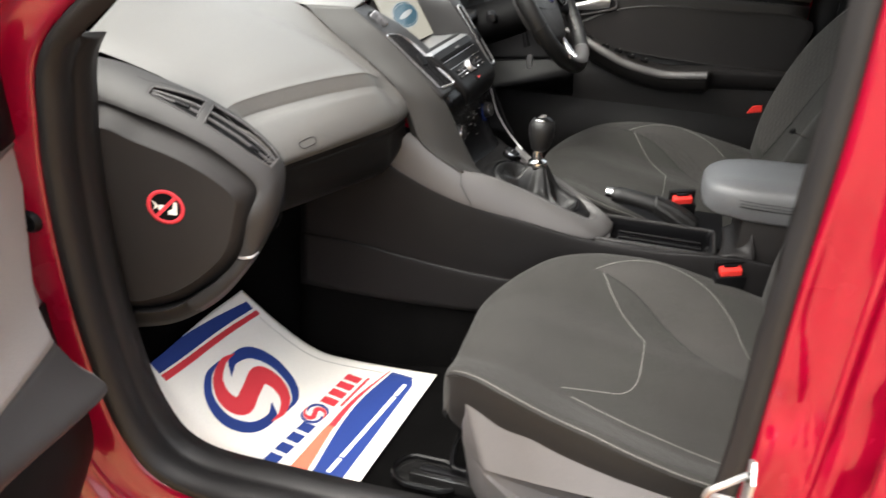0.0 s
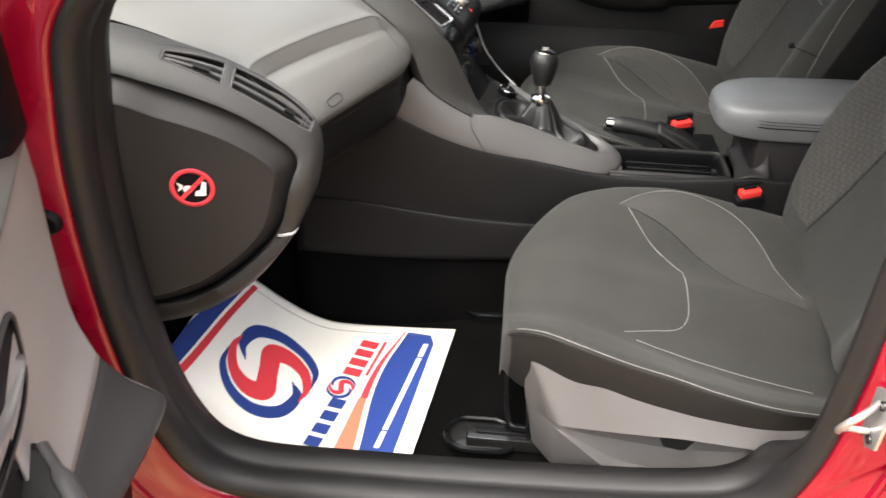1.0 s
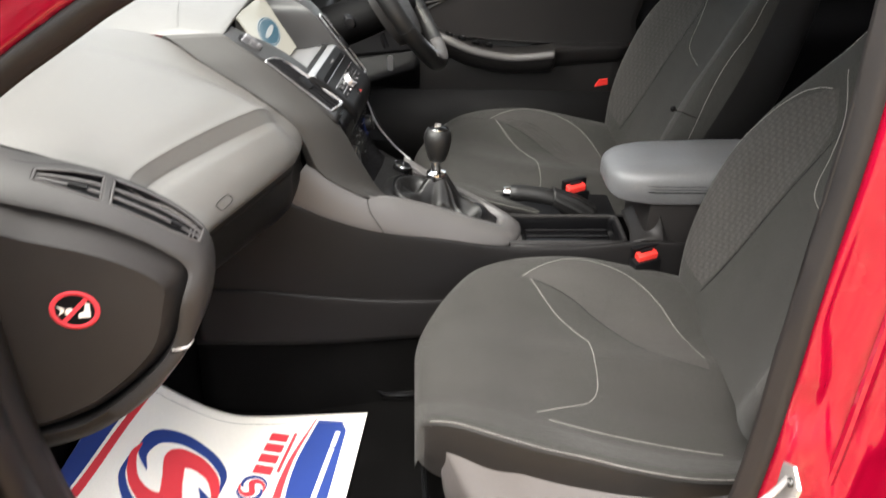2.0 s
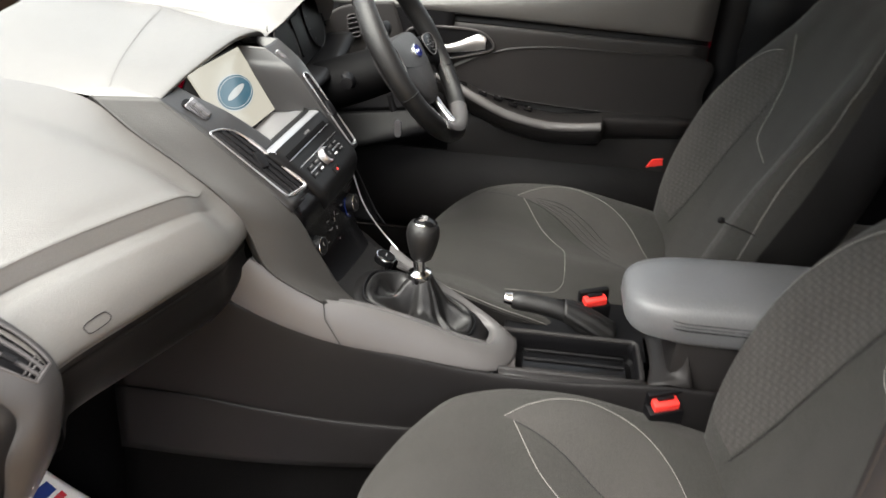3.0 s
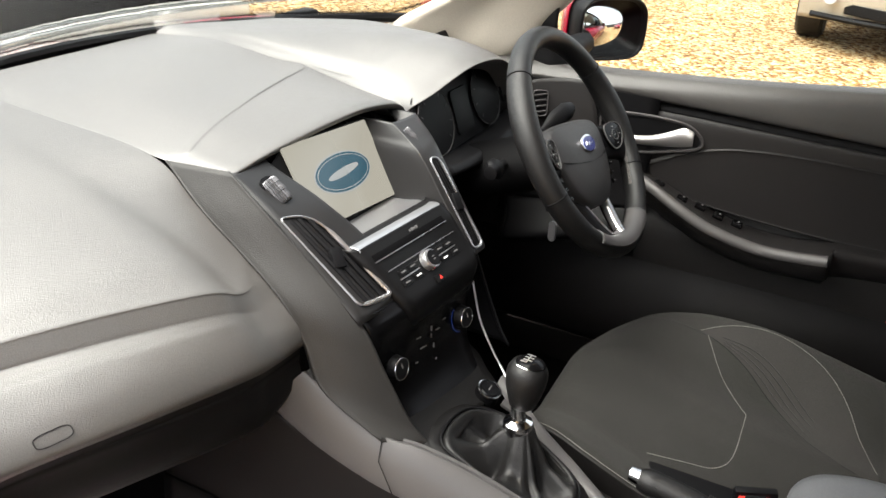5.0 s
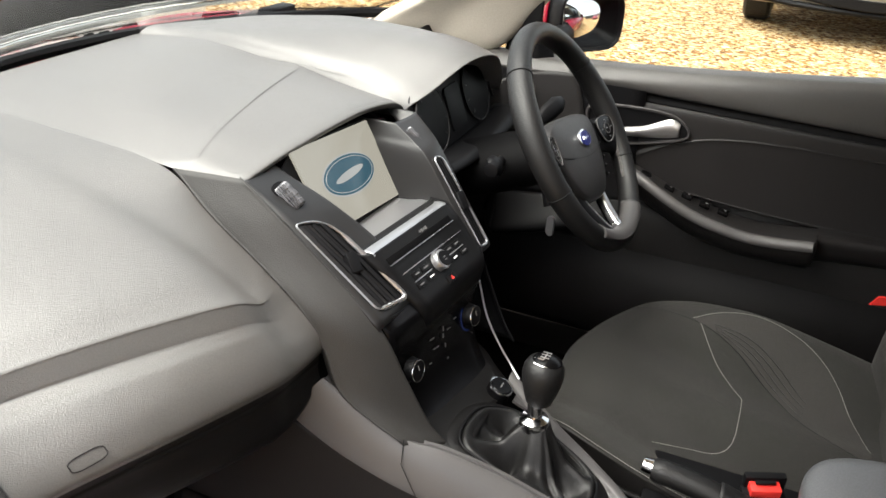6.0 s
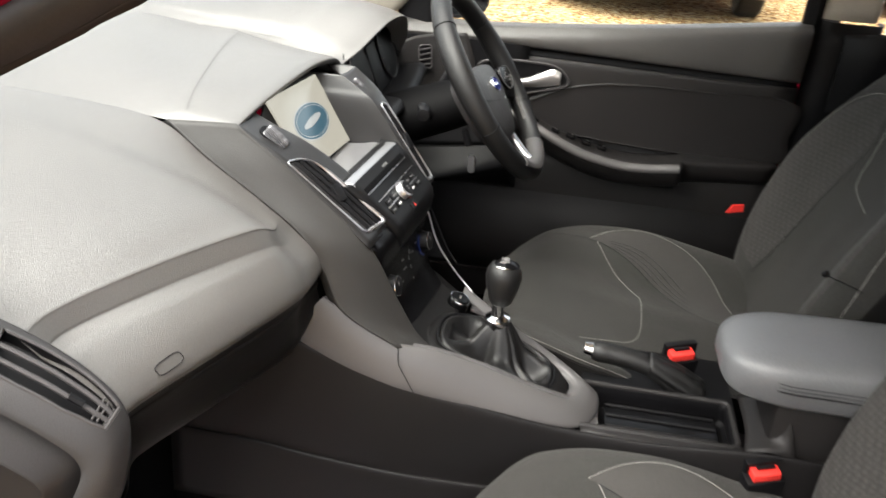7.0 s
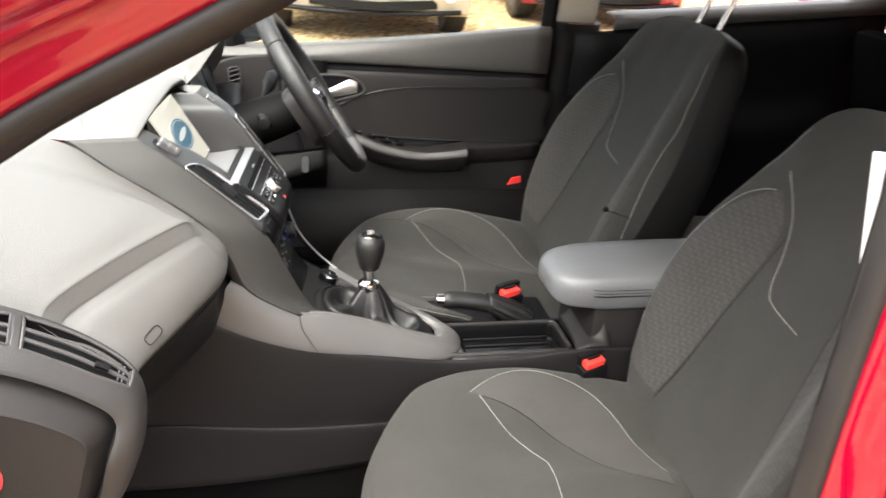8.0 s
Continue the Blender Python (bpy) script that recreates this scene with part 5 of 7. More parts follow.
# the shade behind the wheel is put into the shroud's colour
part("shroud", loft([shroud(0, 0.040, 0.036), shroud(0.08, 0.050, 0.042), shroud(0.5, 0.058, 0.048), shroud(1.0, 0.06, 0.05)], 36, 14, wrap_u=True, cap=True), SHADEBLACK, col, "column shroud, blacked for shade")
for s in (-1, 1):
    base = V(0.345 + s * 0.055, 0.355, 0.900)
    tip = base + (V(0.118, -0.030, 0.040) if s > 0 else V(-0.075, -0.010, 0.012))
    part("stalk", tube(spline([base, base.lerp(tip, 0.5) + V(0, 0, 0.002), tip], 16), [0.007 + 0.009 * min(1, max(0, (i - 5) / 4)) - 0.004 * max(0, i - 13) for i in range(16)], 12, flat=0.6), BLACK, col, "black control stalk")
part("stalk_ring", disc(0.011, 0.012, 18, pose(0.225, 0.347, 0.910, 0, -90, 0), 0.002), BLACK, col)
part("key", tube([V(0.30, 0.285, 0.865), V(0.298, 0.275, 0.835)], [0.005, 0.007], 8), BLACK, col)
part("key_fob", plate(rounded(0.014, 0.034, 0.006), 0.005, frame_of(V(0.298, 0.268, 0.80), (0.4, 0.9, 0), (0, 0, 1)), 0.002), SHELF, col, "small metal key tag")
# dials behind the wheel
cluster = thing("instrument_cluster", "dark instrument cluster with two round dials under the hood", "instrument cluster")
CM = frame_of(V(0.362, 0.478, 0.948), (1, 0, 0), (0, math.sin(radians(20)), math.cos(radians(20))))
part("cluster_panel", plate(rounded(0.31, 0.115, 0.04), 0.008, CM, 0.002), BLACK, cluster)
for s in (-1, 1):
    d = part("dial", disc(0.052, 0.004, 32, CM @ pose(s * 0.095, 0, 0.009), 0.001), BLACK, cluster, "round black dial")
    part("dial_ring", tube([CM @ V(s * 0.095 + 0.054 * math.cos(a), 0.054 * math.sin(a), 0.013) for a in (2 * math.pi * i / 40 for i in range(40))], 0.0009, 5, closed=True), GREYPL, d)
    for k in range(9):
        a = radians(225 - 33.75 * k)
        part("tick", block((0.007, 0.0014, 0.001), bevel=0), GREYPL, d).matrix_basis = CM @ pose(s * 0.095 + 0.044 * math.cos(a), 0.044 * math.sin(a), 0.0137, 0, 0, math.degrees(a))
part("cluster_display", plate(rounded(0.060, 0.075, 0.008), 0.004, CM @ pose(0, -0.005, 0.008), 0.001), BLACK, cluster)
part("cluster_lip", loft([[CM @ V(x, -0.052 - 0.012 * (1 - (x / 0.17) ** 2) + dy, z) for x in (-0.17, -0.12, -0.06, 0, 0.06, 0.12, 0.17)] for dy, z in ((0.004, 0.006), (0.0, 0.03), (-0.006, 0.052), (-0.020, 0.058))], 24, 10), BLACK, cluster, "dark lower lip of the cluster", thick=0.003)
part("cluster_visor", tube(spline([CM @ V(x, y, 0.012) for x, y in ((-0.160, -0.03), (-0.145, 0.02), (-0.095, 0.054), (0, 0.060), (0.095, 0.054), (0.145, 0.02), (0.160, -0.03))], 40), 0.0025, 8), BLACK, cluster)

# ---------------------------------------------------------------- centre stack fittings
SO, SX, SY = V(-0.070, 0.517, 1.000), V(0.172, -0.014, -0.008), V(0, -0.062, -0.095)
SM = frame_of(SO + SX / 2 + SY / 2, SX, -SY)   # middle of the screen, y up
SW, SH = 0.176, SY.length
recess = part("screen_recess", plate([(-0.132, -0.075), (0.138, -0.075), (0.142, 0.050), (0.095, 0.060), (-0.07, 0.060), (-0.128, 0.030)], 0.004, SM @ pose(0, 0, -0.010)), BLACK, dash, "black screen surround")
scr = part("screen", plate(rounded(SW, SH, 0.003), 0.003, SM @ pose(0, 0, -0.002)), SCREENMAT, dash, "lit cream start-up screen")
ell = lambda a, b, n=36: [(a * math.cos(2 * math.pi * i / n), b * math.sin(2 * math.pi * i / n)) for i in range(n)]
part("screen_oval", plate(ell(0.058, 0.0275), 0.0005, SM @ pose(0, 0, 0.0012)), LOGOPALE, scr)
part("screen_oval", plate(ell(0.056, 0.0255), 0.0005, SM @ pose(0, 0, 0.0020)), LOGOBLUE, scr, "blue oval shape")
part("screen_ring", tube([SM @ V(0.0520 * math.cos(a), 0.0222 * math.sin(a), 0.0026) for a in (2 * math.pi * i / 48 for i in range(48))], 0.0005, 5, closed=True), LOGOPALE, scr)
part("screen_mark", plate(ell(0.034, 0.0055, 28), 0.0004, SM @ pose(0, 0, 0.0026, 0, 0, 6)), LOGOPALE, scr, "pale bar on the oval")
# the bright shelf under the screen, radio and slot
def skew(x, y, z):
    """The stack turns slightly towards the driver."""
    return V(x, y - 0.12 * x, z)
SHELFP = [(0.475, 0.8925), (0.452, 0.8920), (0.432, 0.8938), (0.414, 0.8975), (0.399, 0.9015), (0.388, 0.9036), (0.381, 0.9040), (0.3765, 0.9028), (0.3738, 0.9002), (0.3735, 0.8975)]
part("shelf", loft([[skew(-0.092 + 0.188 * f, y, z - 0.012 * max(0.0, f - 0.965) / 0.035 * (y < 0.40)) for y, z in SHELFP] for f in (0, 0.03, 0.07, 0.12, 0.25, 0.5, 0.75, 0.88, 0.94, 0.98, 1.0)], 50, 50), SHELF, dash, "polished silver shelf under the screen", thick=0.002)
RADIO = [(0.400, 0.903), (0.378, 0.9025), (0.3725, 0.8995), (0.358, 0.888), (0.345, 0.8745), (0.334, 0.863), (0.322, 0.851), (0.3145, 0.842), (0.3105, 0.832), (0.3105, 0.822), (0.314, 0.806), (0.321, 0.796)]
def on_radio(x, f, lift=0.0):
    """On the radio's slope: f from the shelf's edge (0) to its chin (1)."""
    run = [V(0, y, z) for y, z in RADIO[2:8]]
    g = min(max(f, 0.0), 0.9999) * 5
    p = run[int(g)].lerp(run[int(g) + 1], g - int(g))
    return skew(x, p.y, p.z) + V(0, -0.71, 0.70) * (lift + 0.0022)
RX, RY = (1, -0.12, 0), (0, 0.058, 0.0585)
def radio_at(x, f, lift=0.0):
    return frame_of(on_radio(x, f, lift), RX, RY)
def radio_x(z):
    return along(((0.796, -0.070), (0.842, -0.083), (0.905, -0.101)), z), along(((0.796, 0.078), (0.842, 0.088), (0.905, 0.097)), z)
part("radio_panel", loft([[skew(radio_x(z)[0] + (radio_x(z)[1] - radio_x(z)[0]) * f, y + dy, z) for y, z in RADIO] for f, dy in ((0, 0.045), (0, 0.014), (0.02, 0.004), (0.06, 0.0005), (0.15, 0.0), (0.5, 0.0), (0.85, 0.0), (0.94, 0.0005), (0.98, 0.004), (1, 0.014), (1, 0.040))], 50, 40), RADIOPL, dash, "satin black radio panel", thick=0.003)
part("disc_slot", block((0.152, 0.0088, 0.0012), bevel=0.0004), SHADEBLACK, dash, "black disc slot").matrix_basis = radio_at(-0.008, 0.145)
part("slot_lip", block((0.154, 0.0013, 0.0030), bevel=0.0005), BEZEL, dash, "bright slot edge").matrix_basis = radio_at(-0.008, 0.205)
part("radio_line", block((0.146, 0.0012, 0.0016), bevel=0.0004), BEZEL, dash, "bright line across the radio").matrix_basis = radio_at(-0.004, 0.39)
for k in range(4):
    part("legend", block((0.0035, 0.0042 if k % 2 else 0.003, 0.0006), bevel=0), LEGEND, dash).matrix_basis = radio_at(0.001 + 0.0048 * k, 0.055, 0.0004)
knob = part("volume_knob", lathe([(0.0, 0.0100), (0.0110, 0.0100), (0.0128, 0.0092), (0.0138, 0.007), (0.0142, 0.003), (0.0150, 0.0)], 32, radio_at(-0.006, 0.580)), BEZEL, dash, "chrome volume knob")
part("knob_face", disc(0.0108, 0.001, 24, radio_at(-0.006, 0.580, 0.0097)), BLACK, knob)
for k in range(2):
    part("legend", block((0.0045, 0.0016, 0.0006), bevel=0), LEGEND, knob).matrix_basis = radio_at(-0.006, 0.580, 0.0108) @ pose(0, -0.002 + 0.004 * k, 0)
for s in (-1, 1):
    for f in (0.60,):
        part("radio_line", block((0.040, 0.0016, 0.002), bevel=0.0005), BEZEL, dash).matrix_basis = radio_at(-0.006 + s * 0.041, f)
    for dx, f in ((0.030, 0.51), (0.050, 0.51), (0.030, 0.68), (0.054, 0.68)):
        part("radio_button", block((0.018, 0.008, 0.0024), bevel=0.0008), RADIOPL, dash).matrix_basis = radio_at(-0.006 + s * dx, f)
        part("legend", block((0.009, 0.0018, 0.0006), bevel=0), PRWHITE if f > 0.6 and dx < 0.04 else LEGEND, dash).matrix_basis = radio_at(-0.006 + s * dx, f, 0.0013)
part("hazard_button", block((0.020, 0.010, 0.003), bevel=0.001), RADIOPL, dash, "black hazard button").matrix_basis = radio_at(-0.006, 0.93)
part("hazard_mark", plate([(-0.0030, -0.0025), (0.0030, -0.0025), (0, 0.0030)], 0.0006, radio_at(-0.006, 0.93, 0.0017)), REDPL, dash, "small red hazard triangle")
# slim vents on either flank
def quad_loop(a, b, c, d, radii=(0.012, 0.012, 0.012, 0.012), n=6):
    """A round-cornered loop through four corners."""
    q, out = [V(*p) for p in (a, b, c, d)], []
    for i in range(4):
        p, o, s2 = q[i - 1], q[i], q[(i + 1) % 4]
        u, w2 = o.lerp(p, min(0.62, radii[i] / (o - p).length)), o.lerp(s2, min(0.62, radii[i] / (o - s2).length))
        for k in range(n + 1):
            t = k / n
            out.append(u * (1 - t) ** 2 + o * 2 * t * (1 - t) + w2 * t * t)
    return out
def flank_vent(m, label, A, B, C, D, radii=(0.008, 0.012, 0.008, 0.008), foot=0.0022):
    vent = thing("air_vent", label, "air vent", group="centre stack vents")
    loop = quad_loop(A, B, C, D, radii)
    nrm = (V(*B) - V(*A)).cross(V(*D) - V(*A)).normalized()
    nrm = nrm if nrm.y < 0 else -nrm
    f = lambda pts: [m @ p for p in pts]
    part("bezel", tube(f([p + nrm * 0.002 for p in loop]), [0.0013] * 7 + [0.0016] * 6 + [foot] * 9 + [0.0016] * (len(loop) - 22), 8, closed=True), BEZEL, vent, "bright metal bezel")
    part("throat", loft([f([p + nrm * 0.0015 for p in loop]), f([p - nrm * 0.012 for p in loop])], len(loop), 4, wrap_u=True, cap="end"), BLACK, vent)
    for k in range(3):
        t = 0.25 + 0.25 * k
        a, b = V(*A).lerp(V(*B), t), V(*D).lerp(V(*C), t)
        part("slat", tube(f([a.lerp(b, 0.03) + nrm * 0.001, a.lerp(b, 0.5) + nrm * 0.003, a.lerp(b, 0.97) + nrm * 0.001]), 0.0030, 6, flat=0.5), BLACK, vent, "black vent slat")
    mid = (V(*A) + V(*B) + V(*C) + V(*D)) / 4
    t = part("thumb_tab", block((0.016, 0.026, 0.008), bevel=0.002), BLACK, vent, "vent thumb tab")
    t.matrix_basis = m @ frame_of(mid + nrm * 0.003, V(*B) - V(*A), V(*A) - V(*D))
    return vent
flank_vent(Matrix(), "slim dark air vent with a bright bezel on the stack", (-0.1475, 0.462, 0.948), (-0.1045, 0.444, 0.942), (-0.0865, 0.343, 0.8525), (-0.1345, 0.358, 0.8545), (0.008, 0.034, 0.009, 0.009), 0.0032)
flank_vent(Matrix(), "slim dark air vent with a bright bezel beside the wheel", (0.110, 0.399, 0.955), (0.130, 0.3955, 0.952), (0.1165, 0.3125, 0.8425), (0.095, 0.3150, 0.8435))
# ribbed roller knobs above the vents
for at, k in (((-0.1165, 0.486, 0.9665), 1.15), ((0.126, 0.437, 0.9735), 0.9)):
    m = frame_of(V(*at), (0.04, -0.70, -0.62), (1, 0.0, 0.0)) @ Matrix.Scale(k, 4)
    barrel = [[m @ V(x, r * math.cos(a), r * math.sin(a)) for r, a in (((0.0100 if q % 2 else 0.0088) * f, 2 * math.pi * q / 40) for q in range(40))] for x, f in ((-0.0150, 0.2), (-0.0150, 0.80), (-0.0130, 0.95), (-0.0075, 1.0), (-0.0070, 0.93), (-0.0025, 0.94), (-0.0020, 1.02), (0.0030, 1.02), (0.0035, 0.94), (0.0080, 0.93), (0.0085, 1.0), (0.0130, 0.95), (0.0150, 0.80), (0.0150, 0.2))]
    part("roller", grid(barrel, True), ROLLER, dash, "silver ribbed roller knob", angle=20)
    slot_m = m @ pose(0, 0, -0.004)
    part("roller_slot", plate([(p[0] * 1.0, p[1]) for p in rounded(0.040, 0.024, 0.009)], 0.003, slot_m), BLACK, dash)
# climate knobs and their small marks
def on_climate(x, z, lift=0.0):
    y = along(tuple((b, a) for a, b in reversed(LOWFACE)), z)
    return frame_of(skew(x, y - 0.003 - lift, z), RX, (0, 0.02, 0.1))
for x in (-0.102, 0.050):
    KM = on_climate(x, 0.760)
    k = part("climate_knob", lathe([(0.0, 0.013), (0.0125, 0.013), (0.0145, 0.011), (0.0155, 0.004), (0.0165, 0.0)], 32, KM), BLACK, dash, "round climate knob")
    part("knob_ring", tube([KM @ V(0.0140 * math.cos(a), 0.0140 * math.sin(a), 0.0118) for a in (2 * math.pi * i / 36 for i in range(36))], 0.0008, 6, closed=True), CHROME, k, "chrome ring")
    part("pointer", block((0.0016, 0.007, 0.001), bevel=0), THREAD, k).matrix_basis = KM @ pose(0, 0.004, 0.0132, 0, 0, 12)
for i in range(16):
    a = radians(250 - 12 * i)
    part("temperature_mark", block((0.0042, 0.0012, 0.0006), bevel=0), LITBLUE if i < 11 else LITRED, dash).matrix_basis = on_climate(0.050, 0.760, 0.0004) @ pose(0.0215 * math.cos(a), 0.0215 * math.sin(a), 0.0004, 0, 0, math.degrees(a) + 90)
for dx, z, w, h in ((-0.050, 0.776, 0.010, 0.0016), (-0.040, 0.757, 0.014, 0.0014), (-0.021, 0.776, 0.003, 0.007), (-0.021, 0.765, 0.0022, 0.006), (-0.019, 0.750, 0.0022, 0.006), (-0.006, 0.768, 0.010, 0.0016), (0.010, 0.776, 0.008, 0.0016), (-0.021, 0.732, 0.003, 0.0025), (-0.060, 0.745, 0.006, 0.0014)):
    part("legend", block((w, h, 0.0006), bevel=0), LEGEND, dash).matrix_basis = on_climate(dx, z, 0.0004) @ pose(0, 0, 0, 0, 0, -8)
# start button and switch bank beside the lever
SB = frame_of(V(0.002, 0.238, 0.690), (1, 0, 0), (0, 1, 0.36))
part("start_button", lathe([(0.0, 0.006), (0.0135, 0.006), (0.0155, 0.004), (0.0165, 0.0), (0.0175, -0.014)], 28, SB), GLOSS, con, "round gloss start button")
part("button_ring", tube([SB @ V(0.0158 * math.cos(a), 0.0158 * math.sin(a), 0.0035) for a in (2 * math.pi * i / 30 for i in range(30))], 0.0013, 5, closed=True), CHROME, con)
part("legend", block((0.010, 0.0016, 0.0006), bevel=0), LEGEND, con).matrix_basis = SB @ pose(0, 0, 0.0063)
for k in range(2):
    part("switch", block((0.015, 0.028, 0.005), bevel=0.0015), GREYPL, con, "small console switch").matrix_basis = frame_of(V(0.006 - 0.016 * k, 0.205 - 0.038 * k, 0.672 - 0.014 * k), (1, 0, 0), (0, 1, 0.38))
# shift pattern on the knob
for dx, dy, w, h in ((-0.007, 0, 0.0018, 0.014), (0, 0, 0.0018, 0.014), (0.007, 0, 0.0018, 0.014), (0, 0, 0.0156, 0.0018), (-0.0125, 0.0035, 0.0018, 0.0085), (-0.010, 0, 0.006, 0.0018)):
    part("shift_mark", block((w * 0.8 if w < 0.003 else w, h * 0.8, 0.0008), bevel=0), ZINC, lever).matrix_basis = KNOB @ pose(dx, dy, 0.1070 - 0.05 * (abs(dx) * 0.12 + abs(dy) * 0.05))

# ---------------------------------------------------------------- side vent and marks on the dashboard's end
svent = thing("air_vent", "long dark slatted air vent at the dashboard's end", "air vent")
def low(f, k, d):
    """On the frame's band, d under its face."""
    a, b, c = band(f, k), band(f + 0.02, k), band(f, min(k + 1, 110))
    n = (b - a).cross(c - a).normalized()
    return a - (n if n.z > 0 else -n) * d
for k0, k1 in GAPS:
    ks = [k0 + 0.5 * i for i in range(int((k1 - k0) * 2) + 1)]
    part("throat", grid([[low(slot(g, k), k, d) for g, d in ((-0.02, 0.0012), (0.02, 0.012), (0.5, 0.016), (0.98, 0.012), (1.02, 0.0012))] for k in ks]), BLACK, svent)
    for k in (k0, k1):
        part("throat_end", grid([[low(slot(g, k), k, d) for g in (0, 0.33, 0.66, 1)] for d in (0.0, 0.014)]), BLACK, svent)
    part("bezel", tube([low(slot(0, k), k, -0.0004) for k in ks] + [low(slot(g / 4, k1), k1, -0.0004) for g in (1, 2, 3)] + [low(slot(1, k), k, -0.0004) for k in reversed(ks)] + [low(slot(g / 4, k0), k0, -0.0004) for g in (3, 2, 1)], 0.0019, 6, closed=True), GREYPL, svent, "grey vent edge")
    for g in (0.36, 0.68):
        inner = [k for k in ks if step(VLOW, k) - step(VTOP, k) > 0.10]
        part("slat", tube([low(slot(g, k), k, 0.0020) for k in inner], 0.0024, 6, flat=0.7), GREYPL, svent, "dark vent slat")
    km = k0 + (k1 - k0) * 0.62
    part("thumb_tab", tube([low(slot(0.68, km - 1.2), km - 1.2, -0.001), low(slot(0.68, km + 1.2), km + 1.2, -0.001)], 0.0036, 6), BLACK, svent)
for k in (47.3, 46.2, 45.0):
    part("vent_fin", tube([low(slot(0.15, k), k, 0.0015), low(slot(0.9, k), k, 0.0015)], 0.0011, 6), GREYPL, svent, "grey vent fin")
part("vent_lip", tube([low(max(0.03, step(VTOP, k) - 0.13), k, -0.0002) for k in [16 + 0.5 * i for i in range(70)]], 0.0013, 5), BLACK, svent)
# seam mark of the airbag lid, in the pad
pad_tree = BVHTree.FromBMesh(loft([stepped(x, s) for x, s in SIDE], 160, 60))
mark = [pad_tree.find_nearest(V(-0.472, 0.474, 0.856) + V(0.95, -0.30, 0.02) * (0.017 * u) + V(0, 0.45, 0.85) * (0.0065 * v))[0] for u, v in rounded(2, 2, 0.6, 4)]
part("airbag_mark", tube(mark, 0.0006, 5, closed=True), PLASTIC, dash)
# round warning sticker: red ring and bar round pale shapes
sticker = thing("warning_sticker", "round red-ringed airbag warning sticker on the dash end", "sticker")
KM = frame_of(V(plane_x(0.629, 0.794) - 0.0016, 0.629, 0.794), (0.17, -1, 0), (-0.05, 0, 1))
R1, R2 = 0.0290, 0.0228
bm = grid([[V(r * math.cos(a), r * math.sin(a), 0) for a in (2 * math.pi * i / 48 for i in range(48))] for r in (R1, R2)], True)
bm.transform(KM)
part("sticker_disc", disc(R1 - 0.001, 0.0004, 40, KM @ pose(0, 0, -0.0008)), BLACK, sticker)
part("sticker_ring", bm, PRRED, sticker, "red ring", thick=0.0004)
part("sticker_bar", block((0.047, 0.0055, 0.0004), bevel=0), PRRED, sticker).matrix_basis = KM @ pose(0, 0, 0.0004, 0, 0, 45)
part("sticker_shape", plate([(0.002, -0.012), (0.016, -0.012), (0.0185, 0.008), (0.0135, 0.010), (0.010, -0.003), (0.0035, -0.005)], 0.0003, KM), PAPER, sticker)
part("sticker_shape", disc(0.006, 0.0003, 16, KM @ pose(-0.006, -0.002, 0)), PAPER, sticker)
part("sticker_shape", plate([(-0.020, -0.006), (-0.012, 0.0), (-0.012, 0.004), (-0.020, 0.010), (-0.016, 0.002)], 0.0003, KM), PAPER, sticker)

# ---------------------------------------------------------------- console fittings
TR = rounded(0.100, 0.226, 0.012)
tray = part("tray", loft([[V(-0.092 + x * k, -0.07 + y * k, z) for x, y in TR] for k, z in ((1.03, 0.602), (0.99, 0.600), (0.97, 0.590), (0.95, 0.560), (0.02, 0.560))], 60, 16, wrap_u=True, cap="end"), BLACK, con, "black storage tray")
part("tray_rim", tube([V(-0.092 + x * 1.04, -0.07 + y * 1.03, 0.601) for x, y in TR], 0.0045, 8, closed=True), PLASTIC, con, "dark tray rim")
part("tray_front", block((0.080, 0.030, 0.014), (-0.092, 0.024, 0.590), bevel=0.003), GREYPL, con, "grey tray divider")
part("tray_lid", block((0.072, 0.165, 0.006), (-0.088, -0.085, 0.578), bevel=0.002), GLOSS, con, "black sliding tray lid")
for k in range(3):
    part("tray_rib", tube([V(-0.112 + 0.024 * k, -0.005, 0.583), V(-0.112 + 0.024 * k, -0.164, 0.583)], 0.0018, 6), BLACK, con)
part("console_end", loft([[V(-0.158, -0.19, 0.606), V(-0.10, -0.20, 0.605), V(-0.03, -0.20, 0.607)], [V(-0.160, -0.222, 0.616), V(-0.10, -0.225, 0.625), V(-0.03, -0.225, 0.63)], [V(-0.155, -0.26, 0.60), V(-0.12, -0.235, 0.69), V(-0.03, -0.235, 0.69)]], 14, 10), PLASTIC, con, thick=0.003)
part("console_deck", block((0.17, 0.24, 0.04), (0.045, -0.09, 0.545), bevel=0.006), BLACK, con, "dark console deck")
def arm_side(y, f):
    """On the armrest's near side and front, f up from its underside."""
    k = max(0.0, min(1.0, (-0.146 - y) / 0.09))
    hw = 0.040 + 0.0445 * math.sin(k * math.pi / 2)
    return V(-0.071 - hw * (1.004 - 0.05 * abs(f - 0.5)), y, 0.69 + 0.055 * f)
run = [arm_side(-0.148 - 0.35 * (i / 60) ** 1.6, 0.40) for i in range(61)]
part("armrest_seam", tube(run, 0.0012, 6), BLACK, con, "dark seam round the armrest")
for dz in (0.006, 0.012):
    part("armrest_stitch", tube([p + V(-0.0004, 0, dz) for p in run], 0.0005, 5), BLACK, con, "dark stitched edge")
# handbrake
hb = thing("handbrake", "black leather handbrake lever with a bright push button", "handbrake")
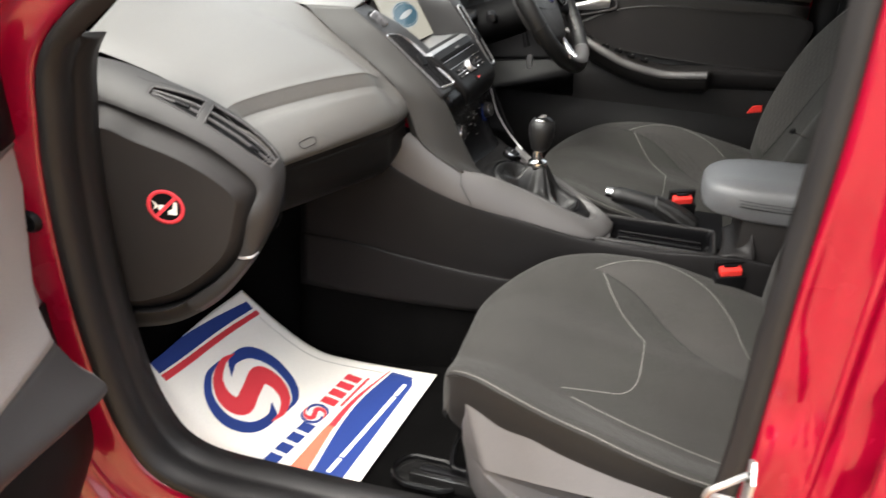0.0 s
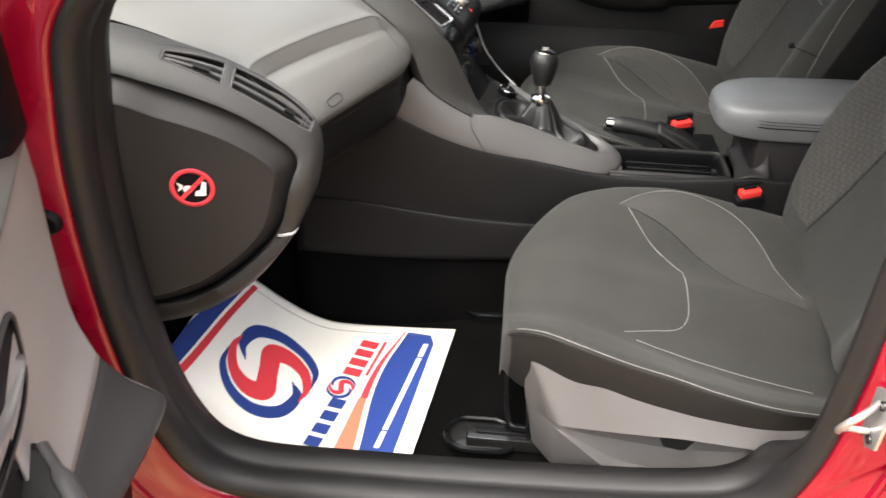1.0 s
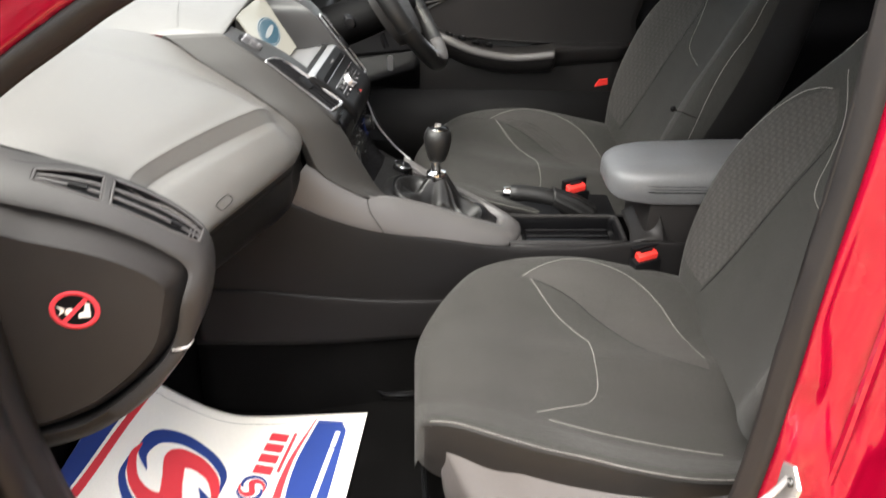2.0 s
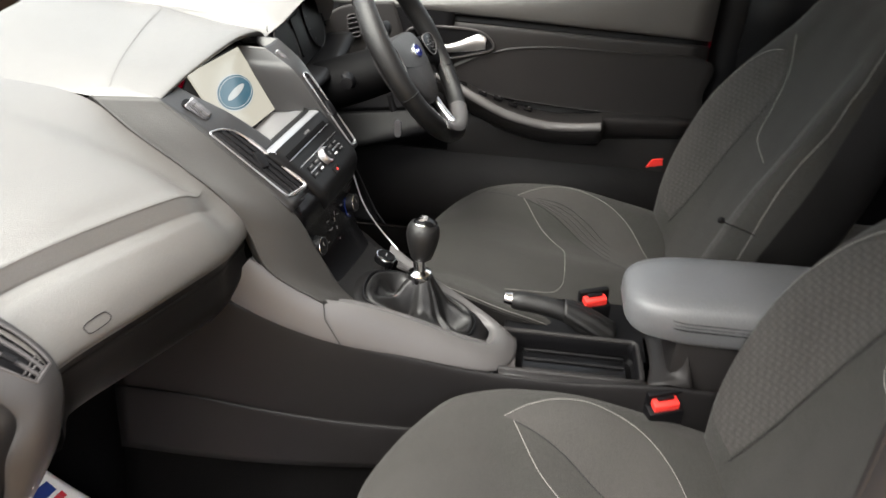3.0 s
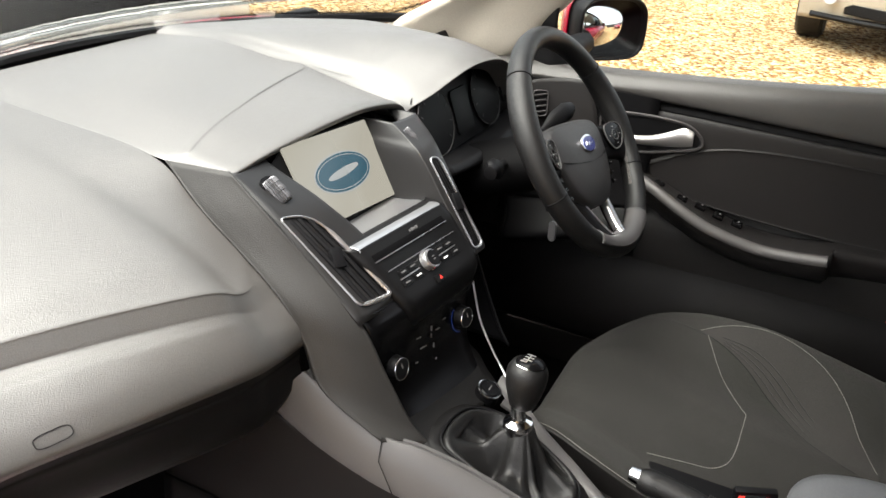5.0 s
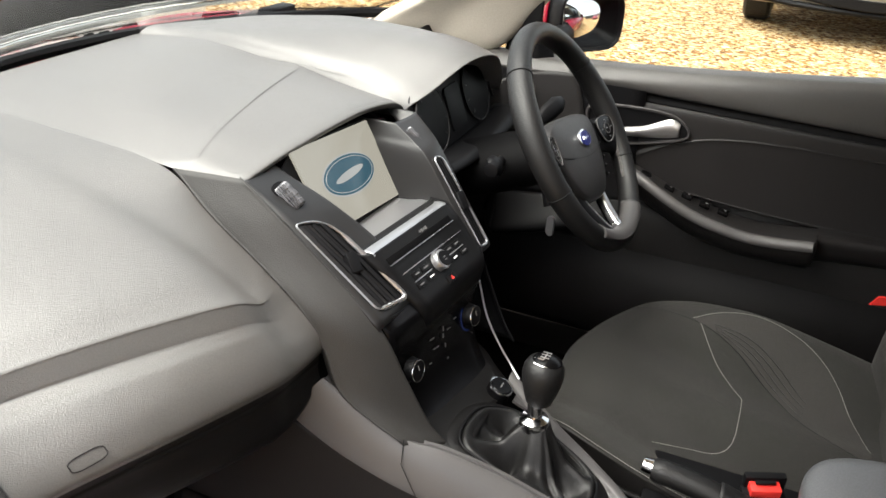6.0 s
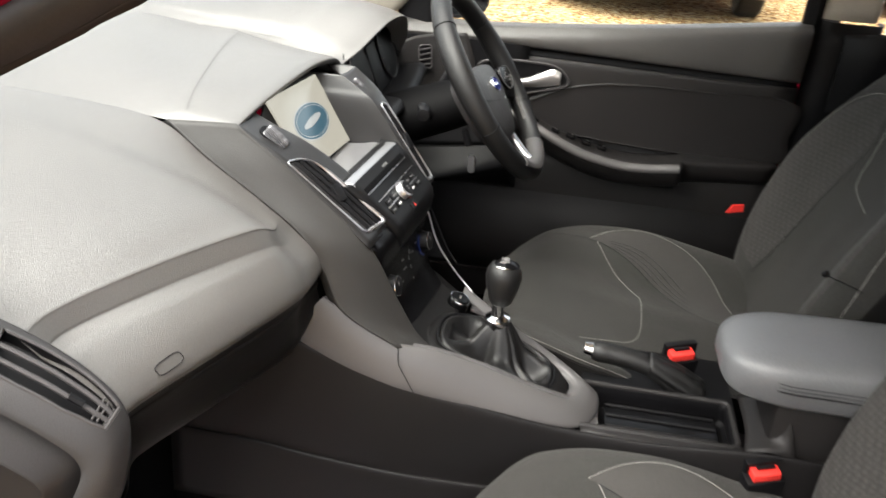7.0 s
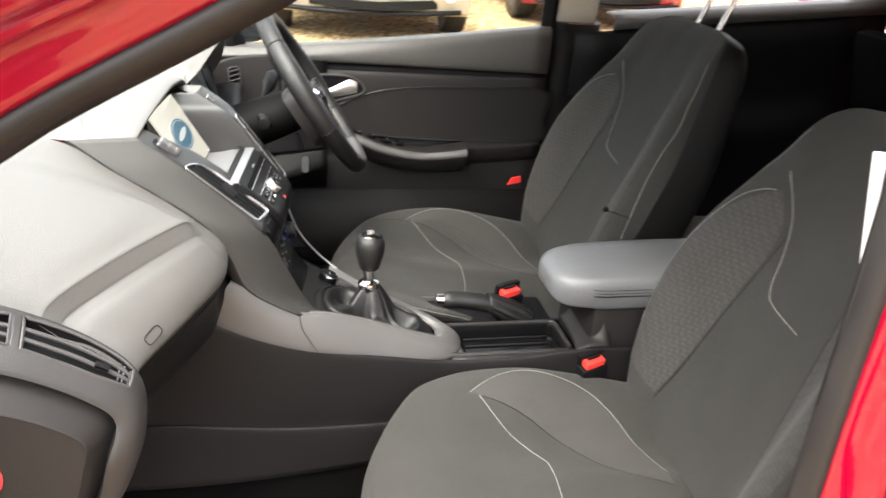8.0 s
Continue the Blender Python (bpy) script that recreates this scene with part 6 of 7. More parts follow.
part("grip", tube(spline([V(0.008, 0.022, 0.629), V(0.007, -0.01, 0.628), V(0.004, -0.055, 0.622), V(0.000, -0.10, 0.608)], 24), [0.0135, 0.0150, 0.0162, 0.0168, 0.0170, 0.0168, 0.0165, 0.0165] + [0.0165] * 16, 14), LEATHER, hb, "black leather grip")
part("push_button", tube([V(0.008, 0.020, 0.631), V(0.0085, 0.035, 0.632)], [0.0115, 0.0098], 14), CHROME, hb, "chrome push button")
part("boot", loft([[V(0.0 + r * math.cos(a) * (1 + f * math.sin(7 * a)), y, z + r * math.sin(a) * (1 + f * math.sin(7 * a))) for a in (2 * math.pi * i / 21 for i in range(21))] for y, z, r, f in ((-0.065, 0.624, 0.0185, 0.02), (-0.090, 0.612, 0.0215, 0.08), (-0.120, 0.596, 0.025, 0.10), (-0.155, 0.572, 0.029, 0.08))], 60, 16, wrap_u=True), LEATHER, hb, "creased boot", thick=0.002)
# belt buckles
def buckle(m, label):
    b = thing("seat_belt_buckle", label, "buckle", group="seat belt buckles")
    part("stem", block((0.030, 0.020, 0.10), (0, 0, -0.075), bevel=0.004), BLACK, b)
    part("case", block((0.046, 0.022, 0.072), (0, 0, -0.033), bevel=0.005, taper=(1.05, 1.05)), BLACK, b, "black buckle case")
    part("release_button", block((0.034, 0.016, 0.012), (0, -0.0005, 0.008), bevel=0.0025), REDPL, b, "red release button")
    part("case_back", block((0.046, 0.009, 0.022), (0.002, 0.010, 0.009), bevel=0.002), BLACK, b, "black back of the case")
    part("latch_slot", block((0.022, 0.0045, 0.003), (0, 0.001, 0.0175), bevel=0.0006), BLACK, b, "black latch slot")
    b.matrix_basis = m
    return b
buckle(frame_of(V(-0.178, -0.216, 0.587), (0.28, -0.95, 0.10), (0.94, 0.28, 0.16)) @ Matrix.Scale(1.15, 4), "red-topped black buckle beside the passenger seat")
buckle(frame_of(V(0.040, -0.118, 0.617), (0.32, -0.94, 0.08), (0.93, 0.30, 0.16)) @ Matrix.Scale(1.15, 4), "red-topped black buckle beside the driver's seat")

# ---------------------------------------------------------------- paper mat
pmat = thing("paper_floor_mat", "white printed paper floor mat with red and blue swirl", "floor mat")
MU = V(0.350, -0.045, 0).normalized()      # across, from sill to tunnel
MV = V(0.045, 0.350, 0).normalized()       # forwards
LEN = [(0, 0.0), (0.10, -0.004), (0.20, -0.006), (0.255, 0.0), (0.31, 0.028), (0.37, 0.075), (0.43, 0.13)]
WID = 0.385
lp = even(spline([V(a, b, 0) for a, b in LEN], 300), 400)
ARCLEN = 0.4752
def sheet_edge(v):
    return 0.390 - 0.13 * v
def on_mat(u, v, lift=0.0):
    """u: metres from the sill towards the tunnel; v: metres along the sheet from its rear edge."""
    g = min(398.999, max(0.0, v / ARCLEN * 399))
    q = lp[int(g)].lerp(lp[int(g) + 1], g - int(g))
    a, b = u / WID, v / ARCLEN
    curl = 0.022 * max(0.0, (0.12 - a) / 0.12) ** 1.5 * min(1.0, 0.25 + b * 2)
    wave = 0.0025 * math.sin(9 * a + 3 * b) * b
    p = V(-0.286, 0.304, 0.3045) - MU * (WID - u) + MV * q.x
    return p + V(0, 0, q.y + curl + wave + lift - 0.004 * (1 - a))
part("sheet", grid([[on_mat(sheet_edge(0.465 * j / 60) * i / 44, 0.465 * j / 60) for i in range(45)] for j in range(61)]), PAPER, pmat, "white paper sheet", thick=0.0006)
def printed(name, rows, material, lift=0.0008):
    """A flat print on the sheet, from rows of (u, v)."""
    return part(name, grid([[on_mat(u, v, lift) for u, v in r] for r in rows]), material, pmat)
def ribbon(pts, widths, n, c, r):
    """A ribbon of changing half-width round c, drawn r large."""
    pp = spline([V(*p, 0) for p in pts], n)
    ww = spline([V(w, 0, 0) for w in widths], n)
    rows = []
    for i, p in enumerate(pp):
        d = (pp[min(i + 1, n - 1)] - pp[max(i - 1, 0)]).normalized()
        side = V(-d.y, d.x, 0) * max(ww[i].x, 0.0002)
        rows.append([(c[0] + r * (p + side * f).x, c[1] + r * (p + side * f).y) for f in (-1, -0.5, 0, 0.5, 1)])
    return rows
red = [(0.02, 0.86), (-0.30, 0.76), (-0.58, 0.42), (-0.60, 0.0), (-0.36, -0.26), (0, 0), (0.36, 0.26), (0.60, 0.0), (0.58, -0.42), (0.30, -0.76), (-0.02, -0.86)]
redw = [0.01, 0.07, 0.11, 0.17, 0.21, 0.19, 0.21, 0.17, 0.11, 0.07, 0.01]
blue = [(-0.38, 0.80), (-0.74, 0.56), (-0.92, 0.08), (-0.80, -0.46), (-0.40, -0.80), (0.06, -0.74), (0.26, -0.42)]
bluew = [0.01, 0.07, 0.10, 0.13, 0.14, 0.10, 0.01]
def turn(ps, a):
    return [(x * math.cos(a) - y * math.sin(a), x * math.sin(a) + y * math.cos(a)) for x, y in ps]
def swirl(c, r, a):
    printed("swirl_red", ribbon(turn(red, a), redw, 90, c, r), PRRED, 0.0011)
    printed("swirl_blue", ribbon(turn(blue, a), bluew, 70, c, r), PRBLUE)
    printed("swirl_blue", ribbon(turn(blue, math.pi + a), bluew, 70, c, r), PRBLUE)
swirl((0.168, 0.300), 0.094, -0.42)
swirl((0.188, 0.166), 0.027, -0.42)
# plain bars in place of the lettering, along a slanting line
def letter_bar(u, v, w, h, material, slope):
    d = V(1, slope, 0).normalized()
    q = V(-d.y, d.x, 0)
    printed("print_bar", [[tuple((V(u, v, 0) + d * (w * i / 3) + q * (h * j / 3))[:2]) for i in range(4)] for j in range(4)], material)
for k in range(4):
    letter_bar(0.040 + 0.0315 * k, 0.1560 - 0.0030 * k, 0.023, 0.028, PRBLUE, -0.09)
for k in range(4):
    letter_bar(0.219 + 0.0265 * k, 0.142 - 0.0024 * k, 0.0195, 0.034, PRRED, -0.09)
letter_bar(0.226, 0.128, 0.098, 0.006, PRRED, -0.09)
# lower blue field with its orange and red sweep, and the white bars on it
def field(lo, hi, u0, u1, n=40):
    return [[(u0 + (u1 - u0) * i / n, lo(i / n) + (hi(i / n) - lo(i / n)) * f) for f in (0, 0.33, 0.66, 1)] for i in range(n + 1)]
wavy = lambda t: 0.096 + 0.010 * math.sin(math.pi * (t * 1.5 - 0.35)) - 0.012 * max(0, t - 0.7)
printed("blue_field", field(lambda t: 0.031 + 0.012 * (1 - min(1, t * 14, (1 - t) * 14)), lambda t: wavy(t) - 0.010 * (1 - min(1, t * 20)), 0.034, 0.362), PRBLUE)
printed("orange_sweep", field(lambda t: wavy(t * 0.42) + 0.009, lambda t: wavy(t * 0.42) + 0.045 - 0.022 * t, 0.030, 0.170), PRORANGE)
printed("red_sweep", field(lambda t: wavy(0.42 + t * 0.58) + 0.007 - 0.003 * t, lambda t: wavy(0.42 + t * 0.58) + 0.021 - 0.015 * t, 0.170, 0.366), PRRED)
for u0, u1 in ((0.062, 0.100), (0.104, 0.292), (0.296, 0.334)):
    printed("print_bar", [[(u0 + (u1 - u0) * k / 20, 0.062 - 0.06 * (u0 + (u1 - u0) * k / 20 - 0.06) + dv) for k in range(21)] for dv in (-0.0045, 0.0045)], PRWHITE, 0.0013)
# upper sweeps
top_red = lambda t: 0.427 - 0.020 * t
printed("red_sweep", field(lambda t: top_red(t) - 0.006, lambda t: top_red(t) + 0.008 - 0.003 * t, 0.052, 0.322), PRRED)
printed("blue_field", field(lambda t: top_red(t) + 0.012, lambda t: min(0.4645, top_red(t) + 0.050 - 0.018 * t), 0.052, 0.318), PRBLUE)
# thin fold line along the sheet's edge
part("fold_line", tube([on_mat(sheet_edge(0.43 * b / 60) - 0.024, 0.43 * b / 60, 0.0006) for b in range(1, 59)], 0.0005, 4), THREAD, pmat)

# outer mirrors, fixed to the doors
def door_mirror(d, m):
    """Housing, painted cover and glass, as they sit on the shut door."""
    foot = m
    m = m @ Matrix.Translation((0.975, 0.42, 0)) @ pose(0, 0, 0, 0, 0, -40) @ Matrix.Translation((-0.975, -0.42, 0))
    def squarish(k, y, wx=0.098, wz=0.070):
        out = []
        for i in range(20):
            a = 2 * math.pi * i / 20
            c, q = math.cos(a), math.sin(a)
            out.append(m @ V(0.985 + wx * k * math.copysign(abs(c) ** 0.6, c), y + 0.012 * c, 0.990 + wz * k * math.copysign(abs(q) ** 0.6, q) - 0.008 * c))
        return out
    part("mirror_housing", loft([squarish(0.86, 0.394), squarish(0.90, 0.382), squarish(0.96, 0.378), squarish(1.0, 0.386), squarish(1.0, 0.41), squarish(0.88, 0.46), squarish(0.45, 0.49)], 60, 24, wrap_u=True, cap="end"), BLACK, d, "black mirror surround")
    part("mirror_cover", loft([squarish(1.025, 0.425), squarish(1.02, 0.44), squarish(0.91, 0.466), squarish(0.50, 0.498), squarish(0.1, 0.506)], 60, 16, wrap_u=True, cap="end"), REDPAINT, d, "red mirror cover", thick=0.003)
    pane = bmesh.new()
    pane.faces.new([pane.verts.new(p) for p in spline(squarish(0.88, 0.391), 60, True)])
    part("mirror_glass", pane, MIRROR, d, "mirror glass", thick=0.002)
    part("mirror_foot", tube([foot @ V(0.70, 0.44, 0.965), foot @ V(0.90, 0.43, 0.965)], [0.035, 0.024], 10), BLACK, d)

# ---------------------------------------------------------------- doors
def door(name, m, label, side):
    """A front door built shut at x = +0.66, hinge ahead, then laid by m."""
    d = new(name)
    d.parent = body
    tagged(d, label)
    def P(nm, bm, material, lab="", thick=0.0, parent=None, angle=38):
        bm.transform(m)
        return part(nm, bm, material, parent or d, lab, thick=thick, angle=angle)
    YS = [0.575, 0.52, 0.42, 0.30, 0.12, -0.05, -0.20, -0.355]
    belt = lambda y: 0.968 + 0.055 * max(0.0, (0.25 - y) / 0.6) - 0.02 * max(0.0, y - 0.25) + 0.03 * max(0, (-0.1 - y))
    stripe = lambda y: 0.932 - 0.016 * max(0.0, (0.25 - y) / 0.6)
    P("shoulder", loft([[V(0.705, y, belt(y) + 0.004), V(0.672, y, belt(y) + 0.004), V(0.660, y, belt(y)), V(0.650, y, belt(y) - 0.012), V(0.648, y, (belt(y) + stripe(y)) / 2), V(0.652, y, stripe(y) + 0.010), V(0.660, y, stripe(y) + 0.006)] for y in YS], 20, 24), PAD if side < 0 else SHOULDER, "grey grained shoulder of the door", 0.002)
    P("stripe", loft([[V(0.661, y, stripe(y) + 0.008), V(0.666, y, stripe(y)), V(0.663, y, stripe(y) - 0.014)] for y in YS], 8, 24), BLACK, "", 0.002)
    crease = lambda y: 0.887 - 0.02 * max(0.0, (y - 0.0) / 0.1) ** 1.5 if y > 0 else 0.886
    # one plastic on both doors: lit tone when open, shaded tone when shut
    P("panel", loft([[V(0.660, y, stripe(y) - 0.012), V(0.656, y, 0.905), V(0.658, y, 0.86), V(0.662, y, 0.80), V(0.672, y, 0.76), V(0.668, y, 0.72)] + ([V(0.652, y, 0.69), V(0.652, y, 0.62), V(0.662, y, 0.55)] if side > 0 else [V(0.664, y, 0.70)]) for y in YS], 30, 24), DOORPL_LIT if side < 0 else DOORPL_SHADE, "moulded door panel, toned as lit or shaded by side", 0.003)
    # cloth insert, set in behind a rounded edge
    INS = [(0.215, 0.800), (0.175, 0.832), (0.12, 0.858), (0.05, 0.876), (-0.05, 0.884), (-0.18, 0.884), (-0.352, 0.880), (-0.352, 0.80), (-0.352, 0.742), (-0.22, 0.740), (-0.08, 0.742), (0.08, 0.755), (0.16, 0.775)]
    cy, cz = -0.08, 0.815
    P("insert", loft([[V(0.654, y, z) for y, z in INS], [V(0.651, cy + (y - cy) * 0.985, cz + (z - cz) * 0.95) for y, z in INS], [V(0.655, cy + (y - cy) * 0.96, cz + (z - cz) * 0.86) for y, z in INS], [V(0.655, cy + (y - cy) * 0.03, cz + (z - cz) * 0.03) for y, z in INS]], 60, 14, wrap_u=True, cap=True), PLASTIC, "black door insert")
    # armrest with a silver grab strip
    ST = [V(0.640, 0.235, 0.800), V(0.615, 0.18, 0.784), V(0.597, 0.12, 0.760), V(0.590, 0.06, 0.738), V(0.586, -0.02, 0.724), V(0.580, -0.08, 0.727), V(0.572, -0.142, 0.737)]
    P("grab_strip", tube(spline(ST, 40), [0.006] * 4 + [0.0105] * 36, 10, flat=0.75), SILVER, "satin silver grab strip")
    P("armrest", loft([[p + V(0.075, 0.0, 0.004), p + V(0.03, 0, 0.004), p + V(0.002, 0, 0.0), p + V(0.004, 0, -0.022), p + V(0.03, 0, -0.05), p + V(0.085, 0, -0.06)] for p in ST] + [[V(0.66, -0.17, 0.742), V(0.63, -0.17, 0.742), V(0.605, -0.16, 0.738), V(0.61, -0.16, 0.71), V(0.63, -0.17, 0.69), V(0.66, -0.17, 0.68)], [V(0.665, -0.352, 0.745), V(0.65, -0.352, 0.742), V(0.640, -0.352, 0.735), V(0.642, -0.352, 0.71), V(0.65, -0.352, 0.70), V(0.665, -0.352, 0.69)]], 24, 50), PLASTIC, "dark padded armrest", 0.003)
    for k in range(4):
        y = 0.125 - 0.035 * k
        P("window_switch", block((0.016, 0.020, 0.008), (0.632 + 0.004 * (k % 2), y, 0.768 - 0.26 * (0.125 - y)), (14, 0, 0), 0.002), GLOSS, "black window switch")
        P("switch_mark", block((0.004, 0.004, 0.001), (0.630 + 0.004 * (k % 2), y - 0.003, 0.7735 - 0.26 * (0.125 - y)), (14, 0, 0), 0.0003), LEGEND)
    P("mirror_control", lathe([(0, 0.010), (0.010, 0.010), (0.013, 0.006), (0.014, 0)], 20, pose(0.640, 0.175, 0.778, 15)), GLOSS, "round mirror control")
    P("pocket_pull", block((0.03, 0.09, 0.018), (0.625, -0.10, 0.682), bevel=0.006), BLACK)
    # release handle in its recess
    REC = [(0.305, 0.885), (0.285, 0.902), (0.22, 0.908), (0.15, 0.905), (0.118, 0.888), (0.114, 0.866), (0.16, 0.850), (0.23, 0.835), (0.285, 0.840)]
    P("recess", loft([[V(0.650, y, z) for y, z in REC], [V(0.648, 0.205 + (y - 0.205) * 0.95, 0.872 + (z - 0.872) * 0.90) for y, z in REC], [V(0.668, 0.205 + (y - 0.205) * 0.90, 0.872 + (z - 0.872) * 0.80) for y, z in REC], [V(0.672, 0.205 + (y - 0.205) * 0.05, 0.872 + (z - 0.872) * 0.05) for y, z in REC]], 50, 16, wrap_u=True, cap=True), BLACK, "black handle recess")
    P("recess_rim", tube(spline([V(0.649, y, z) for y, z in REC], 60, True), 0.003, 6, closed=True), GREYPL)
    P("release_handle", loft([[V(x, y, z + dz) for x, dz in ((0.655, 0.0), (0.647, 0.35 * h), (0.645, 0.7 * h), (0.655, h))] for y, z, h in ((0.285, 0.850, 0.014), (0.24, 0.848, 0.018), (0.20, 0.850, 0.024), (0.165, 0.853, 0.038), (0.145, 0.856, 0.044), (0.128, 0.862, 0.032))], 12, 24), ZINC, "bright door release handle", 0.004)
    P("lock_button", disc(0.007, 0.005, 16, frame_of(V(0.655, 0.285, 0.885), (0, 1, 0), (0, 0, -1)), 0.001), SILVER)
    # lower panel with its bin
    # footwell shade is put into the colour of this lower panel
    P("lower_panel", loft([[V(0.660, y, 0.70), V(0.655, y, 0.62), V(0.640 - 0.03 * g, y, 0.55), V(0.632 - 0.05 * g, y, 0.48), V(0.640 - 0.04 * g, y, 0.42), V(0.67, y, 0.39)] for y, g in ((0.60, 0), (0.5, 0.1), (0.35, 0.2), (0.1, 0.5), (-0.1, 0.5), (-0.25, 0.2), (-0.355, 0.0))], 20, 24), SIDESHADE, "lower door panel, darkened for shade", 0.003)
    P("speaker_grille", loft([[V(0.652, 0.49 + 0.065 * math.cos(a) * k, 0.46 + 0.075 * math.sin(a) * k) + V(-0.010 * (1 - k), 0, 0) for a in (2 * math.pi * i / 16 for i in range(16))] for k in (1.0, 0.9, 0.5, 0.05)], 40, 10, wrap_u=True, cap=True), BLACK, "round black speaker grille")
    # front split by tone: sky-lit above, painted shade on the foot
    CH = DOORPL_LIT if side < 0 else BLACK
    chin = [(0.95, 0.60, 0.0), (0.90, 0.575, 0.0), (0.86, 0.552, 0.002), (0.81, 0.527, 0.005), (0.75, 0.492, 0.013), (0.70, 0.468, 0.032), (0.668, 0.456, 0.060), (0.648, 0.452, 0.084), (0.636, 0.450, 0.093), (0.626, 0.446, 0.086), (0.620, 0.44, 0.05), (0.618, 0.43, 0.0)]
    for lab, cut_, m_ in (("sweeping front of the door panel, toned as lit or shaded by side", chin[:6], CH), ("foot of the door panel's front, darkened for shade", chin[5:], GREYPL if side < 0 else CH)):
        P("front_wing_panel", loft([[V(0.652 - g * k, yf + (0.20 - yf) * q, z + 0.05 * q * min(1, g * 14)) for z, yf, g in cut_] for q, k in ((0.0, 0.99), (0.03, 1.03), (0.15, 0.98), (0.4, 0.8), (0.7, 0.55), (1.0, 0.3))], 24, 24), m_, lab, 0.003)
    P("front_flange", loft([[V(0.652 - g, yf, z), V(0.668 - g * 0.9, yf + 0.020, z), V(0.70 - g * 0.5, yf + 0.05, z), V(0.74, 0.60, z)] for z, yf, g in chin], 14, 36), CH, "", 0.003)
    # tweeter sail at the front of the window
    sy = -0.115 if side > 0 else 0.0
    P("sail", loft([[V(0.700, 0.61 + sy, z), V(0.690 if side > 0 else 0.660, 0.60 + sy, z), V(0.668 if side > 0 else 0.645, 0.56 + sy, z), V(0.664 if side > 0 else 0.650, 0.51 + sy * 0.8, z), V(0.68 if side > 0 else 0.67, 0.46 + dz + sy * 0.4, z)] for z, dz in ((0.955, -0.03), (1.0, -0.01), (1.05, 0.03), (1.085, 0.06), (1.092, 0.07))], 20, 14), BLACK, "black tweeter sail", 0.004)
    for k in range(14 if side < 0 else 0):
        P("grille_bar", tube([V(0.6590, 0.600, 0.965 + 0.0085 * k), V(0.6440, 0.568, 0.965 + 0.0085 * k)], 0.0016, 5), PLASTIC)
    # outer skin, window frame and glass
    P("skin", loft([[V(x, y, z) for x, z in ((0.80, 0.32), (0.84, 0.45), (0.865, 0.65), (0.85, 0.85), (0.80, belt(y) - 0.04), (0.72, belt(y) - 0.008))] for y in (0.68, 0.45, 0.1, -0.2, -0.37)], 24, 20), REDPAINT, "glossy red outer skin", 0.004)
    P("edge", loft([[V(0.662, -0.356, z), V(0.72, -0.358, z), V(0.79, -0.358, z)] for z in (0.40, 0.7, 1.0)], 8, 8), REDPAINT, "", 0.003)
    FR = [V(0.70, 0.64, 0.985), V(0.672, 0.50, 1.14), V(0.650, 0.28, 1.285), V(0.632, 0.08, 1.375), V(0.622, -0.10, 1.40), V(0.628, -0.30, 1.39), V(0.655, -0.345, 1.25), V(0.69, -0.355, 1.02)]
    P("window_frame", tube(spline(FR, 70), 0.016, 8, flat=1.3), BLACK, "black window frame")
    g0 = spline(FR, 24)
    gl = P("window_glass", grid([[V(0.695 - 0.006 * f, p.y * 0.98, (belt(p.y)) ).lerp(p, f) for p in g0] for f in (0, 0.33, 0.66, 1)]), GLASS, "clear window glass", 0.003)
    gl.visible_shadow = False
    door_mirror(d, m)
    return d

door("door", Matrix(), "red driver's door, shut, with a moulded inner panel toned as shaded", 1)
OPEN = Matrix.Translation((-1.027, -0.072, -0.02)) @ pose(0, 0, 0, 0, 0, -66.4) @ Matrix.Diagonal((-1, 1, 1, 1))
door("door", OPEN, "red passenger door standing open with an inner panel toned as sky-lit", -1)

# driver's side of the cabin behind the door
part("sill_trim", block((0.10, 1.3, 0.08), (0.72, 0.1, 0.345), bevel=0.015), PLASTIC, body)
part("centre_pillar", loft([[V(x, y0 + dy, z) for x, dy in ((0.72, 0.0), (0.675, 0.008), (0.668, 0.05), (0.672, 0.10), (0.70, 0.14))] for z, y0 in ((0.34, -0.50), (0.6, -0.49), (0.85, -0.49), (1.045, -0.495))], 16, 12), BLACK, body, "black lower centre pillar", thick=0.004)
part("centre_pillar_upper", loft([[V(x - 0.10 * (z - 1.05), y0 + dy, z) for x, dy in ((0.72, 0.02), (0.675, 0.028), (0.668, 0.06), (0.672, 0.12), (0.70, 0.15))] for z, y0 in ((1.050, -0.50), (1.2, -0.50), (1.40, -0.51))], 16, 10), CREAM, body, "cream upper centre pillar", thick=0.004)
part("door_jamb", block((0.03, 0.040, 0.76), (0.703, -0.392, 0.72), bevel=0.004), GREYPL, body, "grey sealed door jamb")
part("jamb_reflector", plate([(0, 0), (0.034, 0.008), (0.032, 0.024), (0.010, 0.020)], 0.004, frame_of(V(0.575, -0.255, 0.652), (0, -1, 0), (-0.1, 0, 1))), REDPL, body, "red tag by the seat")
rise = lambda y: 1.066 + 0.085 * (-0.5 - y)
part("rear_door_panel", loft([[V(x, y, z * (rise(y) - 0.034) / 1.05) for x, z in ((0.664, 1.05), (0.656, 0.99), (0.67, 0.85), (0.65, 0.75), (0.67, 0.6), (0.66, 0.36))] for y in (-0.42, -0.8, -1.3)], 24, 8), BLACK, body, "black rear door panel", thick=0.005)
part("rear_door_shoulder", loft([[V(x, y, rise(y) + z) for x, z in ((0.72, 0.002), (0.680, 0.002), (0.668, -0.003), (0.660, -0.016), (0.662, -0.033))] for y in (-0.52, -0.8, -1.3)], 16, 8), GREYPL, body, "grey shoulder of the rear door", thick=0.004)
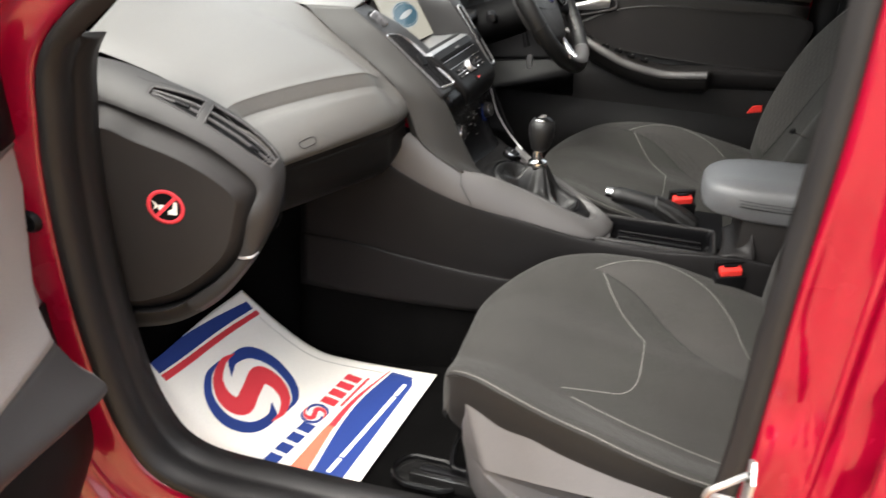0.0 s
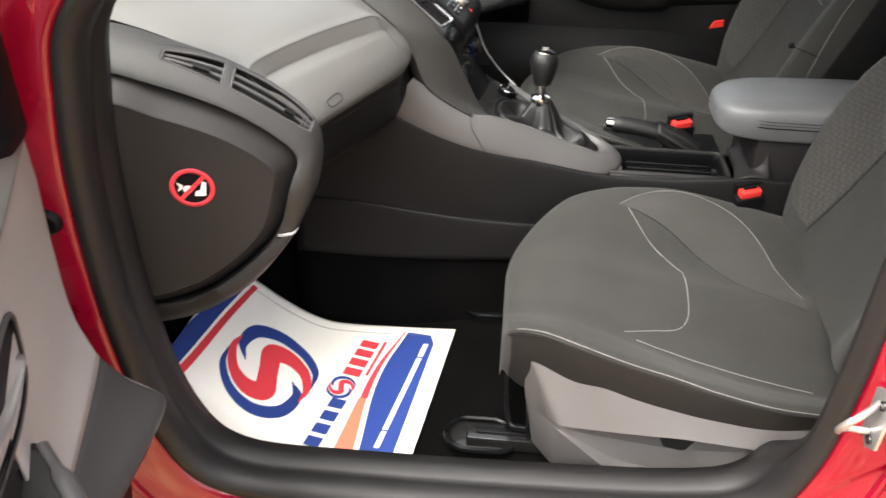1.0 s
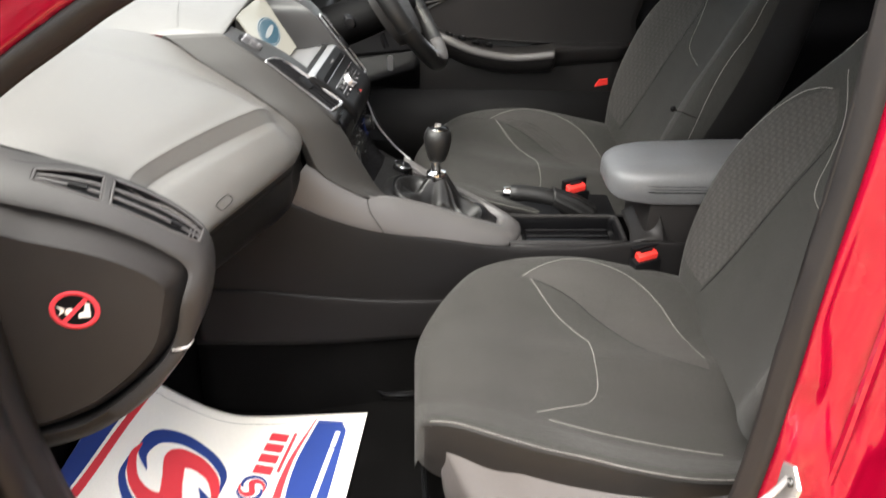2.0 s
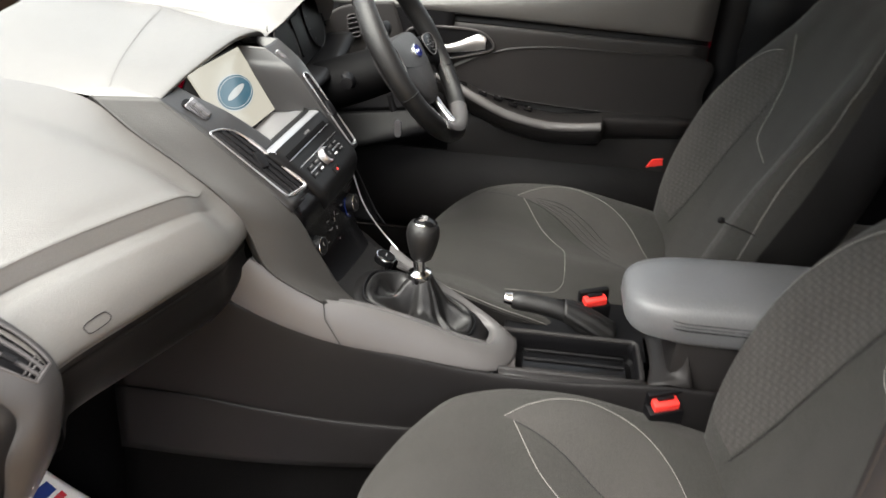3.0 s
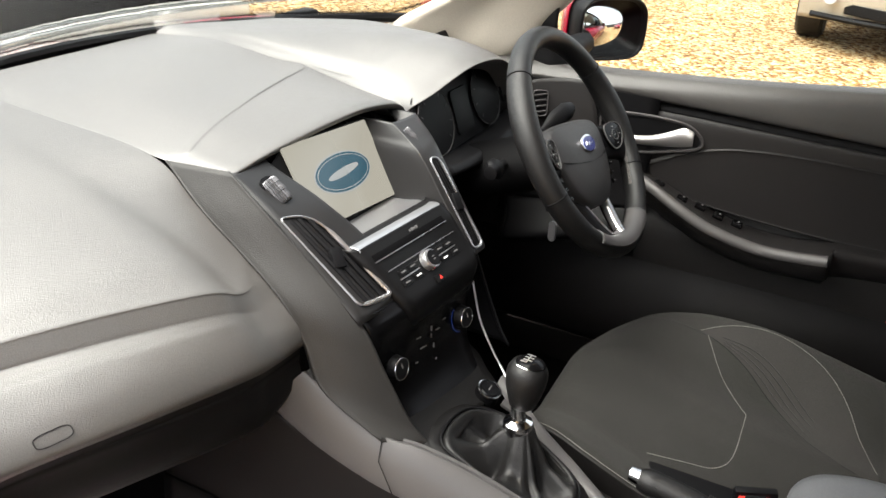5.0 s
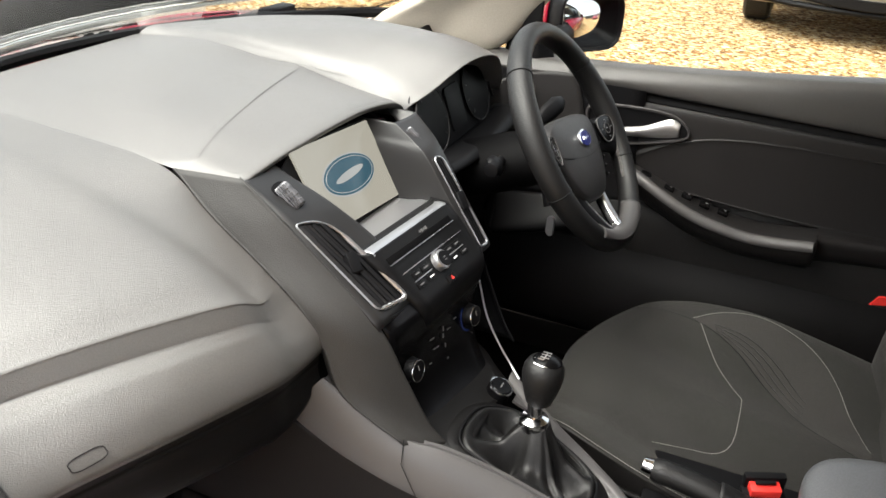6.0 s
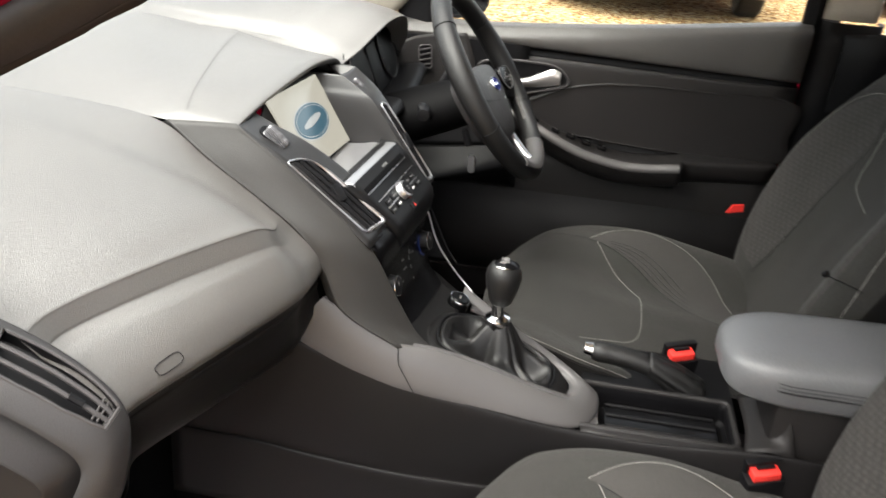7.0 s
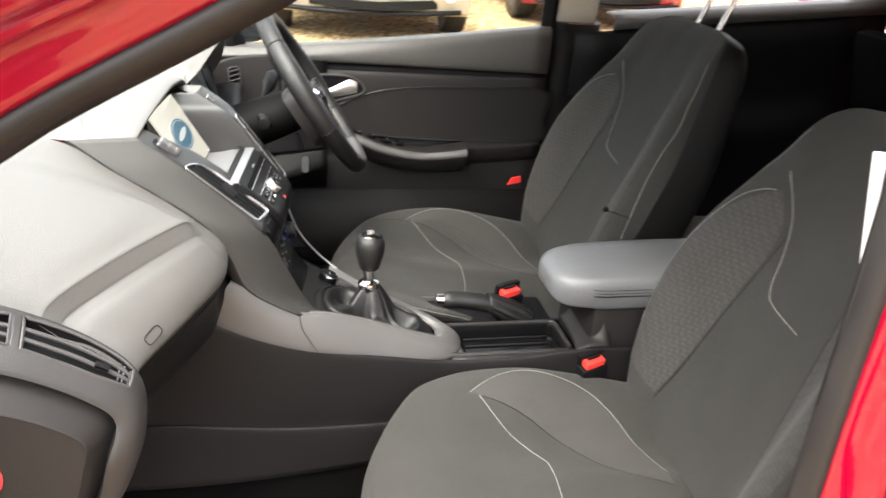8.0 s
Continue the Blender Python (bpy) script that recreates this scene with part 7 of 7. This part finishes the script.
part("rear_door_panel", loft([[V(-x, y, z) for x, z in ((0.70, 1.085), (0.665, 1.080), (0.655, 0.99), (0.67, 0.85), (0.65, 0.75), (0.67, 0.6), (0.66, 0.36))] for y in (-0.36, -0.7, -1.1)], 24, 8), BLACK, body, thick=0.005)
part("rear_bench", block((1.25, 0.5, 0.2), (0, -0.95, 0.45), bevel=0.05, seg=4), CLOTH, body, "dark rear bench")
part("near_pillar", loft([[V(x + 0.10 * max(0, z - 1.0) ** 1.2, y0 + dy, z) for x, dy in ((-0.738, 0.0), (-0.70, -0.05), (-0.67, -0.12), (-0.68, -0.20))] for z, y0 in ((0.40, -0.205), (0.6, -0.215), (1.0, -0.218), (1.39, -0.21))], 14, 16), BLACK, body, thick=0.004)
# ---------------------------------------------------------------- the yard
SILVERPAINT = mat("silver_paint", (0.30, 0.27, 0.22), 0.45, metal=0.15, grain=0.05, scale=1500, var=0.03, coat=0.3)
WHITEPAINT = mat("white_paint", (0.74, 0.72, 0.66), 0.3, var=0.03, coat=0.8)
LAMPGLASS = mat("lamp_glass", (0.6, 0.62, 0.65), 0.08, metal=0.4, var=0.1)
PLATE = mat("number_plate", (0.8, 0.8, 0.78), 0.4, var=0.05)
DARKGLASS = mat("dark_glass", (0.02, 0.025, 0.03), 0.05, coat=0.5)


def parked(paint, label, m, slot=True):
    """A parked hatchback: built nose along +x, wheels on the ground."""
    c = thing("parked_car", label, "car", group="parked cars")
    def P(nm, bm, material, lab="", thick=0.0, parent=None):
        bm.transform(m)
        return part(nm, bm, material, parent or c, lab, thick=thick)
    prof = [(2.05, 0.26), (2.10, 0.45), (2.06, 0.66), (1.90, 0.82), (1.25, 0.96), (0.95, 1.02), (0.30, 1.38), (-0.4, 1.46), (-1.3, 1.40), (-1.9, 1.02), (-2.1, 0.85), (-2.12, 0.5), (-2.05, 0.26)]
    def body_row(w, k, bow):
        return [V(x - bow * w * w * (1 if x > 1.6 else 0.4 if x > 0 else -0.3), w * 0.88 * (1 - (0.20 * max(0, z - 0.95) / 0.5)), z - k * 0.05 * w * w) for x, z in prof]
    P("shell", loft([body_row(w, 1, 0.34) for w in (-1, -0.92, -0.6, 0, 0.6, 0.92, 1)], 60, 24), paint, "painted body shell", 0.01)
    for s in (-1, 1):
        P("flank", loft([[V(x, s * y, z) for y, z in ((0.84, 0.26), (0.89, 0.5), (0.89, 0.75), (0.86, 0.93))] for x in (1.7, 1.2, 0.0, -1.2, -1.85)], 14, 16), paint, "", 0.01)
        P("side_glass", loft([[V(x, s * 0.85, 0.96), V(x2, s * 0.70, 1.36)] for x, x2 in ((0.9, 0.25), (0, -0.1), (-1.6, -1.2))], 6, 10), DARKGLASS, "dark side glass", 0.006)
        P("headlamp", loft([[V(1.90 + 0.10 * (1 - f), s * (0.50 + 0.30 * f), 0.66 + dz + 0.05 * f) for dz in (-0.05, 0, 0.05)] for f in (0, 0.5, 1)], 10, 10), LAMPGLASS, "clear headlamp", 0.05)
        P("fog_lamp", disc(0.045, 0.03, 20, frame_of(V(1.955, s * 0.66, 0.40), (0, 1, 0), (-0.2, 0, 1)), 0.008), LAMPGLASS, "round fog lamp")
        for x in (1.30, -1.30):
            w = P("wheel", lathe([(0.0, -0.10), (0.20, -0.10), (0.29, -0.105), (0.315, -0.08), (0.315, 0.08), (0.29, 0.105), (0.20, 0.09), (0.0, 0.06)], 32, frame_of(V(x, s * 0.80, 0.315), (1, 0, 0), (0, 0, s))), RUBBER, "black tyre")
            P("rim", disc(0.20, 0.012, 28, frame_of(V(x, s * 0.905, 0.315), (1, 0, 0), (0, 0, s)), 0.004), SILVER, "silver rim", parent=w)
    P("windscreen", loft([[V(0.95 - 0.1 * w * w, w * 0.80, 1.03), V(0.60, w * 0.75, 1.22), V(0.33 - 0.05 * w * w, w * 0.68, 1.375)] for w in (-1, -0.5, 0, 0.5, 1)], 8, 12), DARKGLASS, "dark windscreen", 0.01)
    P("lower_grille", loft([[V(2.095 - 0.30 * w * w * 0.49, w * 0.55, z + 0.02 * abs(w)) for z in (0.285, 0.31, 0.345, 0.36)] for w in (-1, -0.8, -0.4, 0, 0.4, 0.8, 1)], 8, 20), BLACK, "black lower grille", 0.02)
    P("splitter", tube(spline([V(2.06 - 0.3 * w * w * 0.7, w * 0.78, 0.262) for w in (-1, -0.6, -0.2, 0.2, 0.6, 1)], 30), 0.022, 8), BLACK, "")
    if slot:
        P("upper_grille", loft([[V(2.085 - 0.30 * w * w * 0.4, w * 0.60, z) for z in (0.60, 0.62, 0.66, 0.675)] for w in (-1, -0.5, 0, 0.5, 1)], 8, 20), BLACK, "dark slotted grille", 0.02)
        for k in range(9):
            P("grille_bar", block((0.012, 0.010, 0.07), (2.10 - 0.12 * ((k - 4) / 4) ** 2 * 0.55, -0.48 + 0.12 * k, 0.638), bevel=0.002), CHROME)
        P("badge", disc(0.05, 0.015, 24, frame_of(V(2.10, 0, 0.64), (0, 1, 0), (0, 0, 1)), 0.005), CHROME, "round chrome badge")
    n = P("number_plate", block((0.012, 0.52, 0.11), (2.12, 0, 0.47), bevel=0.003), PLATE, "white number plate")
    for k in range(7):
        P("plate_bar", block((0.004, 0.045, 0.07), (2.1275, -0.20 + 0.066 * k, 0.47), bevel=0), BLACK, "", parent=n)
    return c

parked(SILVERPAINT, "silver-beige hatchback parked on the gravel", pose(7.9, -0.62, 0, 0, 0, 178), False)
parked(REDPAINT, "red hatchback parked beside the silver one", pose(8.9, -3.2, 0, 0, 0, 178))
parked(REDPAINT, "red hatchback parked nose-on further back", pose(5.4, -6.0, 0, 0, 0, 124))
parked(WHITEPAINT, "cream-white car parked nose-on ahead", pose(2.28, 4.65, 0, 0, 0, -107.5))
# dark close-boarded fence beyond the yard, board by board
fence = thing("fence", "tall dark close-boarded fence at the yard's edge", "fence")
FENCE = mat("dark_boards", (0.02, 0.02, 0.022), 0.7, grain=0.3, scale=60, var=0.3)
fm = block((0.145, 0.025, 1.7), (0, 0, 0.85), bevel=0.004)
first = part("board", fm, FENCE, fence)
first.matrix_basis = pose(9.0, 3.0, 0, 0, 0, 90)
for k in range(60, 130):
    b = new("board", first.data)
    b.parent = fence
    b.matrix_basis = pose(12.0 - 0.15 * (k - 60), -11.0 + 0.02 * (k % 3), 0.01 * (k % 4))
for k in range(1, 60):
    b = new("board", first.data)
    b.parent = fence
    b.matrix_basis = pose(9.0 + 0.02 * (k % 3), 3.0 + 0.15 * k, 0.01 * (k % 4), 0, 0, 90)
